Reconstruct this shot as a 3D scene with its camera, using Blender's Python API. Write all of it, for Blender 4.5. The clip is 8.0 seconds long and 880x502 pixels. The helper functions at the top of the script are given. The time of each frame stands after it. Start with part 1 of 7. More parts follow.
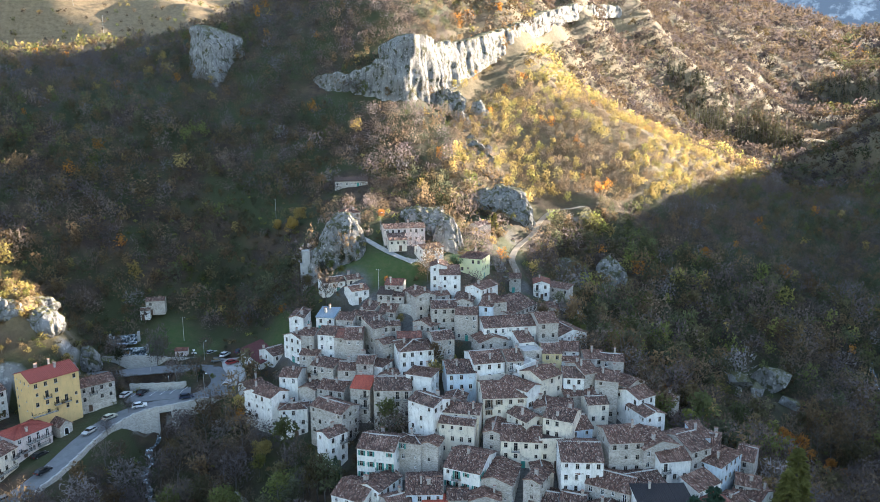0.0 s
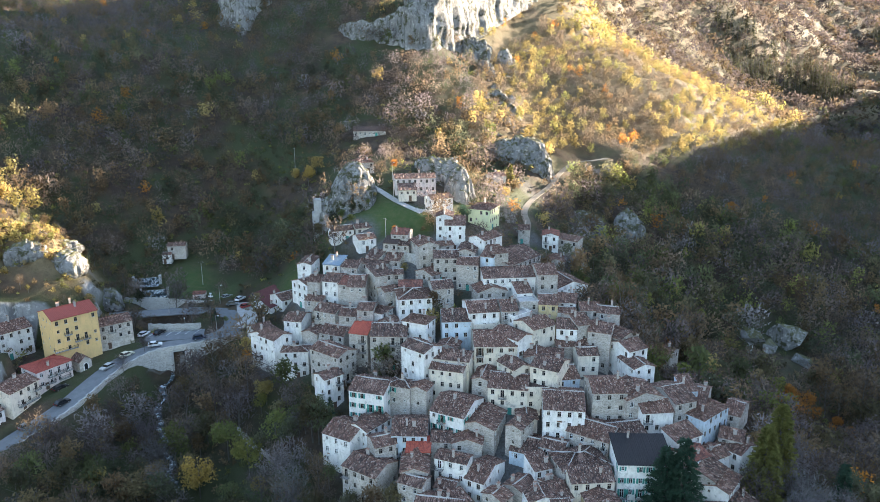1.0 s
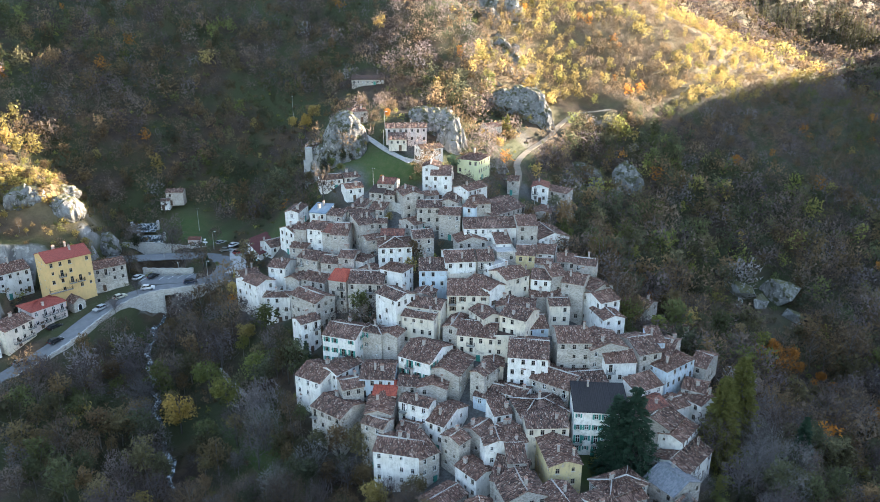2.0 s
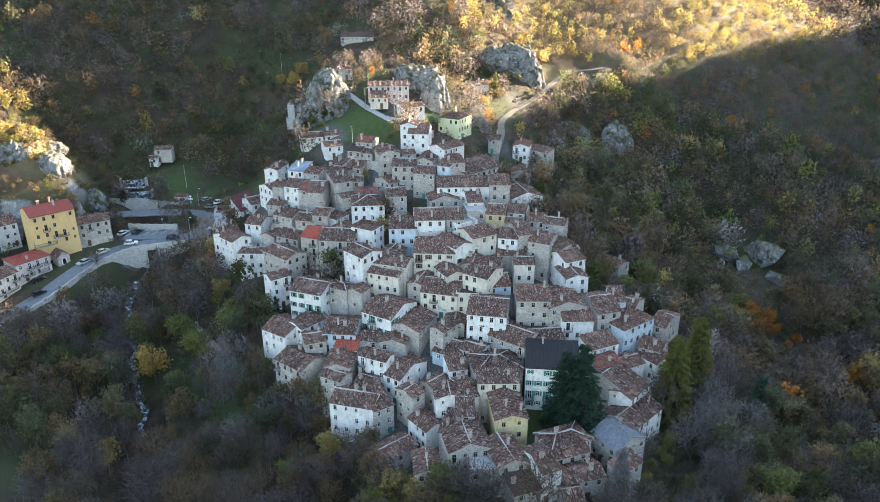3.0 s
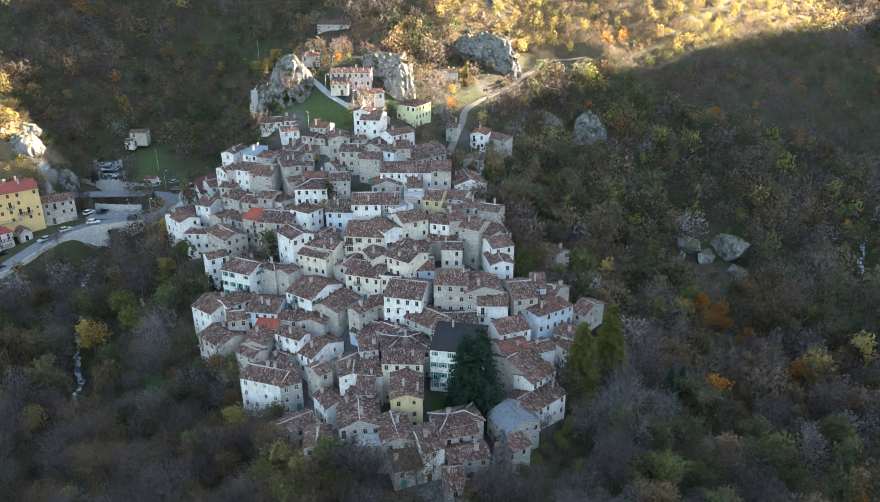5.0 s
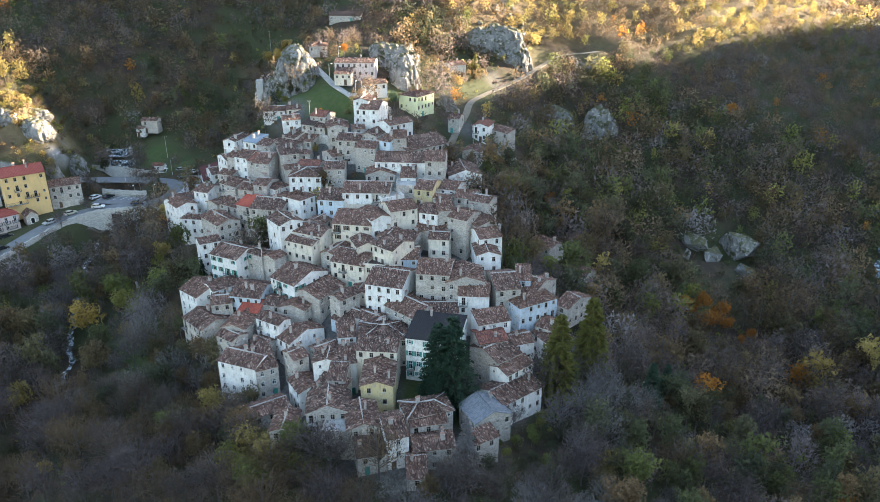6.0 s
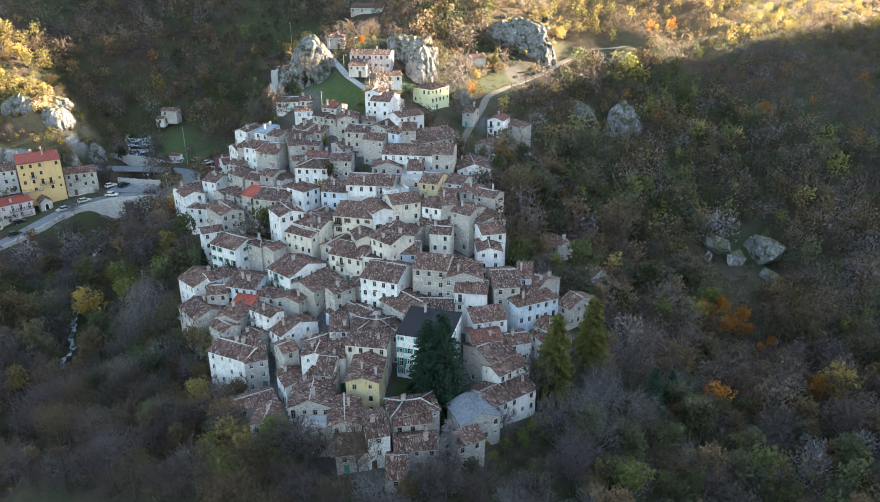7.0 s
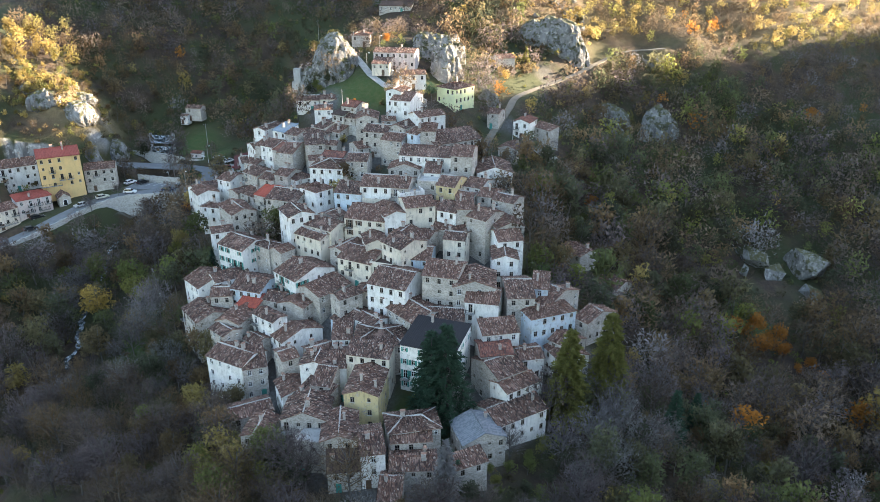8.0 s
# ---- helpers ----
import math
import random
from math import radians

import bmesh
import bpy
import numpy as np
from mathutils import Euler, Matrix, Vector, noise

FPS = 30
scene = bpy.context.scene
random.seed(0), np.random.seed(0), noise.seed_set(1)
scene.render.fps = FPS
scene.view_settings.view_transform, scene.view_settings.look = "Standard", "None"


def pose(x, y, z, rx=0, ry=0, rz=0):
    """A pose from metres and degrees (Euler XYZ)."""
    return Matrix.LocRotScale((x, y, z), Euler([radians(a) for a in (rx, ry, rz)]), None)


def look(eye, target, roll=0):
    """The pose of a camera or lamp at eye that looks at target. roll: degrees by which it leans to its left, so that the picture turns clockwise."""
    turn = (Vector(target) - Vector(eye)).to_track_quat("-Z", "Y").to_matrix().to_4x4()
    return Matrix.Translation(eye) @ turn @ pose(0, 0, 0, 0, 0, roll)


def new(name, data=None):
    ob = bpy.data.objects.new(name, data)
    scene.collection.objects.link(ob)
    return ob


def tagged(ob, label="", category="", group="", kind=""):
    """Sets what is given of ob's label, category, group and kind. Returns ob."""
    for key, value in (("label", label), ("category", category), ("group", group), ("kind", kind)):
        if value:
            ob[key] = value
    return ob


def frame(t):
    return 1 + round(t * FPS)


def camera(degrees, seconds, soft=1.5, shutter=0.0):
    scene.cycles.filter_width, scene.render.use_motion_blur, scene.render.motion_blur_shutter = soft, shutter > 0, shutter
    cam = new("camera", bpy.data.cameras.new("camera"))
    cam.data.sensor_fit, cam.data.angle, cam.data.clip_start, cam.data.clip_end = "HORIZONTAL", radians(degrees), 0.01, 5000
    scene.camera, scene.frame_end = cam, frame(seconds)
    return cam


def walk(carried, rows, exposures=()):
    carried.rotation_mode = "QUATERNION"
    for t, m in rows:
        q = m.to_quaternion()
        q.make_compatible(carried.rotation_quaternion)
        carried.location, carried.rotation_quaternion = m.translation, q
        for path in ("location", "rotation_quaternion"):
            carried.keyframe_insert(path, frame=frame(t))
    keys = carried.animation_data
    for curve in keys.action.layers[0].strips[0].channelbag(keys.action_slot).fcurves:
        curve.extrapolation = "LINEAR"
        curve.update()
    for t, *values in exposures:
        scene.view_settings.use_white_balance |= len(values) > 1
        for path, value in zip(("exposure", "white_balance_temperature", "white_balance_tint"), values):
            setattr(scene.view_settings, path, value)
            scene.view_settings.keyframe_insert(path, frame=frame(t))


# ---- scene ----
cam = camera(62.4, 8.0, 0.5)
PATH = [
    (0, (0.52, 0.231, 94.354), (0.515, 2.189, 93.944), -0.1),
    (0.5, (7.483, -1.022, 94.479), (7.41, 0.919, 94.004), -0.1),
    (1, (14.563, -1.997, 94.905), (14.425, -0.076, 94.363), -0.1),
    (1.5, (21.822, -2.678, 95.086), (21.641, -0.78, 94.481), -0.0),
    (3, (43.875, -3.327, 95.685), (43.606, -1.503, 94.911), -0.1),
    (3.5, (51.35, -3.005, 95.908), (51.062, -1.191, 95.116), -0.1),
    (4, (58.749, -2.651, 96.16), (58.442, -0.841, 95.367), -0.1),
    (4.5, (66.058, -2.173, 95.939), (65.725, -0.367, 95.146), -0.1),
    (5, (73.219, -1.49, 94.722), (72.848, 0.308, 93.928), -0.1),
    (6.5, (90.93, 5.104, 90.328), (90.408, 6.862, 89.531), 0.0),
    (7, (94.481, 9.069, 88.851), (93.907, 10.81, 88.052), 0.0),
    (7.5, (96.72, 13.842, 87.369), (96.095, 15.564, 86.567), 0.0),
    (8, (97.808, 19.276, 85.893), (97.13, 20.984, 85.103), 0.1),
]
walk(cam, [(t, look(eye, target, roll)) for t, eye, target, roll in PATH], ((0, 3.30, 6500, 11), (1.5, 3.54, 6600, 11), (4, 3.60, 6950, 11), (8, 3.58, 7000, 11)))

# ---- world, sun, exposure ----
SUN_WAY = Vector((0.7356, 0.6175, 0.279)).normalized()          # towards the sun
sky_world = bpy.data.worlds.new("sky")
sky_world.use_nodes = True
scene.world = sky_world
wt = sky_world.node_tree
sky = wt.nodes.new("ShaderNodeTexSky")
sky.sky_type, sky.sun_disc = "NISHITA", False
sky.sun_elevation, sky.sun_rotation = math.asin(SUN_WAY.z), math.atan2(SUN_WAY.x, SUN_WAY.y)
sky.altitude, sky.air_density, sky.dust_density = 700, 1.2, 0.8
wt.nodes["Background"].inputs["Strength"].default_value = 0.075
wt.links.new(sky.outputs[0], wt.nodes["Background"].inputs["Color"])
sun = new("sun", bpy.data.lights.new("sun", "SUN"))
sun.data.energy, sun.data.angle, sun.data.color = 4.0, radians(0.6), (1.0, 0.86, 0.68)
sun.matrix_world = look(SUN_WAY * 100, (0, 0, 0))


# ---- materials ----
def material(name):
    m = bpy.data.materials.new(name)
    m.use_nodes = True
    nt = m.node_tree
    b = nt.nodes["Principled BSDF"]
    b.inputs["Roughness"].default_value = 0.85
    b.inputs["Specular IOR Level"].default_value = 0.3
    return m, nt, b


def noise_fac(nt, scale, detail=6.0, rough=0.6, lo=0.35, hi=0.65, stretch=None):
    tc = nt.nodes.new("ShaderNodeNewGeometry")
    n = nt.nodes.new("ShaderNodeTexNoise")
    n.inputs["Scale"].default_value, n.inputs["Detail"].default_value, n.inputs["Roughness"].default_value = scale, detail, rough
    if stretch:
        mp = nt.nodes.new("ShaderNodeMapping")
        mp.inputs["Scale"].default_value = stretch
        nt.links.new(tc.outputs["Position"], mp.inputs["Vector"])
        nt.links.new(mp.outputs["Vector"], n.inputs["Vector"])
    else:
        nt.links.new(tc.outputs["Position"], n.inputs["Vector"])
    r = nt.nodes.new("ShaderNodeMapRange")
    r.inputs["From Min"].default_value, r.inputs["From Max"].default_value = lo, hi
    nt.links.new(n.outputs["Fac"], r.inputs["Value"])
    return r.outputs["Result"]


def mixed(nt, fac, a, b):
    """Mix of two colours; each a tuple or a socket."""
    m = nt.nodes.new("ShaderNodeMix")
    m.data_type = "RGBA"
    for key, v in (("Factor", fac), ("A", a), ("B", b)):
        sock = next(s for s in m.inputs if s.name == key and (s.type == "RGBA") == (key != "Factor") and s.enabled)
        if hasattr(v, "is_linked"):
            nt.links.new(v, sock)
        else:
            sock.default_value = v if key == "Factor" else (*v, 1)
    return next(s for s in m.outputs if s.type == "RGBA")


def bumped(nt, b, height, strength=0.5, dist=0.1):
    n = nt.nodes.new("ShaderNodeBump")
    n.inputs["Strength"].default_value, n.inputs["Distance"].default_value = strength, dist
    nt.links.new(height, n.inputs["Height"])
    nt.links.new(n.outputs["Normal"], b.inputs["Normal"])


def attribute(nt, name):
    a = nt.nodes.new("ShaderNodeAttribute")
    a.attribute_name = name
    return a


def random_of(nt, what="object"):
    if what == "object":
        return nt.nodes.new("ShaderNodeObjectInfo").outputs["Random"]
    return nt.nodes.new("ShaderNodeNewGeometry").outputs["Random Per Island"]


def ramp(nt, fac, stops, stepped=False):
    r = nt.nodes.new("ShaderNodeValToRGB")
    el = r.color_ramp.elements
    r.color_ramp.interpolation = "CONSTANT" if stepped else "LINEAR"
    while len(el) < len(stops):
        el.new(0.5)
    for e, (p, c) in zip(el, stops):
        e.position, e.color = p, (*c, 1)
    nt.links.new(fac, r.inputs["Fac"])
    return r.outputs["Color"]


def plaster(name, base, stain, stone, worn=0.5):
    """Old lime plaster: broad stains, streaks down the wall, patches where the stone shows."""
    m, nt, b = material(name)
    tint = mixed(nt, noise_fac(nt, 0.35, 6, 0.7, 0.35, 0.66), base, stain)
    tint = mixed(nt, random_of(nt), tint, mixed(nt, 0.35, tint, stain))
    streak = mixed(nt, noise_fac(nt, 1.0, 6, 0.75, 0.50, 0.72, (1.3, 1.3, 0.34)), tint, tuple(c * (0.88 if worn < 0.1 else 0.66) for c in stain))
    damp = mixed(nt, noise_fac(nt, 0.9, 8, 0.75, 0.56, 0.66), streak, tuple(c * (0.9 if worn < 0.1 else 0.7) for c in stain))
    stones = ramp(nt, voronoi(nt, 3.4), [(0.0, tuple(c * 0.66 for c in stone)), (0.5, stone), (1.0, tuple(min(1, c * 1.22) for c in stone))])
    lo = 0.70 - 0.4 * worn
    col = mixed(nt, noise_fac(nt, 0.55, 8, 0.7, lo, lo + 0.06), damp, stones)
    nt.links.new(col, b.inputs["Base Color"])
    bumped(nt, b, noise_fac(nt, 6.0, 6, 0.7, 0.2, 0.8), 0.4, 0.05)
    b.inputs["Roughness"].default_value = 0.92
    return m


def voronoi(nt, scale, out="Color", stretch=(1, 1, 1.7)):
    g = nt.nodes.new("ShaderNodeNewGeometry")
    mp = nt.nodes.new("ShaderNodeMapping")
    mp.inputs["Scale"].default_value = stretch
    v = nt.nodes.new("ShaderNodeTexVoronoi")
    v.inputs["Scale"].default_value = scale
    nt.links.new(g.outputs["Position"], mp.inputs["Vector"])
    nt.links.new(mp.outputs["Vector"], v.inputs["Vector"])
    if out == "Color":
        s = nt.nodes.new("ShaderNodeSeparateColor")
        nt.links.new(v.outputs["Color"], s.inputs["Color"])
        return s.outputs["Red"]
    return v.outputs[out]


STONE = (0.38, 0.345, 0.305)
WALLS = {
    "w": plaster("white_plaster", (0.86, 0.84, 0.81), (0.66, 0.63, 0.585), STONE, 0.24),
    "c": plaster("cream_plaster", (0.76, 0.675, 0.56), (0.58, 0.515, 0.425), STONE, 0.3),
    "s": plaster("stone_wall", (0.62, 0.565, 0.505), (0.47, 0.43, 0.385), (0.40, 0.362, 0.32), 0.75),
    "b": plaster("pale_blue_plaster", (0.58, 0.66, 0.74), (0.48, 0.54, 0.58), STONE, 0.3),
    "y": plaster("yellow_plaster", (0.66, 0.52, 0.27), (0.52, 0.42, 0.24), STONE, 0.35),
    "p": plaster("pale_lime_plaster", (0.70, 0.72, 0.42), (0.62, 0.63, 0.40), STONE, 0.05),
    "o": plaster("ochre_plaster", (0.76, 0.51, 0.23), (0.66, 0.45, 0.21), STONE, 0.05),
    "k": plaster("pinkish_plaster", (0.68, 0.58, 0.54), (0.56, 0.48, 0.45), STONE, 0.15),
}
WALL_WORDS = {"w": "white plastered", "c": "cream plastered", "s": "weathered grey stone", "b": "pale blue plastered", "y": "faded yellow plastered", "p": "pale lime-yellow", "o": "bright ochre-yellow", "k": "pale pinkish plastered"}


def tiles(name, colours, plainness=0.0):
    """Old clay roof tiles in rows down the slope: every tile of another shade, dark channels, lichen and patches of newer tiles."""
    m, nt, b = material(name)
    uv = nt.nodes.new("ShaderNodeUVMap")

    def cells(sx, sy, randomness):
        mp = nt.nodes.new("ShaderNodeMapping")
        mp.inputs["Scale"].default_value = (sx, sy, 1)
        nt.links.new(uv.outputs["UV"], mp.inputs["Vector"])
        v = nt.nodes.new("ShaderNodeTexVoronoi")
        v.inputs["Scale"].default_value, v.inputs["Randomness"].default_value = 1.0, randomness
        nt.links.new(mp.outputs["Vector"], v.inputs["Vector"])
        s = nt.nodes.new("ShaderNodeSeparateColor")
        nt.links.new(v.outputs["Color"], s.inputs["Color"])
        return s.outputs["Red"], s.outputs["Green"]
    fine, high = cells(4.6, 2.3, 0.9)
    broad, _ = cells(1.3, 0.9, 1.0)
    stops = [(i / len(colours), c) for i, c in enumerate(colours)]
    shade = ramp(nt, fine, stops, True)
    shade = mixed(nt, 0.22 * (1 - plainness), shade, ramp(nt, broad, stops))
    lichen = mixed(nt, noise_fac(nt, 1.4, 8, 0.8, 0.58, 0.72), shade, mixed(nt, plainness, (0.24, 0.215, 0.19), shade))
    sooty = mixed(nt, noise_fac(nt, 0.8, 8, 0.8, 0.53, 0.64), lichen, mixed(nt, 0.6, lichen, mixed(nt, plainness, (0.035, 0.028, 0.026), lichen)))
    own = mixed(nt, random_of(nt), mixed(nt, 0.18, sooty, (0.05, 0.04, 0.038)), mixed(nt, 0.22, sooty, mixed(nt, plainness, (0.26, 0.13, 0.09), sooty)))
    nt.links.new(own, b.inputs["Base Color"])
    w = nt.nodes.new("ShaderNodeTexWave")
    w.wave_type, w.bands_direction = "BANDS", "X"
    w.inputs["Scale"].default_value, w.inputs["Distortion"].default_value, w.inputs["Detail"].default_value = 1.0, 0.8, 2
    nt.links.new(uv.outputs["UV"], w.inputs["Vector"])
    mm = nt.nodes.new("ShaderNodeMath")
    mm.operation = "MULTIPLY_ADD"
    nt.links.new(high, mm.inputs[0])
    mm.inputs[1].default_value = 0.9
    nt.links.new(w.outputs["Fac"], mm.inputs[2])
    bumped(nt, b, mm.outputs[0], 0.25 if plainness else 1.0, 0.14)
    b.inputs["Roughness"].default_value = 0.9
    return m


ROOFS = {
    "bright": tiles("bright_red_tiles", [(0.28, 0.06, 0.04), (0.40, 0.09, 0.055)], 1.0),
    "": tiles("brown_clay_tiles", [(0.02, 0.014, 0.012), (0.135, 0.066, 0.048), (0.05, 0.03, 0.025), (0.225, 0.112, 0.08), (0.085, 0.048, 0.037), (0.52, 0.40, 0.325), (0.028, 0.019, 0.016), (0.17, 0.098, 0.076), (0.31, 0.19, 0.145), (0.06, 0.035, 0.028), (0.12, 0.055, 0.04)]),
    "red": tiles("red_clay_tiles", [(0.13, 0.045, 0.034), (0.20, 0.065, 0.045), (0.06, 0.032, 0.028), (0.28, 0.12, 0.085)], 0.2),
    "orange": tiles("new_red_tiles", [(0.25, 0.06, 0.045), (0.31, 0.075, 0.055)], 1.0),
    "maroon": tiles("maroon_sheet", [(0.11, 0.035, 0.035), (0.13, 0.045, 0.042)], 1.0),
    "black": tiles("black_sheeting", [(0.012, 0.012, 0.015), (0.016, 0.016, 0.019)], 1.0),
    "brown": tiles("dark_brown_tiles", [(0.05, 0.035, 0.03), (0.075, 0.05, 0.042)], 0.6),
    "blue": tiles("blue_grey_sheet", [(0.16, 0.21, 0.25), (0.19, 0.24, 0.29)], 1.0),
    "metal": tiles("grey_sheet_metal", [(0.13, 0.14, 0.155), (0.18, 0.19, 0.205)], 1.0),
}
ROOF_WORDS = {"bright": "bright red tiled", "": "brown clay-tiled", "red": "reddish tiled", "orange": "red tiled", "maroon": "maroon sheet", "black": "black sheet-covered", "brown": "dark brown", "blue": "blue-grey sheet", "metal": "grey metal"}


def plain(name, colour, rough=0.6, metal=0.0, vary=0.25, scale=2.0):
    m, nt, b = material(name)
    col = mixed(nt, noise_fac(nt, scale, 6, 0.65, 0.3, 0.7), colour, tuple(c * (1 - vary) for c in colour))
    nt.links.new(col, b.inputs["Base Color"])
    bumped(nt, b, noise_fac(nt, scale * 6, 4, 0.6, 0.2, 0.8), 0.15, 0.03)
    b.inputs["Roughness"].default_value, b.inputs["Metallic"].default_value = rough, metal
    return m


FRAME = plain("painted_wood", (0.32, 0.27, 0.22), 0.6)
SURROUND = plain("stone_surround", (0.55, 0.52, 0.47), 0.85)
GREEN = plain("green_shutter_paint", (0.05, 0.26, 0.22), 0.5)
BROWN = plain("brown_shutter_paint", (0.12, 0.075, 0.05), 0.6)
IRON = plain("dark_iron", (0.03, 0.03, 0.032), 0.5, 0.6)
WHITE = plain("white_paint", (0.78, 0.78, 0.76), 0.5)
CHIMNEY = plain("chimney_render", (0.50, 0.44, 0.39), 0.9, 0, 0.4, 3)
MORTAR = plain("ridge_mortar", (0.50, 0.47, 0.44), 0.9, 0, 0.4, 3)
CONCRETE = plain("concrete", (0.42, 0.41, 0.39), 0.9, 0, 0.35, 0.8)
glass_m, nt_, b_ = material("window_glass")
b_.inputs["Base Color"].default_value, b_.inputs["Roughness"].default_value, b_.inputs["Specular IOR Level"].default_value = (0.012, 0.015, 0.018, 1), 0.12, 0.5
GLASS = glass_m


# ---- the lie of the land ----
# cross-sections of the valley from the stream gorge up to the mountain: across (x) and height (z)
SECTIONS = []


def section(y, *xz):
    SECTIONS.append((y, np.array(xz[0::2], float), np.array(xz[1::2], float)))


section(-400, -900, 260, -400, 120, -150, 0, 0, -35, 120, -45, 220, -45, 350, 60, 560, 230, 900, 300)
section(40, -700, 240, -300, 70, -150, 2, -60, -24, 0, -30, 60, -32, 120, -38, 200, -42, 320, 40, 560, 240, 900, 300)
section(100, -700, 230, -300, 75, -165, 22, -110, -4, -98, -6, -85, -12, -55, -16, -30, -15, 10, -10.5, 25, -6.5, 40, -5.5, 65, -7.5, 90, -15, 120, -28, 170, -37, 230, -30, 330, 55, 560, 250, 900, 300)
section(130, -700, 230, -300, 80, -170, 30, -115, 1, -106, -3, -92, -9, -70, -13, -50, -15, -30, -14, -8, -10.5, 15, -6, 40, -2, 65, -6, 85, -11, 120, -24, 170, -33, 240, -18, 330, 70, 560, 255, 900, 300)
section(160, -700, 230, -300, 85, -170, 36, -122, 6, -108, 0.5, -98, -3, -85, -9, -68, -12, -50, -9, -28, 0, 0, 6, 25, 7, 50, 4, 70, -1, 90, -9, 120, -22, 160, -31, 230, -15, 330, 80, 560, 260, 900, 300)
section(190, -700, 230, -300, 90, -170, 42, -128, 14, -110, 6.5, -96, 4.5, -88, -1, -76, -5, -64, -1, -52, 6, -40, 9, -20, 14, 5, 17, 30, 16, 52, 11, 70, -3, 95, -18, 120, -28, 160, -35, 230, -14, 330, 80, 640, 280, 900, 300)
section(220, -700, 240, -300, 100, -170, 52, -135, 26, -118, 11, -100, 8, -85, 7, -66, 7.5, -50, 13, -38, 22, -22, 28, 5, 31, 25, 25, 45, 19, 65, 4, 95, -16, 130, -30, 175, -34, 250, 0, 340, 90, 640, 280, 900, 310)
section(236, -700, 246, -300, 90, -175, 50, -135, 29, -116, 13, -92, 9.5, -72, 10, -58, 16, -47, 27.5, -38, 34.5, -30, 36.5, -22, 36, -6, 36, 5, 35.5, 20, 29, 40, 21, 62, 8, 92, -12, 130, -27, 178, -32, 255, 6, 345, 92, 640, 281, 900, 315)
section(250, -700, 250, -300, 92, -180, 52, -135, 32, -112, 15, -85, 12, -62, 19, -43, 36, -32, 42, -18, 43, 2, 37, 18, 32, 38, 26, 48, 23.5, 60, 14, 90, -6, 130, -24, 180, -30, 260, 13, 350, 95, 640, 282, 900, 320)
section(272, -700, 255, -300, 96, -180, 57, -130, 40, -105, 27, -82, 22, -60, 30, -44, 44, -25, 49, -5, 45, 12, 39, 24, 33, 40, 27, 62, 16, 95, -6, 135, -21, 185, -26, 262, 10, 350, 92, 640, 278, 900, 325)
section(300, -700, 260, -300, 104, -180, 67, -125, 52, -85, 46, -55, 48, -35, 51, -10, 50, 20, 43, 45, 32, 75, 14, 110, 2, 150, -10, 190, -20, 240, -8, 310, 48, 420, 140, 640, 275, 900, 330)
section(350, -700, 260, -320, 130, -190, 95, -115, 78, -60, 82, -20, 80, 15, 63, 45, 44, 80, 31, 130, 13, 180, -2, 230, -8, 290, 25, 380, 110, 500, 200, 640, 262, 900, 300)
section(400, -700, 260, -320, 128, -200, 104, -135, 106, -100, 116, -60, 119, -25, 113, 5, 86, 60, 69, 110, 50, 160, 32, 220, 12, 270, 8, 340, 62, 460, 160, 600, 260, 900, 300)
section(460, -800, 250, -320, 125, -210, 110, -150, 130, -100, 158, -50, 162, -10, 150, 25, 112, 80, 92, 130, 70, 190, 46, 240, 22, 290, 28, 370, 90, 480, 170, 600, 260, 900, 300)
section(540, -800, 250, -320, 132, -220, 122, -150, 142, -80, 178, 0, 182, 45, 160, 85, 106, 140, 78, 190, 55, 240, 32, 280, 36, 350, 78, 430, 125, 520, 200, 610, 262, 950, 300)
section(620, -800, 240, -380, 208, -260, 180, -150, 140, -60, 172, 30, 190, 75, 176, 120, 112, 180, 78, 230, 46, 270, 38, 330, 60, 390, 88, 460, 132, 540, 253, 700, 275, 1000, 300)
section(720, -900, 240, -420, 255, -260, 212, -120, 170, 20, 205, 125, 198, 170, 130, 240, 88, 310, 55, 370, 46, 430, 66, 480, 98, 530, 198, 575, 268, 850, 290, 1100, 300)
section(860, -1000, 260, -500, 290, -250, 245, 0, 240, 140, 242, 235, 194, 290, 140, 370, 95, 440, 65, 500, 58, 580, 104, 700, 155, 900, 225, 1200, 330)
section(1150, -1200, 300, -500, 270, 0, 320, 250, 270, 420, 205, 560, 150, 680, 120, 780, 120, 900, 190, 1200, 330, 1500, 380)
section(1600, -2000, 350, -500, 340, 0, 420, 350, 370, 650, 290, 850, 225, 1000, 200, 1150, 215, 1400, 330, 2000, 420)
section(2400, -3000, 420, 0, 480, 700, 420, 1100, 300, 1400, 260, 1700, 330, 2600, 520)
section(3500, -4500, 500, 0, 620, 900, 420, 1500, 330, 1900, 380, 2300, 420, 2700, 460, 3400, 500, 4500, 500)
section(4600, -4500, 560, 0, 700, 1200, 560, 2200, 500, 3000, 500, 4500, 500)
SECTION_Y = np.array([s[0] for s in SECTIONS], float)


def raw(x, y):
    rows = np.stack([np.interp(x, s[1], s[2]) for s in SECTIONS])
    k = np.clip(np.searchsorted(SECTION_Y, y) - 1, 0, len(SECTIONS) - 2)
    f = np.clip((y - SECTION_Y[k]) / (SECTION_Y[k + 1] - SECTION_Y[k]), 0, 1)
    i = np.arange(len(x))
    return rows[k, i] * (1 - f) + rows[k + 1, i] * f


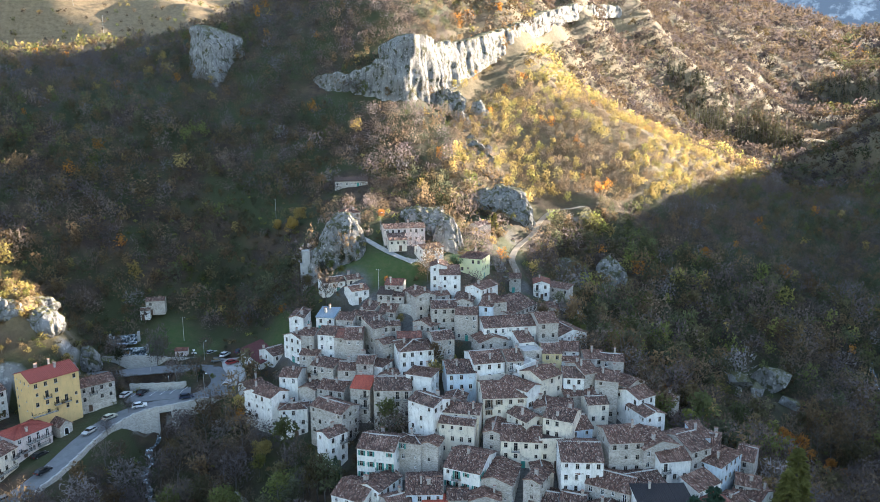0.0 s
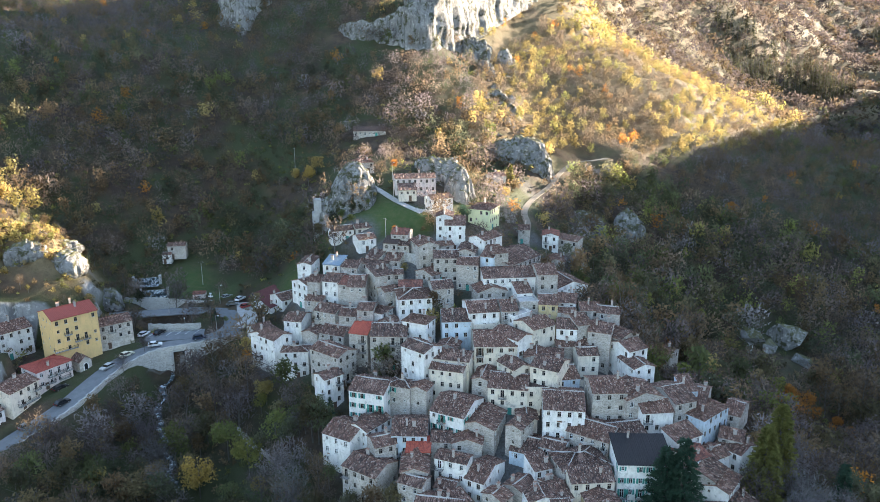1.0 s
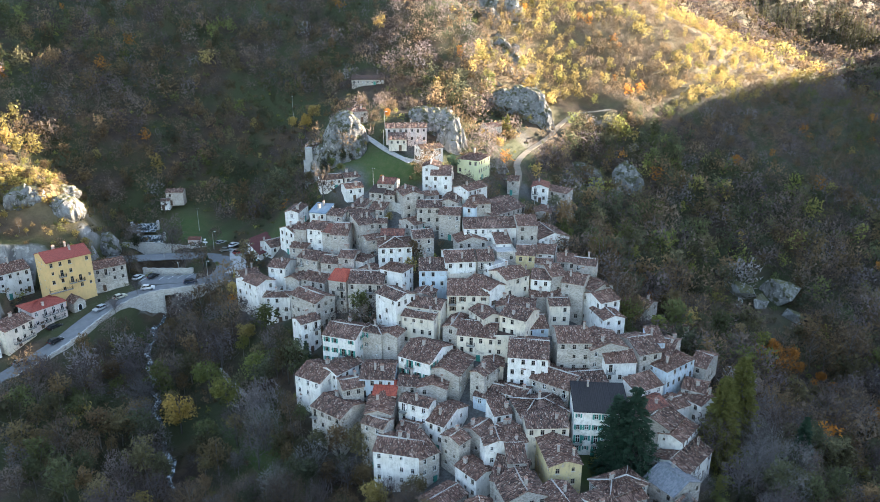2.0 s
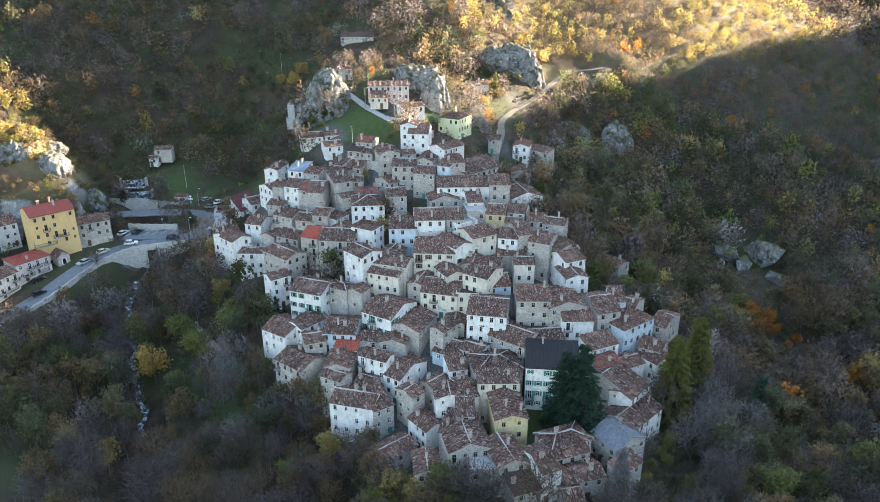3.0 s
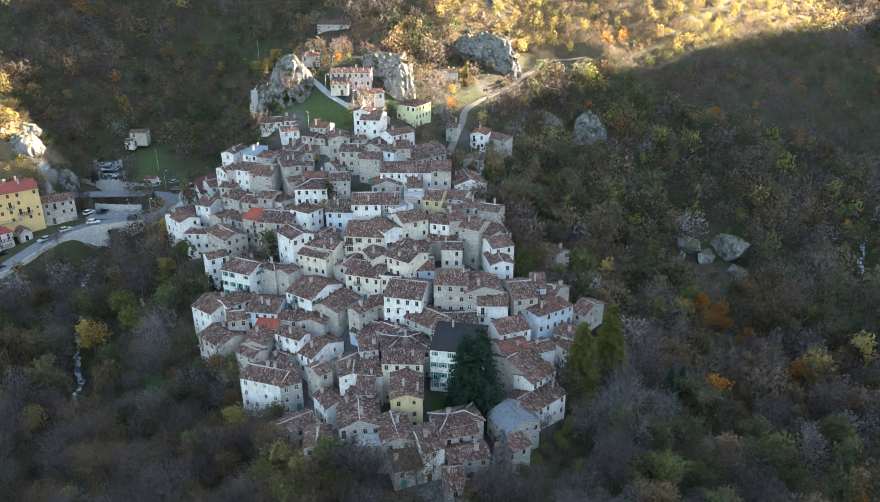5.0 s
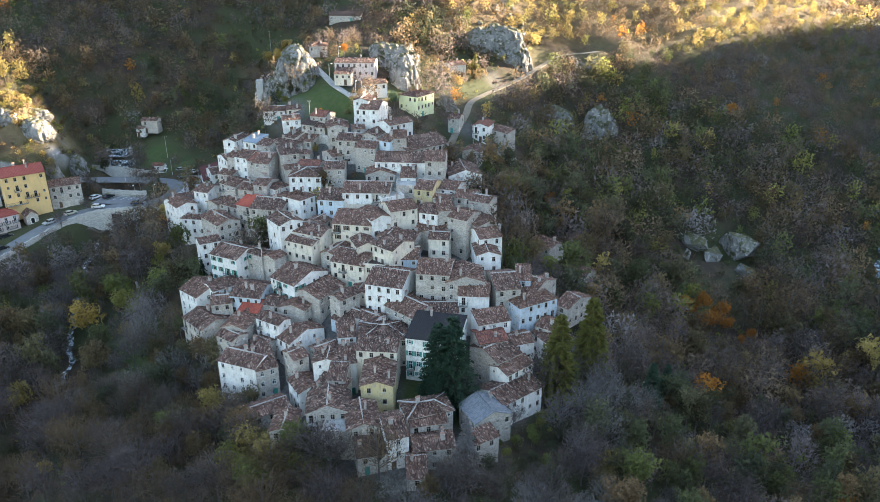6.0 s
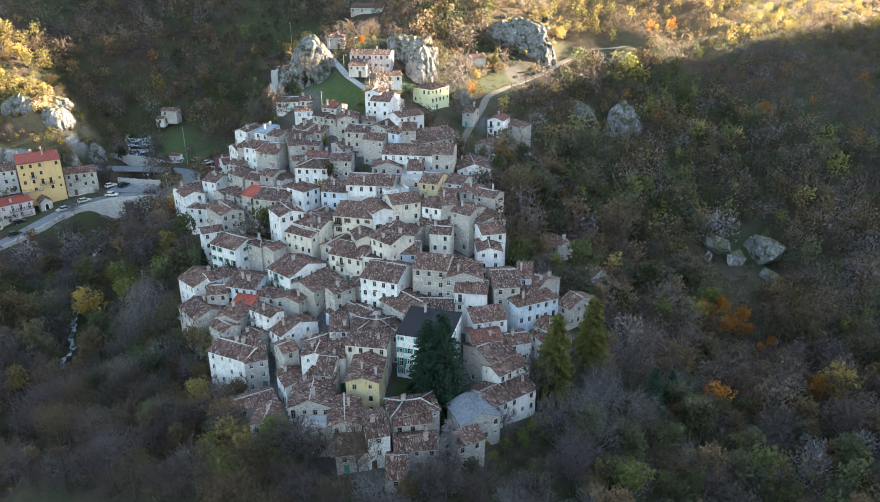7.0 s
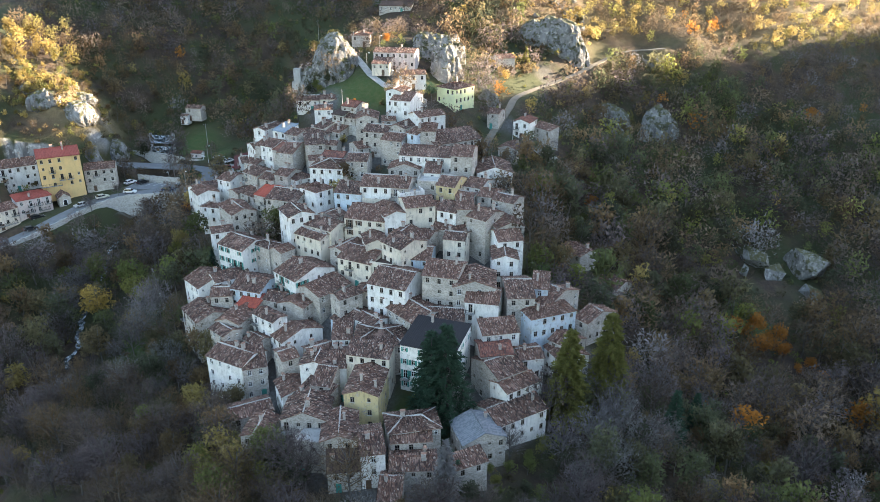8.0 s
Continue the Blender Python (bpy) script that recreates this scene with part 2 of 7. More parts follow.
# roads and paths: x, y, z along the middle, and half the width
MAIN_ROAD = ([(-120, 118, -11), (-113, 141, -6), (-108, 155, -3), (-103.7, 163, -1), (-100, 171, 0.9), (-97, 183.5, 3.3), (-94, 192, 4.6), (-88.3, 199.4, 5.3), (-80, 203.3, 5.8), (-73.5, 206.2, 6.3), (-69.8, 210.5, 6.7), (-69.2, 216.5, 7.0), (-72, 222.8, 7.3), (-78, 226.6, 7.5), (-90, 225.4, 7.8), (-104, 220.5, 8.1), (-112, 217, 8.8)], 3.3)
SPUR_ROAD = ([(-71, 208.5, 6.55), (-66, 208.5, 6.7), (-61.5, 206.5, 6.9)], 2.6)
PARKING = ([(-95, 207.5, 5.4), (-84, 208.5, 5.8), (-77, 210.5, 6.2)], 3.4)
PLAZA = ([(-65.5, 213, 7.0), (-65.5, 221, 7.3), (-69, 228, 7.7), (-71, 234, 8.3)], 3.0)
CHAPEL_LANE = ([(-45, 217, 19.5), (-36, 222, 24.5), (-26, 220, 26.5), (-17, 217, 28)], 1.6)
CONVENT_PATH = ([(-33, 262, 47), (-26, 255, 45), (-18, 247, 42.5), (-9, 241, 40)], 1.3)
HILL_PATH = ([(28.5, 229, 24.4), (27, 240, 25.8), (27.3, 249, 28.8), (28, 258.5, 32.2), (27.2, 270, 34), (29.5, 285, 34.3), (33.4, 298.7, 34.6), (40.4, 312.3, 36.9), (45.5, 330, 38.9), (53.2, 343.8, 41.6), (64.3, 346.3, 43), (69, 349, 43.4)], 1.25)
# level ground held along the road for the houses: x, y, z and half the width
FLATS = [([(-125, 150, -4.5), (-117, 163, -1.2), (-113, 174, 1.2), (-110, 184, 3.0), (-107, 193, 4.4), (-101, 203, 5.2)], 9), ([(-138, 184, 4.0), (-123, 192, 4.4)], 10)]
ROADS = [MAIN_ROAD, SPUR_ROAD, PARKING, PLAZA, CHAPEL_LANE, CONVENT_PATH, HILL_PATH]


def dense(points, step=1.0):
    """A smooth line through the points, sampled every step metres."""
    p = np.array(points, float)
    q = np.vstack([2 * p[0] - p[1], p, 2 * p[-1] - p[-2]])
    out = []
    for i in range(1, len(q) - 2):
        n = max(2, int(np.linalg.norm(q[i + 1] - q[i]) / step))
        for s in np.arange(n) / n:
            a, b, c, d = q[i - 1], q[i], q[i + 1], q[i + 2]
            out.append(0.5 * (2 * b + (c - a) * s + (2 * a - 5 * b + 4 * c - d) * s * s + (3 * b - a - 3 * c + d) * s ** 3))
    return np.vstack([out, p[-1]])


ROAD_LINES = [(dense(p), half) for p, half in ROADS]
FLAT_LINES = [(dense(p), half) for p, half in FLATS]
STREAM = dense([(-108, 243, 11.5), (-103, 235, 8.0), (-98, 226, 4.0), (-84, 206, 0.0), (-82.5, 196, -2.5), (-81.5, 188, -4.5), (-79, 179, -7), (-73, 168.5, -9.5), (-68, 160.5, -11), (-62, 150, -12.5), (-52, 136, -15), (-46, 120, -17.5), (-35, 95, -22), (-20, 60, -30)], 1.0)


def ground(x, y):
    """Height of the ground at x, y (arrays)."""
    x, y = np.atleast_1d(np.asarray(x, float)), np.atleast_1d(np.asarray(y, float))
    z = np.zeros_like(x)
    for dx, dy, w in ((0, 0, 2), (7, 0, 1), (-7, 0, 1), (0, 9, 1), (0, -9, 1), (5, 6, 1), (-5, 6, 1), (5, -6, 1), (-5, -6, 1)):
        z += raw(x + dx, y + dy) * w / 10
    far = np.clip((np.hypot(x - 20, y - 180) - 60) / 500, 0, 1)
    z += (np.sin(x * 0.043 + 1.3 * np.sin(y * 0.021)) * np.sin(y * 0.037 + 0.9)) * (1.2 + 9 * far)
    z += np.sin(x * 0.13 + y * 0.05) * np.sin(y * 0.11 - x * 0.03) * (0.5 + 2.0 * far)
    z += 14.5 * np.exp(-((x + 129) ** 2 + (y - 218) ** 2) / 169)        # the rocky knoll above the road
    z += 11 * np.exp(-((x - 80) ** 2 + (y - 358) ** 2) / 420)           # the shoulder that carries the hill path
    z -= 9 * np.exp(-((x - 61) ** 2 + (y - 302) ** 2) / 150)           # the hollow below the slanting slab
    u = np.clip(((x + 116) * -49 + (y - 240) * 28) / 3185, 0, 1)
    z -= 6 * np.exp(-((x + 116 + 49 * u) ** 2 + (y - 240 - 28 * u) ** 2) / 200)   # the gully behind the knoll
    near = (x > -140) & (x < 110) & (y > 50) & (y < 380)
    if near.any():
        xn, yn, zn = x[near], y[near], z[near]
        d2 = np.full(len(xn), 1e9)
        zs = np.zeros(len(xn))
        for p in STREAM:
            d = (xn - p[0]) ** 2 + (yn - p[1]) ** 2
            k = d < d2
            d2[k], zs[k] = d[k], p[2]
        f = np.clip((np.sqrt(d2) - 2.0) / 7.0, 0, 1)
        f = f * f * (3 - 2 * f)
        zn = np.minimum(zn, (zs - 0.4) * (1 - f) + zn * f + 40 * (f > 0.999))
        for line, half in FLAT_LINES + ROAD_LINES:
            d2 = np.full(len(xn), 1e9)
            zs = np.zeros(len(xn))
            for p in line:
                d = (xn - p[0]) ** 2 + (yn - p[1]) ** 2
                k = d < d2
                d2[k], zs[k] = d[k], p[2]
            f = np.clip((np.sqrt(d2) - half + (0.9 if half > 3.2 else -0.6)) / (1.5 if half > 3.2 else 4.0), 0, 1)
            f = f * f * (3 - 2 * f)
            zn = (zs - 0.12) * (1 - f) + zn * f
        z[near] = zn
    return z


def ground_at(x, y):
    return float(ground([x], [y])[0])


# ---- mesh helpers ----
class Shape:
    """Collects faces with a material slot and optional uv, and makes one mesh of them."""

    def __init__(self):
        self.v, self.f, self.m, self.uv, self.known = [], [], [], [], {}

    def face(self, pts, slot=0, uv=None):
        ids = []
        for p in pts:
            key = (round(p[0], 3), round(p[1], 3), round(p[2], 3))
            if key not in self.known:
                self.known[key] = len(self.v)
                self.v.append(tuple(p))
            ids.append(self.known[key])
        uv = list(uv) if uv else [(0, 0)] * len(pts)
        keep = [k for k in range(len(ids)) if ids[k] != ids[k - 1]]
        if len({ids[k] for k in keep}) < 3:
            return
        self.f.append(tuple(ids[k] for k in keep))
        self.m.append(slot)
        self.uv += [uv[k] for k in keep]

    def box(self, x0, y0, z0, x1, y1, z1, slot=0, m=None):
        c = [Vector((x, y, z)) for z in (z0, z1) for y in (y0, y1) for x in (x0, x1)]
        if m:
            c = [m @ p for p in c]
        for q in ((0, 2, 3, 1), (4, 5, 7, 6), (0, 1, 5, 4), (2, 6, 7, 3), (0, 4, 6, 2), (1, 3, 7, 5)):
            self.face([c[k] for k in q], slot)

    def mesh(self, name, *mats):
        me = bpy.data.meshes.new(name)
        me.from_pydata(self.v, [], self.f)
        for mm in mats:
            me.materials.append(mm)
        me.polygons.foreach_set("material_index", self.m)
        layer = me.uv_layers.new(name="UVMap")
        layer.data.foreach_set("uv", [c for p in self.uv for c in p])
        me.update()
        return me


def put(name, data, parent=None, m=None, label=""):
    ob = new(name, data)
    if parent:
        ob.parent = parent
    if m is not None:
        ob.matrix_local = m
    if label:
        ob["label"] = label
    return ob


# ---- windows, doors, chimneys and balconies: one mesh for each kind ----
def window_mesh(name, w, h, frame_mat, cross=True):
    s = Shape()
    s.box(-w / 2, 0.10, 0, w / 2, 0.13, h, 1)
    for x0, x1 in ((-w / 2, -w / 2 + 0.07), (w / 2 - 0.07, w / 2), (-0.035, 0.035)):
        s.box(x0, 0.05, 0, x1, 0.10, h, 0)
    for z0, z1 in ((0, 0.07), (h - 0.07, h)) + (((h * 0.62, h * 0.62 + 0.05),) if cross else ()):
        s.box(-w / 2, 0.052, z0, w / 2, 0.098, z1, 0)
    return s.mesh(name, frame_mat, GLASS)


def sill_mesh(w):
    s = Shape()
    s.box(-w / 2 - 0.12, -0.09, -0.10, w / 2 + 0.12, 0.12, 0.0)
    return s.mesh("sill", SURROUND)


def shutter_mesh(w, h, mat, side):
    s = Shape()
    x0 = side * (w / 2 + 0.02)
    x1 = x0 + side * w / 2
    a, b = min(x0, x1), max(x0, x1)
    s.box(a, -0.06, 0, b, -0.02, h)
    return s.mesh("shutter", mat)


def door_mesh(w, h, mat):
    s = Shape()
    s.box(-w / 2, 0.06, 0, w / 2, 0.12, h)
    for k in range(3):
        s.box(-w / 2 + 0.1, 0.03, 0.12 + k * h / 3, w / 2 - 0.1, 0.06, h / 3 - 0.08 + k * h / 3)
    return s.mesh("door", mat)


WIN = {"big": (0.85, 1.25), "small": (0.7, 0.9), "tiny": (0.55, 0.6), "tall": (0.9, 2.05)}
WIN_MESH = {(k, c): window_mesh("window", *WIN[k], mat) for k in WIN for c, mat in (("d", FRAME), ("w", WHITE))}
SILL_MESH = {k: sill_mesh(WIN[k][0]) for k in WIN}
SHUT_MESH = {(k, c, sd): shutter_mesh(*WIN[k], mat, sd) for k in WIN for c, mat in (("g", GREEN), ("b", BROWN)) for sd in (-1, 1)}
DOOR_MESH = {"b": door_mesh(1.0, 2.05, BROWN), "g": door_mesh(1.0, 2.05, GREEN)}


def chimney_mesh(w, d, h):
    s = Shape()
    s.box(-w / 2, -d / 2, -0.9, w / 2, d / 2, h)
    s.box(-w / 2 - 0.07, -d / 2 - 0.07, h, w / 2 + 0.07, d / 2 + 0.07, h + 0.09)
    for x in (-w / 2, w / 2 - 0.1):
        for y in (-d / 2, d / 2 - 0.1):
            s.box(x, y, h + 0.09, x + 0.1, y + 0.1, h + 0.3)
    s.face([(-w / 2 - 0.1, -d / 2 - 0.1, h + 0.3), (w / 2 + 0.1, -d / 2 - 0.1, h + 0.3), (w / 2 + 0.1, 0, h + 0.5), (-w / 2 - 0.1, 0, h + 0.5)], 1)
    s.face([(-w / 2 - 0.1, 0, h + 0.5), (w / 2 + 0.1, 0, h + 0.5), (w / 2 + 0.1, d / 2 + 0.1, h + 0.3), (-w / 2 - 0.1, d / 2 + 0.1, h + 0.3)], 1)
    return s.mesh("chimney", CHIMNEY, ROOFS[""])


CHIM_MESH = [chimney_mesh(0.55, 0.5, 0.9), chimney_mesh(0.8, 0.5, 1.1), chimney_mesh(0.45, 0.45, 1.5)]


def lattice(s, p, u, n, length, bars, thick=0.03):
    """A railing of upright bars between two rails, one welded lattice: from p along u, n across its thickness."""
    p, u, n = Vector(p), Vector(u), Vector(n) * thick
    xs = [length * k / bars + o for k in range(bars) for o in (0.0, 0.03)] + [length - 0.03, length]
    zs = [0.0, 0.05, 0.9, 0.96]
    full = lambda i, j: 0 <= i < len(xs) - 1 and 0 <= j < 3 and (i % 2 == 0 or j != 1)
    at = lambda i, j, b: p + u * xs[i] + n * b + Vector((0, 0, zs[j]))
    for i in range(len(xs) - 1):
        for j in range(3):
            if not full(i, j):
                continue
            s.face([at(i, j, 0), at(i + 1, j, 0), at(i + 1, j + 1, 0), at(i, j + 1, 0)])
            s.face([at(i, j + 1, 1), at(i + 1, j + 1, 1), at(i + 1, j, 1), at(i, j, 1)])
            for di, dj, q in ((-1, 0, ((i, j), (i, j + 1))), (1, 0, ((i + 1, j + 1), (i + 1, j))), (0, -1, ((i + 1, j), (i, j))), (0, 1, ((i, j + 1), (i + 1, j + 1)))):
                if not full(i + di, j + dj):
                    s.face([at(*q[0], 0), at(*q[1], 0), at(*q[1], 1), at(*q[0], 1)])


def balcony_meshes(w):
    slab, front, end = Shape(), Shape(), Shape()
    slab.box(-w / 2, -0.9, -0.12, w / 2, 0.05, 0, 0)
    lattice(front, (-w / 2, -0.9, 0.004), (1, 0, 0), (0, 1, 0), w, int(w / 0.2))
    lattice(end, (0, -0.865, 0.004), (0, 1, 0), (1, 0, 0), 0.86, 4)
    return slab.mesh("balcony", CONCRETE), front.mesh("railing", IRON), end.mesh("railing", IRON)


BALC_MESH = {2: (2.0, *balcony_meshes(2.0)), 3: (3.2, *balcony_meshes(3.2)), 6: (6.5, *balcony_meshes(6.5))}


def balcony(n, parent, m):
    w, slab, front, end = BALC_MESH[n]
    ob = put("balcony", slab, parent, m)
    put("railing", front, ob, None, "dark iron railing")
    for x in (-w / 2, w / 2 - 0.03):
        put("railing", end, ob, pose(x, 0, 0), "dark iron railing")


# ---- houses ----
def wall_side(s, p0, p1, z0, z1, cells, depth=0.16):
    """One side of a house from p0 to p1 with openings (u0, u1, z0, z1) set back into it."""
    p0, p1 = Vector((*p0, 0)), Vector((*p1, 0))
    u = (p1 - p0).normalized()
    n = Vector((u.y, -u.x, 0))
    length = (p1 - p0).length
    xs = sorted({0.0, length, *(round(c[k], 3) for c in cells for k in (0, 1))})
    zs = sorted({z0, z1, *(round(c[k], 3) for c in cells for k in (2, 3))})

    def at(a, z, back=0.0):
        return p0 + u * a - n * back + Vector((0, 0, z))
    for a, b in zip(xs, xs[1:]):
        for c, d in zip(zs, zs[1:]):
            ma, mc = (a + b) / 2, (c + d) / 2
            if any(q[0] < ma < q[1] and q[2] < mc < q[3] for q in cells):
                continue
            s.face([at(a, c), at(b, c), at(b, d), at(a, d)])
    for a, b, c, d in cells:
        for q in (((a, c), (b, c)), ((b, c), (b, d)), ((b, d), (a, d)), ((a, d), (a, c))):
            s.face([at(*q[0]), at(*q[1]), at(*q[1], depth), at(*q[0], depth)])
        s.face([at(a, c, depth), at(b, c, depth), at(b, d, depth), at(a, d, depth)])


def roof_sheet(s, corners, rng, thick=0.16, cell=0.75, rough=0.05):
    """A sloping sheet of tile rows: eave left, eave right, top right, top left. Ribbed down the slope, uneven, with thickness."""
    a, b, c, d = [Vector(p) for p in corners]
    nu = max(4, int((b - a).length / 0.22))
    nv = max(2, int(((d - a).length + (c - b).length) / 2 / cell))
    dep = ((d - a).length + (c - b).length) / 2
    down = (a + b - c - d).normalized()
    up = (b - a).cross(d - a).normalized()
    wave = [rng.uniform(0, 6.28) for _ in range(4)]
    rib = 0.055 if rough > 0.03 else 0.02
    g, col = {}, [rng.uniform(-0.02, 0.02) for _ in range(nu + 1)]
    for i in range(nu + 1):
        slip = rng.uniform(-0.08, 0.1)
        for j in range(nv + 1):
            fu, fv = i / nu, j / nv
            p = (a * (1 - fu) + b * fu) * (1 - fv) + (d * (1 - fu) + c * fu) * fv
            wide = rough * (math.sin(wave[0] + fu * 5.1 + fv * 2) + math.sin(wave[1] + fv * 4.3 - fu * 3))
            sag = -0.10 * math.sin(math.pi * fu) * (0.4 + 0.6 * fv) if (b - a).length > 5 else 0
            p = p + up * (rib * (1 if i % 2 else -1) + col[i] + wide + rng.uniform(-rough, rough) * 0.45) + Vector((0, 0, sag))
            g[i, j] = p + down * slip if j == 0 else p
    for i in range(nu):
        for j in range(nv):
            q = ((i, j), (i + 1, j), (i + 1, j + 1), (i, j + 1))
            s.face([g[k] for k in q], 0, [((b - a).length * k[0] / nu, dep * k[1] / nv) for k in q])
    low = up * -thick
    under = [a + low, b + low, c + low, d + low]
    s.face(under[::-1], 0)
    for i in range(nu):
        e0, e1 = a.lerp(b, i / nu) + low, a.lerp(b, (i + 1) / nu) + low
        s.face([e0, e1, g[i + 1, 0], g[i, 0]])
        t0, t1 = d.lerp(c, i / nu) + low, d.lerp(c, (i + 1) / nu) + low
        s.face([t1, t0, g[i, nv], g[i + 1, nv]])
    for j in range(nv):
        l0, l1 = a.lerp(d, j / nv) + low, a.lerp(d, (j + 1) / nv) + low
        r0, r1 = b.lerp(c, j / nv) + low, b.lerp(c, (j + 1) / nv) + low
        s.face([l1, l0, g[0, j], g[0, j + 1]])
        s.face([r0, r1, g[nu, j + 1], g[nu, j]])


def ridge_tiles(s, a, b, rng):
    """The run of half-round tiles along a ridge or hip, one bedded strip of uneven height."""
    a, b = Vector(a), Vector(b)
    n = max(2, int((b - a).length / 0.45))
    u = (b - a).normalized()
    side = Vector((-u.y, u.x, 0)).normalized() * 0.17 if abs(u.z) < 0.95 else Vector((0.17, 0, 0))
    low = Vector((0, 0, -0.14))
    rows = []
    for k in range(n + 1):
        p = a.lerp(b, k / n) + side * rng.uniform(-0.2, 0.2)
        rows.append((p - side + low, p + Vector((0, 0, 0.13 + rng.uniform(-0.04, 0.04))), p + side + low))
    for k, (p, q) in enumerate(zip(rows, rows[1:])):
        uv = [(k * 0.31 + rng.random(), k * 0.7)] * 4
        s.face([p[0], q[0], q[1], p[1]], 0, uv)
        s.face([p[1], q[1], q[2], p[2]], 0, uv)


HOUSES = []


def house(x, y, eave, w, d, turn, kind, wall, roof="", base=None, rows=None, shutters="", door=True, balconies=(), pitch=0.33, fall=0.26, label="", windows=True, name="house", chimneys=None, seed=0):
    """A village house: w along its front eave, d deep, turned about z; kind g gable along the front, e gable end in front, s lean-to, h hipped, f flat."""
    rng = random.Random(int(x * 31 + y * 57) + seed)
    c, sn = math.cos(radians(turn)), math.sin(radians(turn))
    corners = [(x + c * a - sn * b, y + sn * a + c * b) for a in (-w / 2, w / 2) for b in (-d / 2, d / 2)]
    front = [(x + c * a - sn * b, y + sn * a + c * b) for a in (-w / 2, 0, w / 2) for b in (-d / 2 - 0.6,)]
    if base is None:
        base = min(ground_at(*p) for p in corners) - 0.5
    base = min(base, eave - 2.6)
    h = eave - base
    root = put(name, None, None, pose(x, y, base, 0, 0, turn))
    HOUSES.append((x, y, w, d))
    words = label or "%s house with a %s %s roof" % (WALL_WORDS[wall], ROOF_WORDS[roof], {"g": "gable", "e": "gable", "s": "lean-to", "h": "hipped", "f": "flat"}[kind])
    tagged(root, words, "house", "houses of the hill village")
    # openings
    style = rng.choice("dddw")
    storeys = max(1, int((h - 0.3) / 2.7)) if rows is None else rows
    wins = []
    W_ = Shape()
    sides = (((-w / 2, -d / 2), (w / 2, -d / 2), w, 0), ((w / 2, -d / 2), (w / 2, d / 2), d, 90), ((w / 2, d / 2), (-w / 2, d / 2), w, 180), ((-w / 2, d / 2), (-w / 2, -d / 2), d, 270))
    gap = rng.uniform(1.75, 2.3)
    for k, (p0, p1, length, ang) in enumerate(sides):
        cells = []
        n = int((length - 0.7) / gap)
        seen = math.cos(radians(turn + ang)) > -0.35
        if windows and n and seen:
            for st in range(storeys):
                zt = h - 0.55 - st * 2.7
                ground_floor = st == storeys - 1
                for i in range(n):
                    u = length * (i + 0.5) / n + rng.uniform(-0.12, 0.12)
                    if rng.random() < (0.12 if k == 0 else 0.42):
                        continue
                    size = "tall" if (k == 0 and not ground_floor and rng.random() < 0.12) else rng.choice(["big", "big", "big", "small"] if k == 0 else ["big", "small", "tiny"])
                    ww, wh = WIN[size]
                    if zt - wh < 0.5 or u - ww / 2 < 0.2 or u + ww / 2 > length - 0.2:
                        continue
                    top = zt if size != "tall" else zt + 0.05
                    cells.append((u - ww / 2, u + ww / 2, top - wh, top))
                    wins.append((k, u, top - wh, size))
        wall_side(W_, p0, p1, 0, h, cells)
    W_.face([(-w / 2, -d / 2, h), (w / 2, -d / 2, h), (w / 2, d / 2, h), (-w / 2, d / 2, h)])
    R_, Q_ = Shape(), Shape()
    o = 0.32
    if kind in "ge":
        L, D = (w, d) if kind == "g" else (d, w)
        rise = pitch * D / 2
        def P(a, b, z):
            return (a, b, z) if kind == "g" else (-b, a, z)
        for sd in (-1, 1):
            W_.face([P(sd * L / 2, -D / 2, h), P(sd * L / 2, D / 2, h), P(sd * L / 2, 0, h + rise)])
        e = h - o * pitch + 0.17
        roof_sheet(R_, [P(-L / 2 - 0.2, -D / 2 - o, e), P(L / 2 + 0.2, -D / 2 - o, e), P(L / 2 + 0.2, 0.0, h + rise + 0.17), P(-L / 2 - 0.2, 0.0, h + rise + 0.17)], rng)
        roof_sheet(R_, [P(L / 2 + 0.2, D / 2 + o, e), P(-L / 2 - 0.2, D / 2 + o, e), P(-L / 2 - 0.2, 0.01, h + rise + 0.17), P(L / 2 + 0.2, 0.01, h + rise + 0.17)], rng)
        ridge_tiles(Q_, P(-L / 2 - 0.2, 0, h + rise + 0.15), P(L / 2 + 0.2, 0, h + rise + 0.15), rng)
        top = lambda a, b: h + rise - abs(b if kind == "g" else a) * pitch
    elif kind == "s":
        rise = fall * d
        for sd in (-1, 1):
            W_.face([(sd * w / 2, -d / 2, h), (sd * w / 2, d / 2, h), (sd * w / 2, d / 2, h + rise)])
        W_.face([(-w / 2, d / 2, h), (w / 2, d / 2, h), (w / 2, d / 2, h + rise), (-w / 2, d / 2, h + rise)])
        roof_sheet(R_, [(-w / 2 - 0.2, -d / 2 - o, h - o * fall + 0.17), (w / 2 + 0.2, -d / 2 - o, h - o * fall + 0.17), (w / 2 + 0.2, d / 2 + 0.15, h + rise + 0.2), (-w / 2 - 0.2, d / 2 + 0.15, h + rise + 0.2)], rng, rough=0.02 if roof in ("black", "blue", "metal") else 0.05)
        top = lambda a, b: h + fall * (b + d / 2)
    elif kind == "h":
        run = min(w, d) / 2
        rise = pitch * run
        e = h - o * pitch + 0.17
        X, Y = w / 2 + o, d / 2 + o
        if w >= d:
            r0, r1 = (-(w / 2 - run), 0, h + rise + 0.17), (w / 2 - run, 0, h + rise + 0.17)
        else:
            r0, r1 = (0, -(d / 2 - run), h + rise + 0.17), (0, d / 2 - run, h + rise + 0.17)
        c0, c1, c2, c3 = (-X, -Y, e), (X, -Y, e), (X, Y, e), (-X, Y, e)
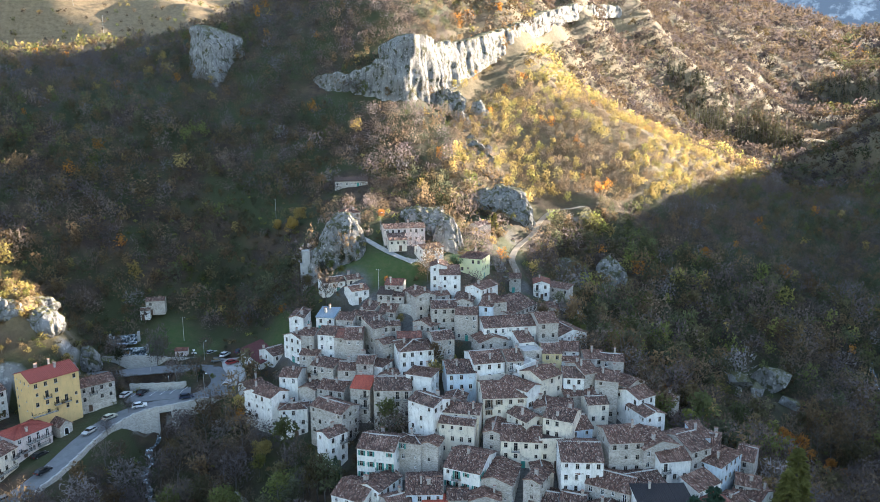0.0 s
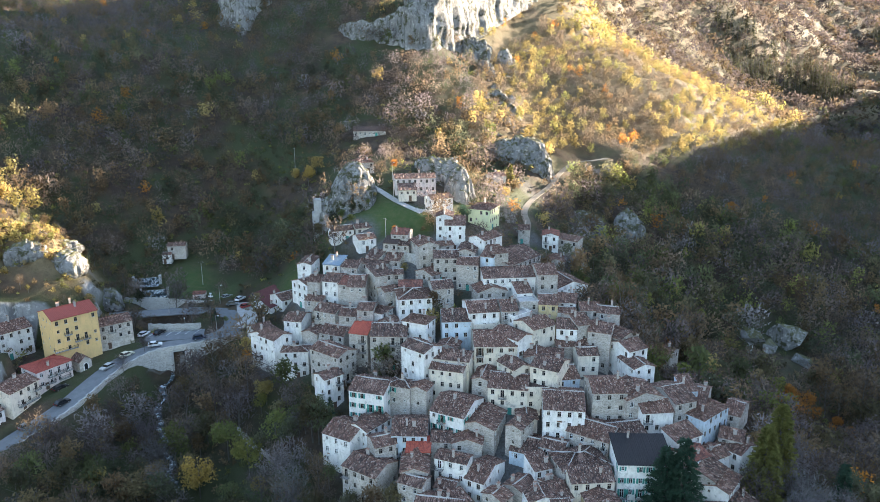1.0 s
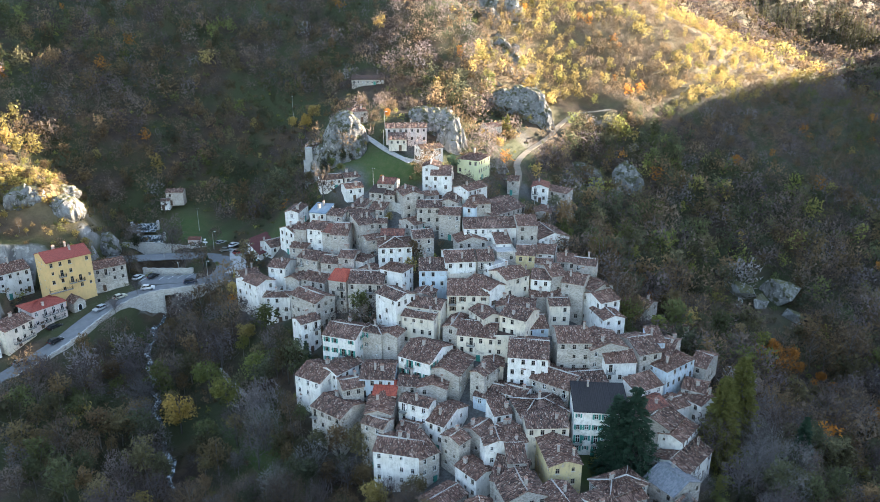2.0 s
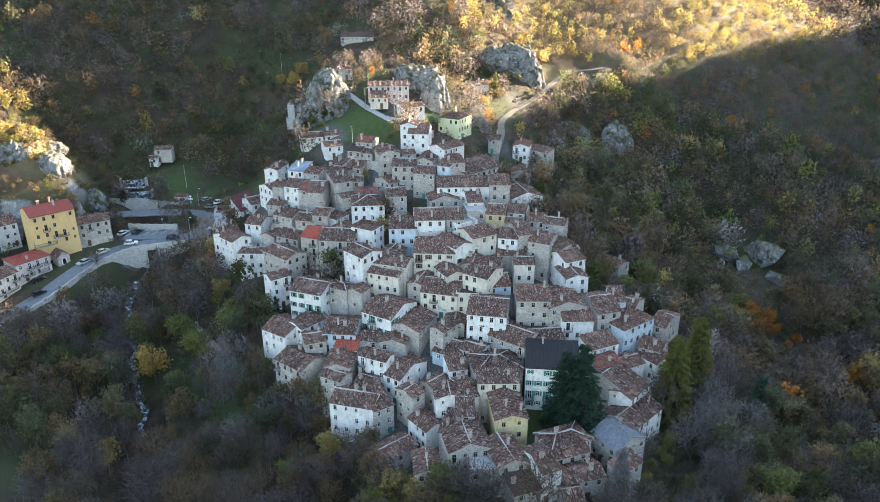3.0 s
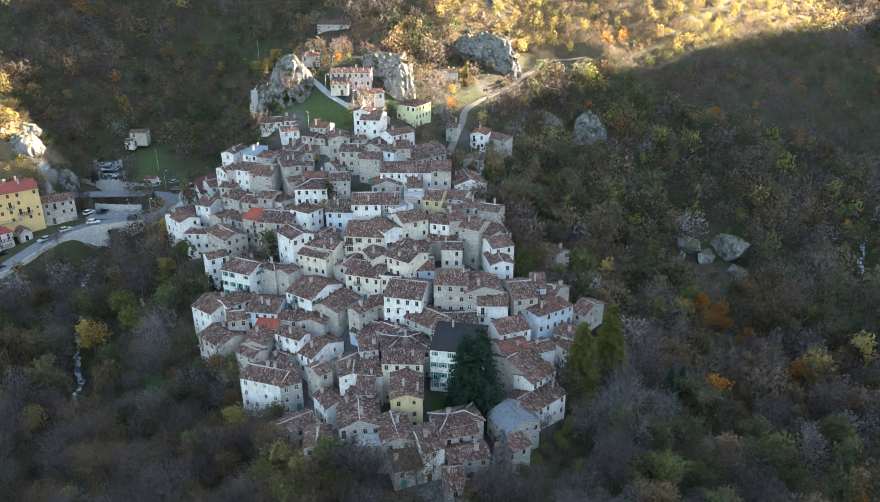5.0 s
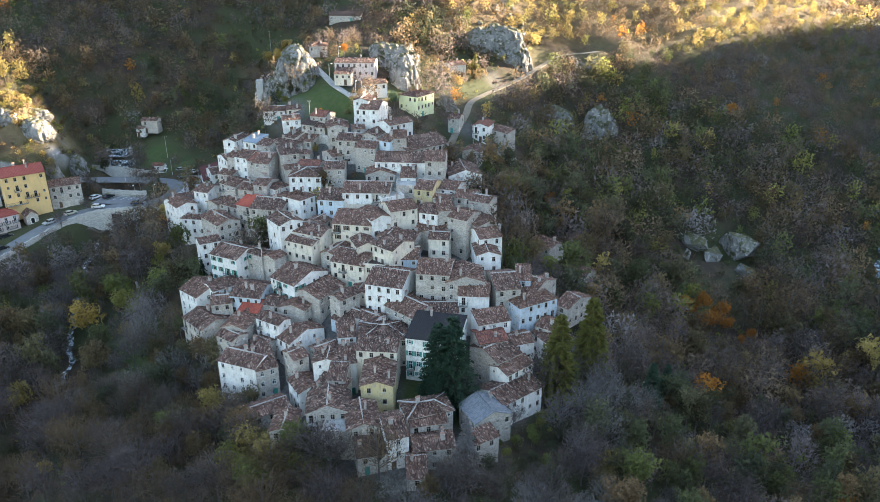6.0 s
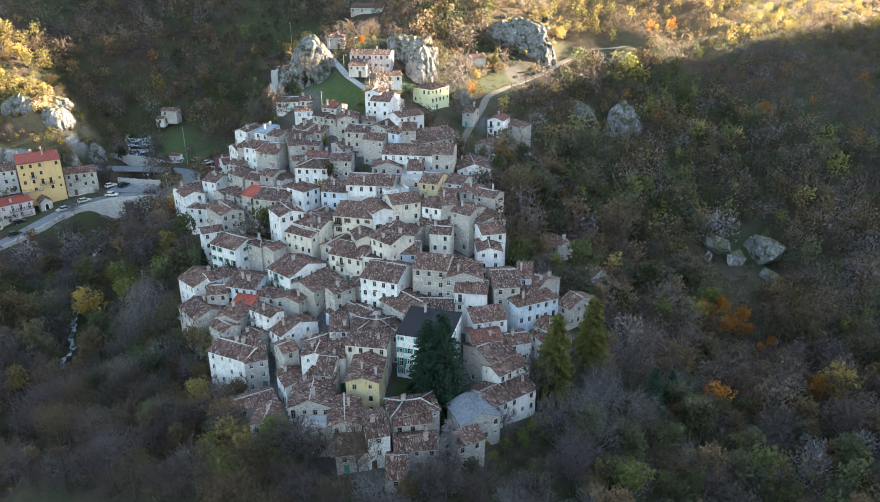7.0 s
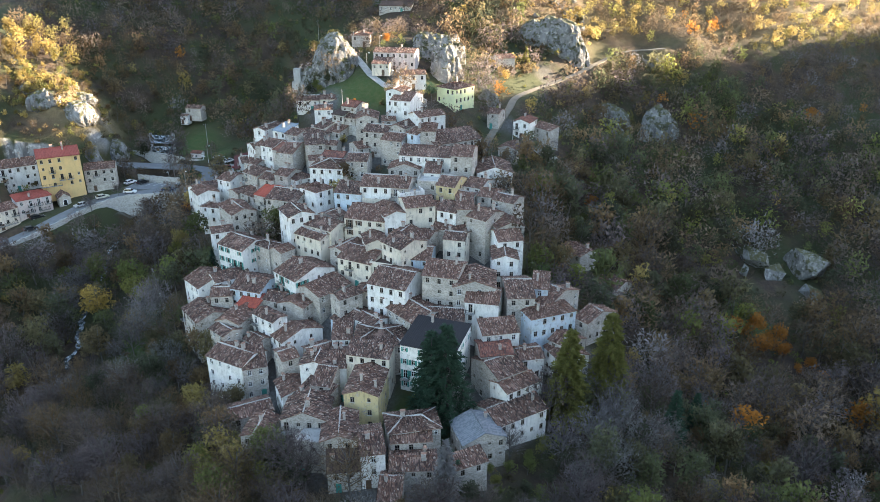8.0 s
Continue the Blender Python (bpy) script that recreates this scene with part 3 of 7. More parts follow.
        if w >= d:
            roof_sheet(R_, [c0, c1, r1, r0], rng)
            roof_sheet(R_, [c2, c3, r0, r1], rng)
            roof_sheet(R_, [c1, c2, r1, r1], rng)
            roof_sheet(R_, [c3, c0, r0, r0], rng)
        else:
            roof_sheet(R_, [c0, c1, r0, r0], rng)
            roof_sheet(R_, [c2, c3, r1, r1], rng)
            roof_sheet(R_, [c1, c2, r1, r0], rng)
            roof_sheet(R_, [c3, c0, r0, r1], rng)
        ridge_tiles(Q_, r0, r1, rng)
        for cc, rr in ((c0, r0), (c1, r1 if w >= d else r0), (c2, r1), (c3, r0 if w >= d else r1)):
            ridge_tiles(Q_, cc, rr, rng)
        top = lambda a, b: h + max(0, rise - pitch * max(abs(a) - (w / 2 - run) if w >= d else abs(a), abs(b) if w >= d else abs(b) - (d / 2 - run), 0))
    else:
        for q in ((-w / 2, -d / 2, w / 2, -d / 2 + 0.2), (-w / 2, d / 2 - 0.2, w / 2, d / 2), (-w / 2, -d / 2 + 0.2, -w / 2 + 0.2, d / 2 - 0.2), (w / 2 - 0.2, -d / 2 + 0.2, w / 2, d / 2 - 0.2)):
            W_.box(q[0], q[1], h + 0.002, q[2], q[3], h + 0.7)
        R_.box(-w / 2 + 0.2, -d / 2 + 0.2, h, w / 2 - 0.2, d / 2 - 0.2, h + 0.06)
        top = lambda a, b: h
    put("wall", W_.mesh("wall", WALLS[wall]), root)
    put("roof", R_.mesh("roof", CONCRETE if kind == "f" and roof == "" else ROOFS[roof]), root)
    if Q_.f:
        pale = roof == "" and rng.random() < 0.4
        put("ridge", Q_.mesh("ridge", MORTAR if pale else ROOFS[roof]), root, None, "pale mortared ridge" if pale else "")
    for k, u, z, size in wins:
        p0, p1, length, ang = sides[k]
        ux, uy = (p1[0] - p0[0]) / length, (p1[1] - p0[1]) / length
        m = pose(p0[0] + ux * u, p0[1] + uy * u, z, 0, 0, ang)
        wn = put("window", WIN_MESH[size, style], root, m)
        if size != "tall":
            put("sill", SILL_MESH[size], wn)
        if shutters and rng.random() < 0.8 and size != "tiny":
            for sd in (-1, 1):
                put("shutter", SHUT_MESH[size, shutters, sd], wn)
        if size == "tall":
            balcony(2, root, m @ pose(0, 0, -0.02))
    for u, z, n in balconies:
        balcony(n, root, pose(u, -d / 2, z, 0, 0, 0))
    nch = rng.choice([1, 1, 1, 2, 0]) if chimneys is None else chimneys
    for _ in range(nch if kind != "f" else 0):
        a, b = rng.uniform(-0.4, 0.4) * (w - 0.8), rng.uniform(-0.4, 0.4) * (d - 0.8)
        put("chimney", rng.choice(CHIM_MESH), root, pose(a, b, top(a, b) + 0.1, 0, 0, rng.choice((0, 90))))
    if door and rng.random() < 0.9:
        g = max(ground_at(*front[1]) - base, 0.1)
        if g < h - 2.3:
            put("door", DOOR_MESH[rng.choice("bbg")], root, pose(rng.uniform(-0.3, 0.3) * w, -d / 2 - 0.125, g, 0, 0, 0))
    return root



# ---- the houses of the village, from the top of the spur down ----
house(15.8, 291.2, 44.6, 6.8, 6.2, 40, 'g', 'c', base=39.5)
house(29.5, 301.5, 36.3, 2.8, 2.6, 20, 's', 'y', 'brown', base=33.5, rows=1, label='little orange-brown wooden hut beside the hill path', name='hut', chimneys=0, door=False)
house(-13.4, 257.6, 49.6, 14.6, 8.0, 12, 'g', 'k', rows=3, base=43, pitch=0.26)
house(-15.2, 249.8, 46.6, 6.2, 5.6, 12, 's', 'c', rows=1, base=42.5, chimneys=0)
house(-34.5, 272, 52.8, 6.7, 7.1, 22, 'h', 's', base=48.5)
house(42.4, 253.0, 28.4, 9.5, 4.0, -36, 's', 's', rows=1, chimneys=0)
house(-4.0, 250.0, 43.7, 8.4, 5.8, 32, 'g', 'w', base=38.5)
house(36.0, 251.5, 30.7, 5.6, 7.6, -6, 'e', 'w', 'red')
house(26.4, 249.8, 33.0, 4.0, 6.0, -4, 'g', 's')
house(12.1, 249.2, 40.6, 10.0, 8.0, 70, 'h', 'p')
house(-36.2, 234.6, 35.5, 7.6, 6.2, 24, 'g', 'w', base=30.5)
house(36.5, 233.9, 26.3, 5.9, 7.1, -4, 'e', 's')
house(-29.2, 236.2, 36.0, 5.4, 5.0, 24, 'g', 'c', base=31.5)
house(-0.5, 230.6, 41.8, 5.3, 7.1, 0, 'e', 'w')
house(-27.2, 228.9, 34.2, 6.0, 6.4, 30, 'g', 'w', base=29.5)
house(2.9, 229.7, 39.8, 6.5, 11.3, 3, 'g', 'w')
house(-14.4, 227.1, 36.6, 5.6, 7.1, -7, 'g', 's', 'red')
house(-13.6, 224.1, 33.6, 4.4, 6.0, -1, 'g', 's')
house(-17.1, 223.4, 34.2, 4.7, 4.9, -10, 's', 's', 'brown')
house(13.0, 222.3, 36.8, 9.1, 6.3, 52, 'g', 'w')
house(0, 222, 34.3, 4.3, 4.9, 23, 'g', 's')
house(-44.4, 221.1, 28.0, 9.7, 4.5, 87, 'g', 'w', base=23)
house(-53.1, 220.5, 15.8, 5.8, 8.2, 45, 'g', 'w')
house(20.2, 220.2, 31.0, 16.4, 13.8, 52, 'g', 's')
house(-6.3, 220.0, 35.2, 6.6, 9.4, 23, 'e', 's')
house(-22, 220, 30.4, 4.9, 5.2, -19, 's', 'c')
house(7.7, 218.2, 34.1, 11.1, 5.8, 82, 'g', 's')
house(-16, 218, 30.1, 5.1, 4.7, -10, 's', 's')
house(-34.7, 216.9, 28.8, 5.8, 6.0, -12, 's', 'w', 'blue', base=24)
house(-22.6, 215.1, 29.7, 9.9, 4.4, -19, 'h', 's')
house(16.3, 214.7, 34.7, 4.9, 9.4, 18, 'h', 's')
house(-28.2, 214.3, 29.1, 5.3, 7.1, -13, 'g', 's')
house(-43.5, 214.2, 23.3, 7.3, 6.0, -36, 'e', 'w')
house(0.9, 213.8, 33.0, 7.6, 8.2, 5, 'g', 's')
house(37.4, 213.1, 25.3, 10.0, 11.6, 23, 'e', 'w')
house(-39.6, 213.0, 24.6, 4.2, 7.1, -9, 'g', 's')
house(14.8, 212.5, 33.8, 4.2, 7.1, -20, 'g', 'b')
house(-3.0, 211.8, 28.3, 8.1, 7.1, 50, 'g', 's')
house(-14.4, 211.6, 27.7, 4.1, 4.9, 10, 'g', 's')
house(7.9, 211.0, 31.8, 6.6, 8.1, -1, 'g', 's')
house(-19.3, 208.9, 28.3, 5.9, 7.1, 36, 's', 's')
house(19.7, 208.3, 29.3, 15.8, 10.5, 10, 'g', 'w')
house(-32.7, 207.9, 26.6, 5.4, 8.2, -11, 'g', 'w')
house(30.6, 207.2, 30.8, 5.9, 10.5, 10, 'g', 's')
house(-25.3, 207.1, 26.0, 5.3, 11.8, 1, 'g', 's')
house(-27.9, 206.7, 26.1, 4.3, 8.2, -17, 'g', 's', 'red')
house(-55.6, 202.6, 11.8, 6.0, 7.0, 40, 'g', 'w')
house(-9.1, 204.1, 26.5, 7.0, 6.0, 5, 'g', 's', 'red')
house(-38, 204, 21.2, 5.6, 5.0, -11, 'g', 's')
house(-16, 204, 24.7, 4.6, 4.8, 36, 'g', 's')
house(65.7, 202.3, 8.3, 8.5, 6.0, -37, 'g', 's', base=3.5)
house(14.5, 202.3, 26.2, 8.9, 7.1, 17, 'e', 's')
house(0.1, 201.5, 27.3, 6.0, 8.2, 16, 'g', 's')
house(37.3, 200.7, 24.2, 5.3, 8.2, -8, 'g', 'w')
house(76.2, 200.2, 1.2, 6.9, 7.1, -26, 'g', 's', base=-2.5)
house(24, 200, 26.6, 4.4, 5.8, 15, 's', 'w')
house(-7.6, 198.0, 25.5, 9.7, 9.4, 13, 'h', 'w')
house(-32.0, 197.2, 20.6, 7.3, 7.1, -22, 'g', 's')
house(-42.3, 197.1, 17.7, 5.4, 7.7, -8, 'g', 'w')
house(-17.4, 196.2, 21.0, 6.0, 5.4, 66, 'h', 'w')
house(31.1, 195.8, 25.4, 5.3, 9.4, -1, 'g', 'y')
house(-20.8, 195.6, 22.1, 4.7, 7.1, -4, 'g', 's')
house(-26.0, 195.4, 20.3, 5.1, 7.1, -2, 'g', 's')
house(42.8, 195.1, 23.8, 5.5, 7.1, 0, 'g', 's')
house(24.9, 194.8, 25.5, 5.7, 7.1, 15, 'f', 's')
house(36, 194, 23.0, 4.5, 5.5, 89, 'e', 'w')
house(48.1, 192.8, 23.7, 6.2, 6.0, -13, 'g', 's')
house(-36, 192, 15.6, 5.1, 5.1, 68, 'g', 's')
house(-14, 192, 19.3, 4.3, 4.7, 66, 'g', 'c')
house(-50.6, 191.9, 14.8, 6.0, 6.0, 63, 'g', 'w')
house(-28.9, 191.8, 16.1, 8.2, 8.2, -19, 'g', 's')
house(12.1, 190.3, 24.9, 8.5, 10.5, 13, 'g', 'w')
house(19.5, 189.9, 25.4, 4.5, 9.4, 10, 'g', 's')
house(-46.9, 189.1, 15.1, 6.4, 7.1, 55, 'e', 'w')
house(21.0, 188.7, 23.9, 6.9, 8.2, 45, 'f', 'w')
house(46.8, 188.7, 20.1, 7.3, 17.2, 39, 'e', 's')
house(5.1, 188.5, 22.7, 7.8, 10.5, 7, 'g', 'b')
house(30, 188, 21.2, 5.2, 4.5, 85, 'e', 's')
house(-20.3, 186.4, 19.0, 5.4, 9.4, -12, 'g', 's', 'bright')
house(38.3, 186.3, 23.2, 4.3, 9.4, 23, 'g', 's')
house(13.4, 186.2, 21.3, 7.3, 4.9, 14, 'f', 'c')
house(35.7, 185.1, 22.3, 5.4, 8.2, -5, 'g', 'w')
house(-39.8, 184.9, 12.8, 7.4, 4.7, 7, 'h', 'w')
house(-4.7, 184.7, 22.7, 6.0, 7.2, 69, 'h', 'w')
house(-12.6, 183.7, 19.9, 9.8, 10.5, 2, 'g', 's')
house(44.9, 183.7, 22.0, 5.9, 8.2, -17, 'g', 's')
house(36.4, 182.5, 18.2, 8.5, 7.1, 7, 'g', 's')
house(26.7, 182.0, 23.5, 7.7, 8.2, 38, 'g', 'c')
house(51.5, 180.4, 18.6, 6.3, 8.2, 33, 'g', 'w')
house(-27.8, 179.1, 15.5, 7.0, 10.7, 57, 'e', 's')
house(20.8, 178.1, 21.9, 6.1, 9.4, 46, 'e', 'w', shutters='b')
house(4, 178, 18.4, 5.0, 5.6, 78, 'g', 's')
house(16.0, 177.9, 20.5, 11.0, 11.6, 4, 'g', 'c', shutters='b')
house(32, 176, 17.6, 4.3, 5.7, 176, 'g', 's')
house(40, 176, 18.3, 5.4, 5.9, 7, 'g', 'c')
house(52.8, 174.8, 16.2, 6.0, 8.2, 21, 'e', 'w')
house(27.0, 173.8, 18.1, 6.0, 5.9, 86, 'g', 's')
house(5.7, 171.2, 18.3, 6.9, 9.5, 78, 'e', 'c')
house(-2.7, 170.9, 20.7, 6.7, 8.1, 52, 'e', 'w')
house(-27.3, 170.7, 12.1, 5.8, 5.0, 45, 'g', 'w')
house(33.3, 169.1, 15.5, 6.0, 9.4, 14, 'g', 'b')
house(21.1, 168.5, 17.6, 5.4, 7.1, 36, 'e', 'c')
house(13.6, 168.5, 14.9, 4.2, 9.4, -12, 'e', 's')
house(67.9, 167.9, 10.8, 3.7, 11.6, -23, 'g', 's')
house(76.8, 167.6, 7.8, 4.1, 9.4, -31, 'g', 's', base=2.0)
house(63.9, 167.5, 13.3, 3.7, 6.0, 10, 's', 'b')
house(4.6, 167.1, 16.8, 8.8, 4.9, -13, 'g', 'c')
house(30.0, 166.5, 18.9, 7.2, 8.2, -25, 'g', 'c')
house(20.0, 165.7, 14.4, 9.7, 10.5, -7, 'g', 'c')
house(59.4, 163.6, 13.3, 6.1, 11.3, 25, 'g', 's')
house(26.5, 163.4, 14.4, 5.8, 6.0, 3, 'f', 'c', 'brown')
house(-14.2, 163.0, 13.3, 9.2, 9.4, -13, 'g', 'w', shutters='g')
house(-6.8, 163.0, 13.9, 4.3, 6.1, 72, 'h', 's', shutters='g')
house(-2, 162, 13.7, 4.3, 4.6, 72, 'g', 's')
house(67.2, 161.1, 10.4, 11.1, 5.9, 44, 'h', 'b')
house(50.2, 160.8, 15.0, 9.3, 9.4, 18, 'e', 's')
house(42.9, 160.7, 16.3, 8.2, 9.4, 6, 'g', 's')
house(24, 158, 9.1, 4.8, 5.6, 3, 'e', 'c')
house(53.5, 157.7, 12.9, 7.4, 8.2, 10, 'g', 'w')
house(7.2, 157.4, 11.5, 8.9, 11.6, -23, 'g', 'w', shutters='g')
house(72.8, 157.3, 6.1, 5.5, 6.0, -23, 'g', 's', base=1.0)
house(32.5, 157.1, 14.0, 9.5, 11.7, -2, 'g', 'w')
house(73.2, 155.3, 4.4, 6.7, 7.1, -47, 'g', 'w')
house(30.9, 155.3, 11.0, 4.1, 7.1, -19, 'g', 'w')
house(-14.0, 155.2, 7.4, 9.0, 6.4, 57, 'g', 'w')
house(13.4, 155.0, 9.4, 10.0, 8.9, 73, 'g', 's')
house(-20.3, 155.0, 1.1, 7.6, 8.2, 10, 'g', 's')
house(-19.0, 153.4, 6.2, 8.2, 9.4, -26, 'g', 'w')
house(45.6, 153.0, 8.9, 9.4, 9.4, 17, 'g', 's')
house(-3.6, 152.1, 8.3, 8.2, 9.6, 2, 'g', 'b')
house(39.6, 151.9, 9.4, 10.1, 9.4, -29, 'g', 's')
house(22.1, 151.3, 10.5, 6.2, 4.0, 60, 'g', 's')
house(24.1, 151.0, 5.4, 6.0, 9.4, -19, 'g', 'b')
house(59.1, 150.7, 9.3, 8.0, 4.9, 33, 's', 'w')
house(4, 150, 7.1, 4.8, 5.8, 1, 'g', 's')
house(66, 150, 5.4, 5.3, 5.8, 33, 'g', 'w')
house(10.1, 148.1, 7.4, 4.1, 6.9, 89, 'g', 's')
house(30, 148, 7.2, 5.0, 5.5, 71, 'e', 'w')
house(-9.9, 147.4, 7.0, 5.1, 6.0, 28, 'g', 's')
house(-1.1, 146.6, 6.0, 5.5, 4.9, 1, 's', 's', 'bright')
house(59.6, 146.2, 7.2, 6.8, 6.6, 31, 'g', 's', 'red')
house(61.6, 143.5, 5.3, 7.2, 9.4, 54, 'g', 's')
house(-11.9, 142.9, 3.5, 9.5, 8.5, -30, 'g', 's')
house(35.1, 142.6, 6.9, 11.1, 8.9, 20, 'h', 's')
house(48.2, 142.0, 9.5, 11.8, 10.8, 2, 's', 'w', 'black', shutters='g', fall=0.11, chimneys=1)
house(65.9, 140.9, 3.7, 8.4, 5.4, 56, 'g', 'w')
house(26, 142, 5.7, 4.3, 5.5, 24, 's', 'w')
house(14.3, 141.7, 3.8, 4.6, 10.5, -27, 'g', 'w')
house(7.2, 141.6, 6.8, 7.6, 4.0, -18, 'g', 'w')
house(-1.3, 141.0, 5.3, 6.1, 8.2, 2, 'e', 's')
house(66.3, 136.9, 0.2, 11.7, 8.4, 53, 'g', 'w', pitch=0.36)
house(6, 138, 2.3, 4.6, 4.5, -18, 'g', 's')
house(22, 138, 3.1, 5.6, 4.9, 53, 'g', 's')
house(-1.1, 136.1, 4.2, 5.7, 4.7, -21, 'g', 's')
house(36.5, 134.8, 7.4, 9.2, 4.4, 9, 's', 'c')
house(29.3, 134.1, 4.7, 3.7, 8.2, 24, 'g', 'w')
house(17.0, 132.9, 3.6, 3.7, 5.3, 53, 'g', 's')
house(5.0, 131.4, 1.8, 10.2, 7.9, -7, 'g', 'w')
house(9.4, 131.1, 1.3, 5.1, 7.1, 42, 's', 's')
house(26.0, 131.1, 5.2, 6.3, 5.2, 15, 'e', 'w')
house(39.0, 128.0, 5.1, 6.8, 10.6, 14, 'e', 'y')
house(29.7, 129.0, 4.0, 3.9, 9.4, 10, 'g', 's')
house(21.6, 127.0, 0.1, 6.6, 5.2, -43, 'g', 'w')
house(62.6, 127.6, 0.2, 7.6, 8.4, -50, 'g', 's', 'metal', pitch=0.42, chimneys=1)
house(29.2, 123.8, 1.5, 7.0, 6.4, -11, 's', 's', fall=0.3)
house(51.0, 123.0, 2.1, 9.8, 6.2, 33, 'h', 's')
house(15.3, 120.6, -2.8, 8.7, 5.8, 48, 'g', 's', base=-10.5)
house(52.3, 119.5, 1.1, 7.6, 2.9, 27, 's', 's', fall=0.24, chimneys=0)
house(31.3, 117.9, 3.0, 8.6, 7.6, 20, 'e', 's', pitch=0.42)
house(46.5, 114.6, 2.5, 4.3, 8.6, 32, 'g', 'w', pitch=0.36)
house(58.8, 115.9, -5.9, 4.1, 9.4, 5, 'g', 's')
house(39.4, 116.0, 2.5, 6.4, 9.0, 26, 'e', 's', pitch=0.36)
house(63.4, 119.2, -0.4, 6.6, 3.6, 46, 's', 's', rows=1, chimneys=0, door=False, fall=0.2, label='low ruined stone shed with a slumped tiled roof')
house(54.4, 115.6, -0.6, 8.4, 5.4, 24, 'g', 's')
house(35.1, 114.0, 1.2, 5.4, 7.1, 8, 'f', 's')
house(42.0, 112.2, -0.5, 5.8, 9.4, 30, 's', 's', 'brown')
house(24.0, 112.6, 0.7, 5.0, 7.2, 14, 'e', 's', base=-9)
house(52.5, 110.7, -2.4, 4.0, 9.4, 18, 'g', 's')


# ---- the ground, one sheet to the horizon ----
def stretched(lo, hi, step, far_lo, far_hi, grow=1.18):
    mid = list(np.arange(lo, hi + 0.01, step))
    a, s = [], step
    v = lo
    while v > far_lo:
        s = min(s * grow, 350)
        v -= s
        a.append(v)
    b, s = [], step
    v = hi
    while v < far_hi:
        s = min(s * grow, 350)
        v += s
        b.append(v)
    return np.array(a[::-1] + mid + b)


GX, GY = stretched(-150, 200, 2.0, -4300, 4300, 1.09), stretched(90, 400, 2.0, -900, 4500, 1.09)
mx, my = np.meshgrid(GX, GY)
gz = ground(mx.ravel(), my.ravel())
gx, gy = mx.ravel().copy(), my.ravel().copy()
inside = np.zeros(len(gx))
for hx, hy, hw, hd in HOUSES:
    inside += np.clip(1 - (np.hypot(gx - hx, gy - hy) - 3) / 6, 0, 1)
paved = np.clip((inside - 0.6) / 0.8, 0, 1)
lawn = np.zeros(len(gx))
for lx, ly, lr in ((-20, 240, 11), (-12, 238, 9), (-30, 238, 7), (-97, 245, 12), (-82, 240, 6), (-20, 226, 6), (52, 172, 7), (62, 190, 9), (-60, 205, 6), (60, 130, 7), (47, 131, 7), (-52, 228, 8), (-48, 238, 9), (112, 235, 8), (-22.5, 133, 6), (-27, 139, 5), (-32, 146, 6), (-18, 127, 5), (-36, 150, 7), (-32, 140, 6)):
    lawn = np.maximum(lawn, np.clip(1.4 - np.hypot(gx - lx, gy - ly) / lr, 0, 1))
# pale dry litter on the lit slope, lightened to stand for sunlight between trees
dry = np.clip((gz - 36) / 14, 0, 1) * np.clip((gx - 2) / 12, 0, 1) * np.clip((gy - 318) / 12, 0, 0.55)
# dry knoll grass, also paled to put the sunlit brow into its colour
dry = np.maximum(dry, np.clip(1.6 - np.hypot(gx + 134, gy - 222) / 13, 0, 0.7))
dry = np.maximum(dry, np.clip((gy - 520) / 30, 0, 1) * np.clip((-150 - gx) / 30, 0, 1))
wob = np.array([noise.noise(Vector((a * 0.12, b * 0.12, 0.0))) + 0.5 * noise.noise(Vector((a * 0.4, b * 0.4, 3.0))) for a, b in zip(gx, gy)])
gz = gz + wob * np.where(paved > 0.2, 0.1, 0.55) * np.clip(1 + np.hypot(gx - 20, gy - 200) / 250, 1, 4)
for line, half in ROAD_LINES:                      # keep the carriageways clear of bumps
    for p in line:
        k = (gx - p[0]) ** 2 + (gy - p[1]) ** 2 < (half + 1.0) ** 2
        gz[k] = np.minimum(gz[k], p[2] - 0.1)
nx_, ny_ = len(GX), len(GY)
idx = np.arange(nx_ * ny_).reshape(ny_, nx_)
quads = np.stack([idx[:-1, :-1], idx[:-1, 1:], idx[1:, 1:], idx[1:, :-1]], -1).reshape(-1, 4)


def sheet(name, verts, faces, mats=(), attributes=(), smooth=False):
    """A mesh from arrays: faces all of one size."""
    me = bpy.data.meshes.new(name)
    n, k = faces.shape
    me.vertices.add(len(verts))
    me.vertices.foreach_set("co", np.ascontiguousarray(verts, dtype=np.float32).ravel())
    me.loops.add(n * k)
    me.loops.foreach_set("vertex_index", np.ascontiguousarray(faces, dtype=np.int32).ravel())
    me.polygons.add(n)
    me.polygons.foreach_set("loop_start", np.arange(0, n * k, k, dtype=np.int32))
    me.update(calc_edges=True)
    for mm in mats:
        me.materials.append(mm)
    for an, values in attributes:
        at = me.attributes.new(an, "FLOAT", "POINT")
        at.data.foreach_set("value", np.ascontiguousarray(values, dtype=np.float32))
    if smooth:
        me.polygons.foreach_set("use_smooth", np.ones(n, dtype=bool))
    return me


def ridged_noise(a, c):
    return sum((1 - 2 * abs(noise.noise(Vector((a * 2 ** k, c * 2 ** k, 3.0))))) * 0.5 ** (k + 1) for k in range(5))


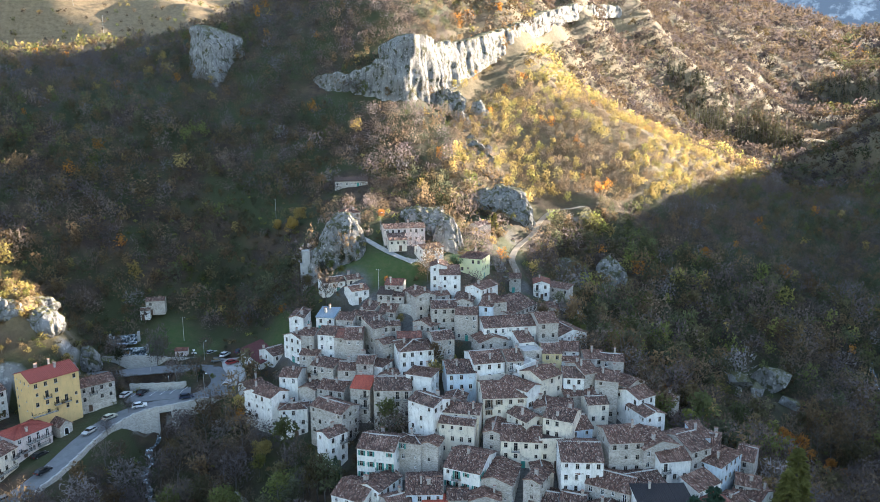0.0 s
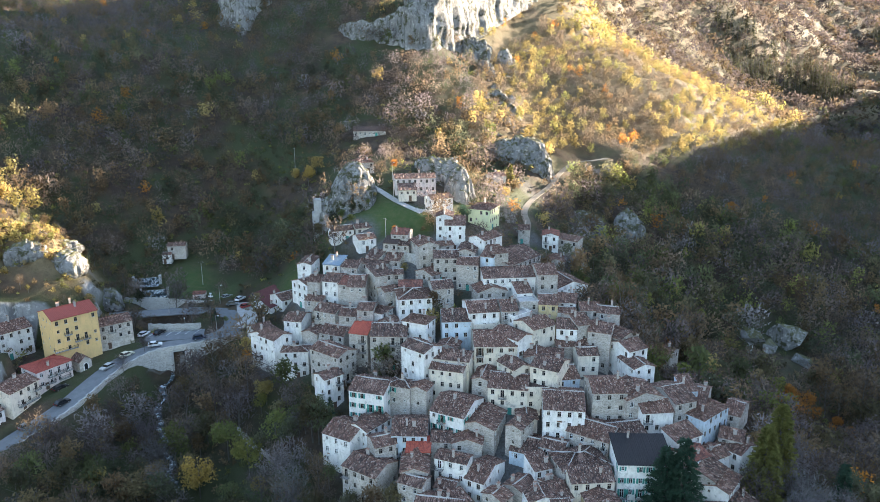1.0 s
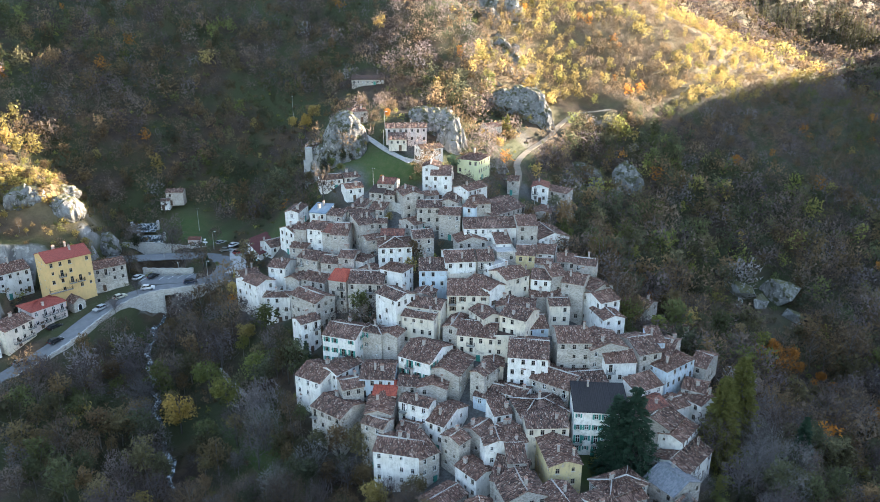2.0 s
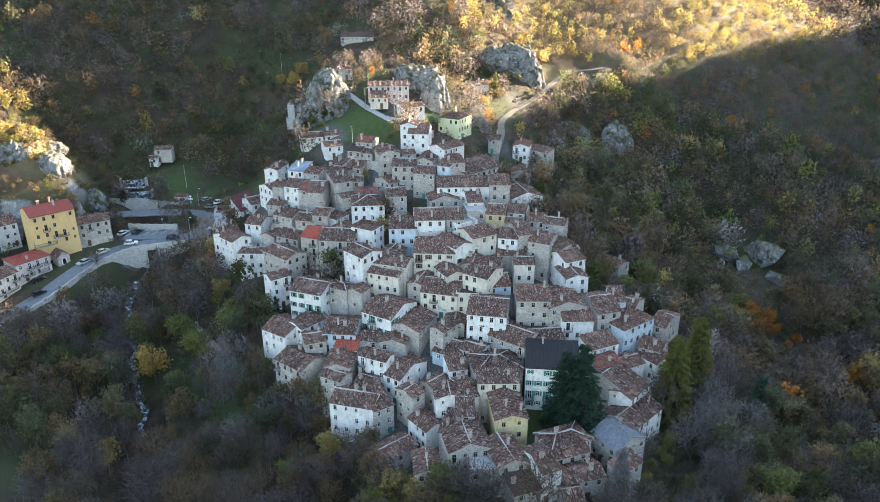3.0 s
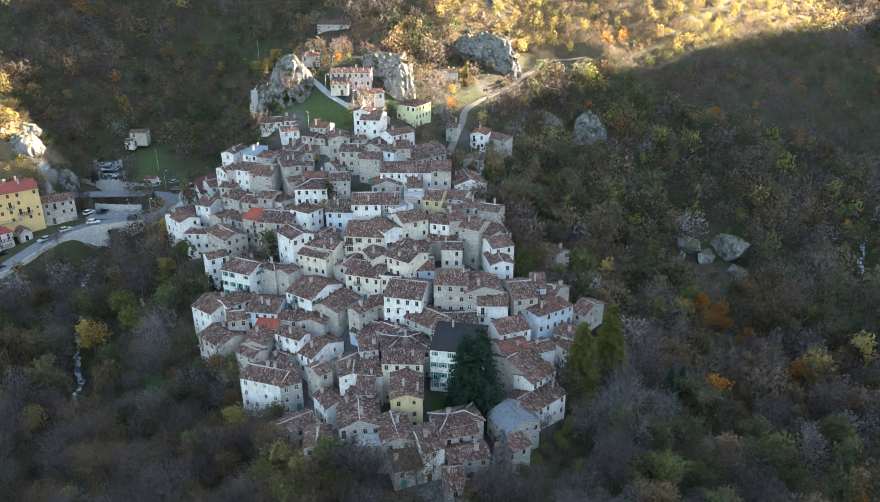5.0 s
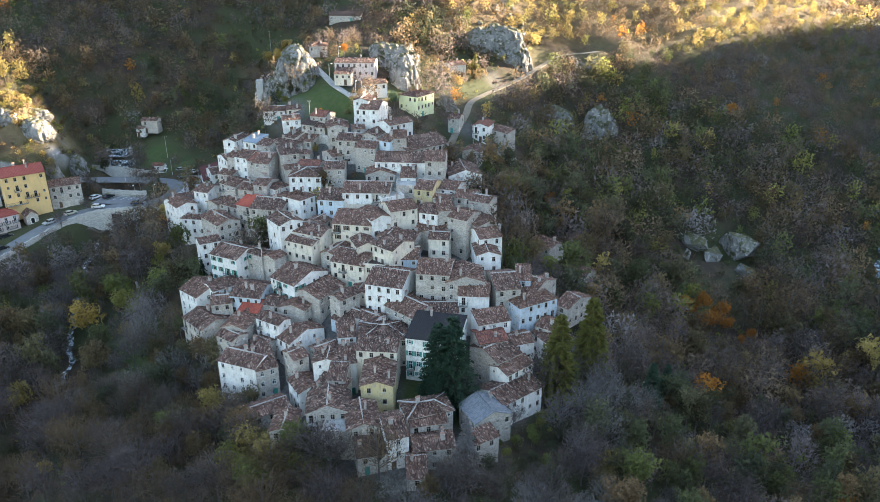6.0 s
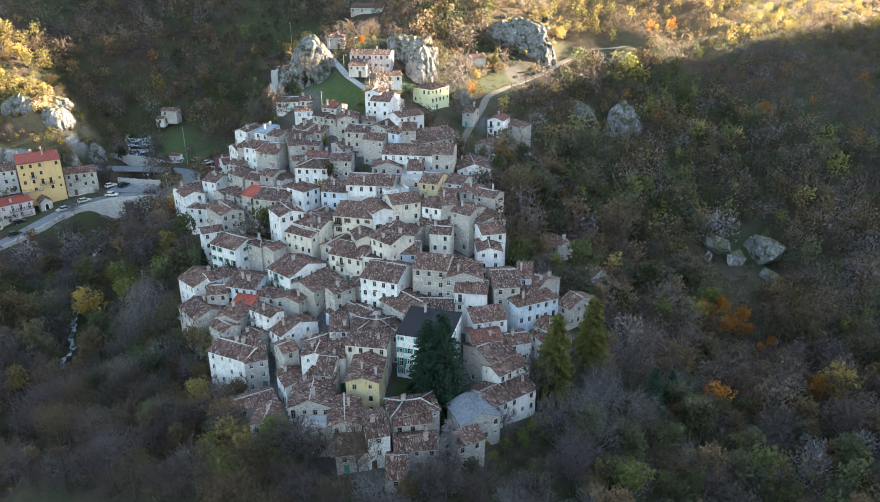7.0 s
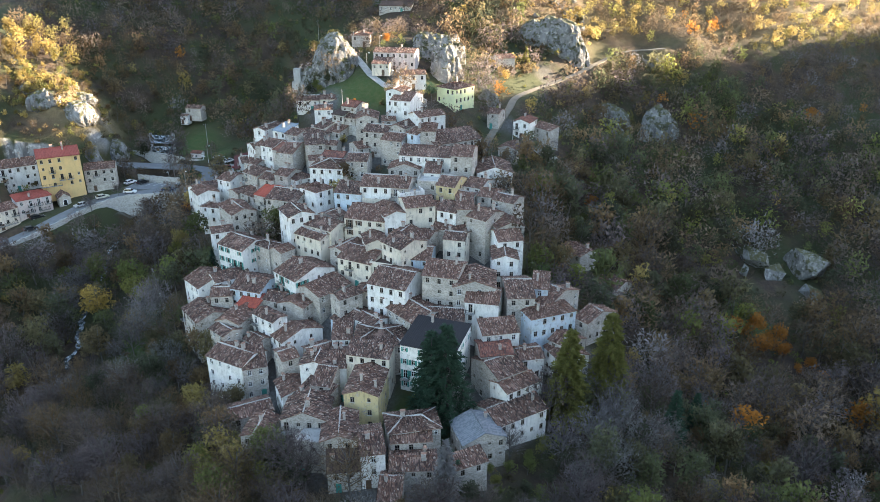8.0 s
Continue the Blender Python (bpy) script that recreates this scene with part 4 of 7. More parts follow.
def rock_colour(nt, scale=1.0):
    base = mixed(nt, noise_fac(nt, 0.22 * scale, 8, 0.7, 0.35, 0.65), (0.28, 0.273, 0.262), (0.155, 0.15, 0.144))
    streak = mixed(nt, noise_fac(nt, 0.5 * scale, 6, 0.7, 0.5, 0.62, (1, 1, 0.16)), base, (0.105, 0.10, 0.096))
    return mixed(nt, noise_fac(nt, 0.9 * scale, 5, 0.6, 0.55, 0.7), streak, (0.44, 0.42, 0.39))


earth_m, nt, b = material("hillside")
litter = mixed(nt, noise_fac(nt, 0.5, 8, 0.7), (0.032, 0.024, 0.019), (0.065, 0.043, 0.030))
litter = mixed(nt, noise_fac(nt, 0.16, 6, 0.7, 0.45, 0.62), litter, (0.085, 0.058, 0.036))
litter = mixed(nt, noise_fac(nt, 0.045, 5, 0.6, 0.40, 0.56), litter, (0.042, 0.048, 0.020))
grass_c = mixed(nt, noise_fac(nt, 0.6, 6, 0.7), (0.04, 0.072, 0.019), (0.074, 0.086, 0.03))
litter = mixed(nt, attribute(nt, "dry").outputs["Fac"], litter, mixed(nt, noise_fac(nt, 0.35, 7, 0.7), (0.24, 0.17, 0.095), (0.14, 0.10, 0.055)))
soil = mixed(nt, attribute(nt, "lawn").outputs["Fac"], litter, grass_c)
# paving held dark so its colour carries the shade between the houses
paving = mixed(nt, noise_fac(nt, 1.5, 5, 0.7), (0.15, 0.145, 0.14), (0.07, 0.066, 0.06))
soil = mixed(nt, attribute(nt, "paved").outputs["Fac"], soil, paving)
gn = nt.nodes.new("ShaderNodeNewGeometry")
sep = nt.nodes.new("ShaderNodeSeparateXYZ")
nt.links.new(gn.outputs["Normal"], sep.inputs[0])
steep = nt.nodes.new("ShaderNodeMapRange")
steep.inputs["From Min"].default_value, steep.inputs["From Max"].default_value = 0.56, 0.44
nt.links.new(sep.outputs["Z"], steep.inputs["Value"])
col = mixed(nt, steep.outputs["Result"], soil, rock_colour(nt, 0.6))
nt.links.new(col, b.inputs["Base Color"])
bumped(nt, b, noise_fac(nt, 1.2, 8, 0.7, 0.2, 0.8), 0.8, 0.4)
b.inputs["Roughness"].default_value = 0.95
EARTH = earth_m
ROCK, nt, b = material("limestone")
gn = nt.nodes.new("ShaderNodeNewGeometry")
sep = nt.nodes.new("ShaderNodeSeparateXYZ")
nt.links.new(gn.outputs["Normal"], sep.inputs[0])
turf = nt.nodes.new("ShaderNodeMapRange")
turf.inputs["From Min"].default_value, turf.inputs["From Max"].default_value = 0.55, 0.75
nt.links.new(sep.outputs["Z"], turf.inputs["Value"])
mossy = mixed(nt, noise_fac(nt, 0.3, 8, 0.7, 0.53, 0.59), rock_colour(nt), (0.062, 0.062, 0.032))
nt.links.new(mixed(nt, turf.outputs["Result"], mossy, mixed(nt, noise_fac(nt, 0.7, 6, 0.7, 0.35, 0.5), mossy, (0.095, 0.09, 0.04))), b.inputs["Base Color"])
bumped(nt, b, noise_fac(nt, 0.8, 10, 0.75, 0.2, 0.8), 1.0, 0.6)
b.inputs["Roughness"].default_value = 0.92
EARTH_PATH = plain("trodden_earth", (0.22, 0.19, 0.15), 0.95, 0, 0.4, 0.7)
ASPHALT = plain("asphalt", (0.17, 0.175, 0.18), 0.85, 0, 0.3, 0.5)
terrain = put("ground", sheet("ground", np.stack([gx, gy, gz], 1), quads, [EARTH], (("lawn", lawn), ("paved", paved), ("dry", dry)), True))
tagged(terrain, "steep wooded hillside ground with leaf litter and grass", "ground", kind="structure")

# ---- roads ----
def ribbon(name, line, half, lift, mat, label, category, thick=0.3):
    s = Shape()
    n = len(line)
    d = np.gradient(line, axis=0)
    side = np.stack([-d[:, 1], d[:, 0]], 1)
    side /= np.linalg.norm(side, axis=1)[:, None]
    for i in range(n - 1):
        q = []
        for k, sg in ((i, -1), (i, 1), (i + 1, 1), (i + 1, -1)):
            q.append(Vector((line[k, 0] + side[k, 0] * half * sg, line[k, 1] + side[k, 1] * half * sg, line[k, 2] + lift)))
        s.face(q[::-1])
        low = Vector((0, 0, thick))
        s.face([q[0], q[3], q[3] - low, q[0] - low])
        s.face([q[2], q[1], q[1] - low, q[2] - low])
    ob = put(name, s.mesh(name, mat))
    return tagged(ob, label, category, kind="structure")


for (line, half), nm, lb, lift in zip(ROAD_LINES, ("road", "road", "parking", "pavement", "lane", "path", "path"), ("grey asphalt main road curving in a hairpin", "grey asphalt slip road into the village", "grey asphalt parking strip beside the road", "paved square at the village edge", "narrow grey asphalt lane below the chapel rock", "stone-paved stepped path up to the convent", "pale earth and stone path up the hillside"), (0.02, 0.035, 0.03, 0.04, 0.02, 0.02, 0.02)):
    ribbon(nm, line, half, lift, ASPHALT if nm in ("road", "parking", "lane") else (EARTH_PATH if "earth" in lb else CONCRETE), lb, "road" if nm == "road" else nm)

# ---- the far range beyond the valley's mouth ----
FAR_HAZY_ROCK, nt, b = material("far_snowy_rock_haze_glow")
nt.links.new(mixed(nt, noise_fac(nt, 0.006, 8, 0.7, 0.5, 0.6), (0.06, 0.07, 0.085), (0.30, 0.32, 0.35)), b.inputs["Base Color"])
# weak blue emission painted in for the haze of distance
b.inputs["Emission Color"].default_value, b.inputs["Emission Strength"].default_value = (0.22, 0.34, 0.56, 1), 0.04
fx, fy = np.meshgrid(np.linspace(900, 3400, 90), np.linspace(3300, 4700, 40))
fx, fy = fx.ravel(), fy.ravel()
fz = 1150 - 0.3 * np.abs(fx - 2150) - 1.4 * np.abs(fy - 4000) + np.array([160 * ridged_noise(a * 0.0016, c * 0.0016) for a, c in zip(fx, fy)])
fi = np.arange(len(fx)).reshape(40, 90)
tagged(put("far_mountain", sheet("far_mountain", np.stack([fx, fy, np.maximum(fz, 0)], 1), np.stack([fi[:-1, :-1], fi[:-1, 1:], fi[1:, 1:], fi[1:, :-1]], -1).reshape(-1, 4), [FAR_HAZY_ROCK], (), True)), "distant blue-grey mountain with streaks of snow and a faint haze glow", "mountain", kind="structure")


# ---- crags, cliffs and boulders ----
def ridged(p, octaves=5):
    v, a, f = 0.0, 0.5, 1.0
    for _ in range(octaves):
        v += a * (1 - abs(noise.noise(p * f)) * 2)
        a, f = a * 0.55, f * 2.1
    return v


def rock(name, x, y, z, rx, ry, rz, label, turn=0, detail=5, rough=0.45, seed=0, group="", flat=0.0, tilt=0.0):
    """A crag: a rounded block split into facets along joints, fluted down its sides, sunk into the ground."""
    bm = bmesh.new()
    bmesh.ops.create_icosphere(bm, subdivisions=detail, radius=1.0)
    off = Vector((seed * 7.3, seed * 3.1, seed * 5.7))
    power = 3.0 if flat else 2.2
    for v in bm.verts:
        n = v.co.copy()
        n /= (abs(n.x) ** power + abs(n.y) ** power + abs(n.z) ** power) ** (1 / power)
        slim = 1 - (0.12 if flat else 0.3) * n.z
        p = Vector((n.x * rx * slim, n.y * ry * slim, n.z * rz))
        q = p / 4.5 + off
        q.z *= 0.7
        dist, spots_ = noise.voronoi(q + 0.35 * noise.noise_vector(q * 1.7))
        block = noise.noise(spots_[0] * 3.7)
        crack = max(0.0, 0.13 - (dist[1] - dist[0])) / 0.13
        flute = noise.noise(Vector((q.x * 3.1, q.y * 3.1, q.z * 0.7)))
        k = 1.0 + rough * (0.5 * noise.noise(q * 0.55) + 0.42 * block + 0.22 * flute - 0.2 * crack) + 0.035 * noise.noise(q * 4.3)
        v.co = p * k
    me = bpy.data.meshes.new(name)
    bm.to_mesh(me)
    bm.free()
    me.materials.append(ROCK)
    ob = put(name, me, None, pose(x, y, z, 0, 0, turn) @ Matrix.Rotation(radians(tilt), 4, "Y"))
    return tagged(ob, label, "rock", group)


def boulder(x, y, rx, ry, rz, label, turn=0, seed=0, group="", sink=0.25):
    """An angular block: the hull of a few points of an ellipsoid, its faces broken up a little."""
    rk = random.Random(seed * 13 + 5)
    bm = bmesh.new()
    for _ in range(15):
        p = Vector((rk.gauss(0, 1), rk.gauss(0, 1), rk.gauss(0, 1))).normalized()
        bm.verts.new((p.x * rx, p.y * ry, p.z * rz))
    hull = bmesh.ops.convex_hull(bm, input=bm.verts)
    bmesh.ops.delete(bm, geom=[v for v in hull["geom_interior"] if isinstance(v, bmesh.types.BMVert)], context="VERTS")
    bmesh.ops.subdivide_edges(bm, edges=bm.edges, cuts=3, use_grid_fill=True)
    bmesh.ops.triangulate(bm, faces=bm.faces)
    for v in bm.verts:
        q = v.co * (2.2 / rx) + Vector((seed * 3.7, 0, 0))
        v.co *= 1 + 0.07 * noise.noise(q) + 0.05 * noise.noise(q * 2.7)
    me = bpy.data.meshes.new("boulder")
    bm.to_mesh(me)
    bm.free()
    me.materials.append(ROCK)
    return tagged(put("boulder", me, None, pose(x, y, ground_at(x, y) + rz * (0.7 - sink), 0, 0, turn)), label, "rock", group)


rock("crag", -34.5, 250.5, 44.5, 8.4, 7, 11.6, "rounded grey limestone crag beside the grassy terrace", 20, 5, 0.34, 1)
rock("crag", -43, 247, 36, 4.5, 5, 9, "grey limestone shoulder below the rounded crag", 0, 4, 0.35, 12)
rock("crag", -5, 276, 43.0, 11.5, 8, 9.5, "broad grey limestone crag with grass on its top behind the convent", 5, 5, 0.42, 2, flat=1)
rock("crag", 2.5, 265, 40.5, 6.4, 6.0, 11.0, "fluted pale limestone crag next to the convent", 0, 5, 0.34, 3)
rock("crag", 25.5, 321.5, 40.8, 16.5, 8, 15, "large flat-faced limestone crag above the hill path", 8, 5, 0.24, 4, flat=1)
rock("crag", 56.5, 307, 21.0, 11.5, 4.5, 4.6, "slanting grey limestone slab on the wooded slope", -22, 5, 0.4, 5, tilt=32)
rock("crag", 73.5, 309, 17, 7.5, 5, 9, "weathered grey limestone outcrop on the wooded slope", 10, 4, 0.55, 6)
boulder(127.5, 267.5, 10.5, 6.0, 6.2, "huge pale grey boulder lying on the wooded slope", -12, 7)
boulder(113, 262, 6.4, 3.6, 4.4, "grey slab of rock beside the huge boulder", -35, 8)
boulder(120, 259, 4.2, 3.0, 4.4, "grey boulder below the huge boulder", 50, 9)
boulder(131, 256.5, 4.4, 2.6, 3.2, "broken grey boulder below the huge boulder", -40, 23)
boulder(110.5, 254, 1.6, 1.4, 2.8, "small upright grey stone on the slope", 20, 24)
boulder(107, 271, 2.2, 1.8, 2.6, "small grey stone above the slab", 70, 25)
for rx_, ry_, up, rw, rd, rh, tn, words in ((-124, 216.5, -1.5, 6.5, 4.5, 5, 25, "pale sunlit limestone outcrop above the road"), (-133.5, 212.5, -1.0, 6, 3.5, 5, 30, "pale limestone rib on the sunlit knoll"), (-128, 222.5, -1.5, 7, 3, 3, 28, "pale limestone ledge along the brow of the knoll"), (-141, 228, -1.4, 5, 3, 3.4, 28, "pale limestone block among yellow shrubs"), (-146, 217, -1.0, 4, 3, 3.6, 20, "pale limestone rib high on the sunlit knoll"), (-113.5, 222.5, -1.0, 4.0, 3, 4.5, 0, "dark limestone outcrop at the foot of the knoll")):
    rock("crag", rx_, ry_, ground_at(rx_, ry_) + up, rw, rd, rh, words, tn, 5, 0.4, int(rx_) % 17 + 40)
rock("crag", -115, 211, 11, 4, 3.5, 5, "dark rock face behind the yellow house", 0, 4, 0.5, 11)
rock("crag", 19, 262, 32, 5, 4, 6, "grey rock knob behind the lime-yellow house", 0, 4, 0.5, 14)
rock("crag", 24, 256, 27, 4, 4, 5, "grey rock face above the upper houses", 0, 4, 0.5, 15)
rock("crag", 20, 402, 80, 8, 8, 12, "grey broken outcrop below the cliff", 30, 4, 0.6, 16)
rock("crag", 4, 400, 91, 9, 7, 9, "pale broken outcrop at the foot of the cliff", 10, 5, 0.6, 20)
rock("crag", 10, 386, 80, 7, 5, 8, "grey broken rock rib below the cliff", 40, 5, 0.6, 21)
rock("crag", 16, 371, 69, 5, 4, 8, "grey rock tooth on the sunlit slope", 0, 4, 0.5, 22)
rock("crag", 88.5, 314, 9.5, 2.0, 1.6, 3.0, "small pale stone standing on the wooded slope", 0, 3, 0.4, 26)
rock("crag", 22, 358, 60, 6, 5, 8, "pale rock knob on the sunlit slope", 0, 4, 0.5, 17)
rock("crag", 48, 346, 37.5, 5, 2.5, 2.5, "broken rock ledge beside the hill path", 40, 4, 0.6, 18)
rock("crag", 70, 366, 36, 4, 3, 3, "broken rock ledge above the hill path", 30, 4, 0.6, 19)
rng_r = random.Random(5)
for k in range(26):
    f = rng_r.random()
    bx, by = 2 + f * 28 + rng_r.uniform(-7, 7), 392 - f * 50 + rng_r.uniform(-8, 8)
    r = rng_r.uniform(1.2, 3.2)
    boulder(bx, by, r * 1.15, r * 0.9, r * 0.9, "grey scree boulder on the slope under the cliff", rng_r.uniform(0, 180), 30 + k, "scree boulders under the cliff")
for k in range(10):
    bx, by = rng_r.uniform(-8, 45), rng_r.uniform(322, 350)
    r = rng_r.uniform(1.0, 2.4)
    boulder(bx, by, r * 1.15, r * 0.9, r * 0.9, "pale boulder on the dry slope beside the crag", rng_r.uniform(0, 180), 60 + k, "boulders by the flat-faced crag")


def cliff(name, points, label, seed=0, step=1.6):
    """A rock wall along a line of (x, y, foot, top): fluted, jutting and uneven at the rim, with a shelf running back into the hill."""
    line = dense(points, step)
    tops = line[:, 3]
    n = len(line)
    d = np.gradient(line, axis=0)
    out = np.stack([d[:, 1], -d[:, 0]], 1)
    out /= np.linalg.norm(out, axis=1)[:, None]
    rows = 26
    verts = np.zeros((rows + 3, n, 3))
    for i in range(n):
        rim = 3.5 * noise.noise(Vector((i * 0.09, seed, 0))) + 1.6 * noise.noise(Vector((i * 0.4, seed, 4)))
        for j in range(rows + 3):
            f = min(j / rows, 1.0)
            z = line[i, 2] - 6 + (tops[i] + rim - line[i, 2] + 6) * f
            p = Vector((line[i, 0], line[i, 1], z))
            jut = 5.0 * (ridged(Vector((p.x * 0.035, p.y * 0.035, p.z * 0.018)) + Vector((seed, 0, 0)), 5) - 0.4) + 1.2 * noise.noise(Vector((i * 0.55, p.z * 0.05, seed)))
            jut += 2.2 * (0.5 - f) + 1.2 * noise.noise(Vector((p.x * 0.05, p.y * 0.05, p.z * 0.22)))
            back = 0 if j <= rows else (7, 22)[j - rows - 1]
            drop = 0 if j <= rows else (-0.5, -5.0)[j - rows - 1]
            verts[j, i] = (p.x + out[i, 0] * (jut - back), p.y + out[i, 1] * (jut - back), z + drop)
    idx = np.arange((rows + 3) * n).reshape(rows + 3, n)
    q = np.stack([idx[:-1, :-1], idx[:-1, 1:], idx[1:, 1:], idx[1:, :-1]], -1).reshape(-1, 4)
    ob = put(name, sheet(name, verts.reshape(-1, 3), q, [ROCK]))
    return tagged(ob, label, "cliff", kind="structure")


cliff("cliff", [(-133, 404, 108, 132), (-126, 393, 101, 130), (-120, 387, 98, 122), (-114, 384, 97, 104)], "dark limestone cliff half hidden by trees", 5)
cliff("cliff", [(-72, 384, 96, 102), (-58, 378, 93, 107), (-40, 374, 90, 110), (-25, 372, 90, 117), (-14, 380, 91, 126), (-4, 400, 98, 125), (14, 436, 112, 127), (36, 478, 125, 136), (58, 530, 138, 147), (82, 590, 151, 160), (112, 660, 166, 173), (150, 745, 177, 184), (200, 830, 187, 192), (240, 880, 192, 196)], "pale limestone cliff band along the mountain's brow", 3)


# ---- the road side: houses, walls, cars, stream ----
house(-111.2, 193.7, 19.0, 12.9, 10.9, 51, "g", "o", "orange", base=4.0, rows=4, label="bright ochre-yellow four-storey building with a red tiled roof", balconies=((-3.6, 5.3, 6),), chimneys=3, pitch=0.34)
house(-103.2, 203.2, 12.7, 9.9, 8.0, 42, "g", "s", base=4.0, rows=2, label="grey stone house with a lichen-spotted tiled roof beside the road", chimneys=0)
house(-132.2, 193.8, 13.0, 12, 10, 55, "g", "w", base=3.5, rows=3, label="white three-storey house with a weathered tiled roof")
house(-111.4, 180.6, 8.0, 10.2, 8.0, 62, "h", "k", "orange", base=0.4, rows=2, label="grey-pink two-storey house with a red hipped roof", balconies=((-2.0, 3.2, 3), (2.4, 3.2, 3)))
house(-114.4, 169.6, 6.5, 9.6, 8.0, 77, "g", "c", base=-2.5, rows=2, label="cream house with a wide garage door beside the road", balconies=((0.5, 4.2, 6),))
house(-118.0, 159.3, 2.8, 9.5, 8.0, 77, "g", "w", base=-6, rows=2, label="white roadside house with a tiled roof")
house(-105.2, 187.6, 6.4, 3.6, 4.6, 58, "e", "s", base=2.6, windows=False, door=False, label="small grey stone wayside chapel with a gabled front", name="chapel", chimneys=0, pitch=0.8)
chapel_front = Shape()
for k in range(12):
    a0, a1 = math.pi * k / 12, math.pi * (k + 1) / 12
    chapel_front.face([(math.cos(a) * r, 0, 2.0 + math.sin(a) * r) for a, r in ((a0, 0.55), (a0, 0.75), (a1, 0.75), (a1, 0.55))])
    chapel_front.face([(0, 0.005, 2.0), (math.cos(a0) * 0.55, 0.005, 2.0 + math.sin(a0) * 0.55), (math.cos(a1) * 0.55, 0.005, 2.0 + math.sin(a1) * 0.55)], 1)
chapel_front.box(-0.75, -0.05, 0.6, -0.55, 0.02, 2.0)
chapel_front.box(0.55, -0.05, 0.6, 0.75, 0.02, 2.0)
chapel_front.box(-0.75, -0.08, 0.5, 0.75, 0.02, 0.6)
chapel_front.box(-0.55, 0.0, 0.6, 0.55, 0.02, 2.0, 1)
put("arched_window", chapel_front.mesh("arched_window", WHITE, GLASS), bpy.data.objects["chapel"], pose(0, -2.33, 0.5), "white-rimmed arched window")
house(-104.5, 257.5, 22.5, 6.5, 4.5, 12, "g", "s", base=17.2, rows=1, label="small old stone barn on a green meadow", chimneys=0, name="barn")
house(-107.3, 254.4, 19.6, 3.2, 3.2, 12, "g", "w", base=16, rows=1, label="small white outhouse beside the barn", chimneys=0, name="shed")
house(-38.5, 312.5, 60.0, 14, 5, 8, "s", "s", "brown", base=56.0, rows=1, label="long grey ruined farm building among bare trees", chimneys=0, name="ruin")

MASONRY = plaster("rubble_masonry", (0.40, 0.385, 0.36), (0.32, 0.31, 0.29), (0.42, 0.40, 0.37), 0.9)


def wall_run(name, points, height, thick, label, foot=None, cap=True, kind="", skip=None, rise=0.0):
    """A masonry wall along a line of (x, y, top of the bank it holds): stands height above it, and goes down to the ground in front."""
    line = dense(points, 1.5)
    d = np.gradient(line, axis=0)
    side = np.stack([-d[:, 1], d[:, 0]], 1)
    side /= np.linalg.norm(side, axis=1)[:, None]
    s, c = Shape(), Shape()
    for i in range(len(line) - 1):
        q = []
        for k in (i, i + 1):
            for sg in (-0.5, 0.5):
                q.append((line[k, 0] + side[k, 0] * thick * sg, line[k, 1] + side[k, 1] * thick * sg))
        tops = [line[i, 2] + height, line[i + 1, 2] + height]
        low = (foot if foot is not None else min(ground_at(*q[0]), ground_at(*q[1]), line[i, 2]) - 1.0)
        if skip and skip(line[i, 0], line[i, 1]):
            low = line[i, 2] - 0.9
        P = [Vector((*q[j], z)) for z in (0, 1) for j in range(4)]
        for j in range(4):
            P[j].z = low
            P[4 + j].z = tops[j // 2]
        for f in ((0, 1, 5, 4), (2, 6, 7, 3), (0, 4, 6, 2), (1, 3, 7, 5), (4, 5, 7, 6), (0, 2, 3, 1)):
            s.face([P[j] for j in f])
        if cap and i % 2 == 0:
            m = pose(*((Vector((*line[i, :2], 0)) + Vector((*line[i + 1, :2], 0))) / 2)[:2], (tops[0] + tops[1]) / 2, 0, 0, math.degrees(math.atan2(d[i, 1], d[i, 0])))
            c.box(-0.62, -thick / 2 - 0.06, 0.002, 0.62, thick / 2 + 0.06, 0.16, 0, m)
    ob = put(name, s.mesh(name, MASONRY))
    if cap:
        put("coping", c.mesh("coping", CONCRETE), ob)
    return tagged(ob, label, "wall", kind=kind or "structure")


wall_run("retaining_wall", [(-114.5, 130, -9), (-109, 143, -5.5), (-104.4, 153.5, -3), (-100.2, 161.5, -1), (-96.6, 170, 0.9), (-93.6, 183, 3.3), (-90.8, 189.6, 4.6), (-86.4, 196.3, 5.3), (-79, 199.7, 5.8), (-70, 203.0, 6.4), (-62.5, 206, 6.8)], 0.85, 0.5, "tall rubble retaining wall with a parapet along the road", skip=lambda x, y: -82.6 < x < -79.0)
tunnel = Shape()
for x0, x1 in ((-2.1, -1.75), (1.75, 2.1)):
    tunnel.box(x0, -0.3, -7, x1, 1.2, 0.0)
tunnel.box(-2.1, -0.32, 0.0, 2.1, 1.2, 0.4)
# near-black back panel painted as the unlit depth of the tunnel
tunnel.box(-1.75, 1.0, -7, 1.75, 1.2, 0.0, 1)
tagged(put("culvert", tunnel.mesh("culvert", CONCRETE, plain("tunnel_shade", (0.02, 0.02, 0.022), 0.5)), None, pose(-80.8, 199.1, 4.6, 0, 0, 24)), "concrete culvert mouth under the road, tunnel shade painted on its back panel", "culvert", kind="structure")
wall_run("terrace_wall", [(-42.5, 216.0, 20.5), (-34, 218.5, 24.2), (-26, 217.4, 26.0), (-18, 214.6, 27.6)], 0.5, 0.4, "old stone terrace wall below the lane")
wall_run("terrace_wall", [(-97, 213.5, 7.2), (-88, 214.2, 7.2), (-80, 215.5, 7.2)], 0.2, 0.4, "stone bank wall behind the parking strip")
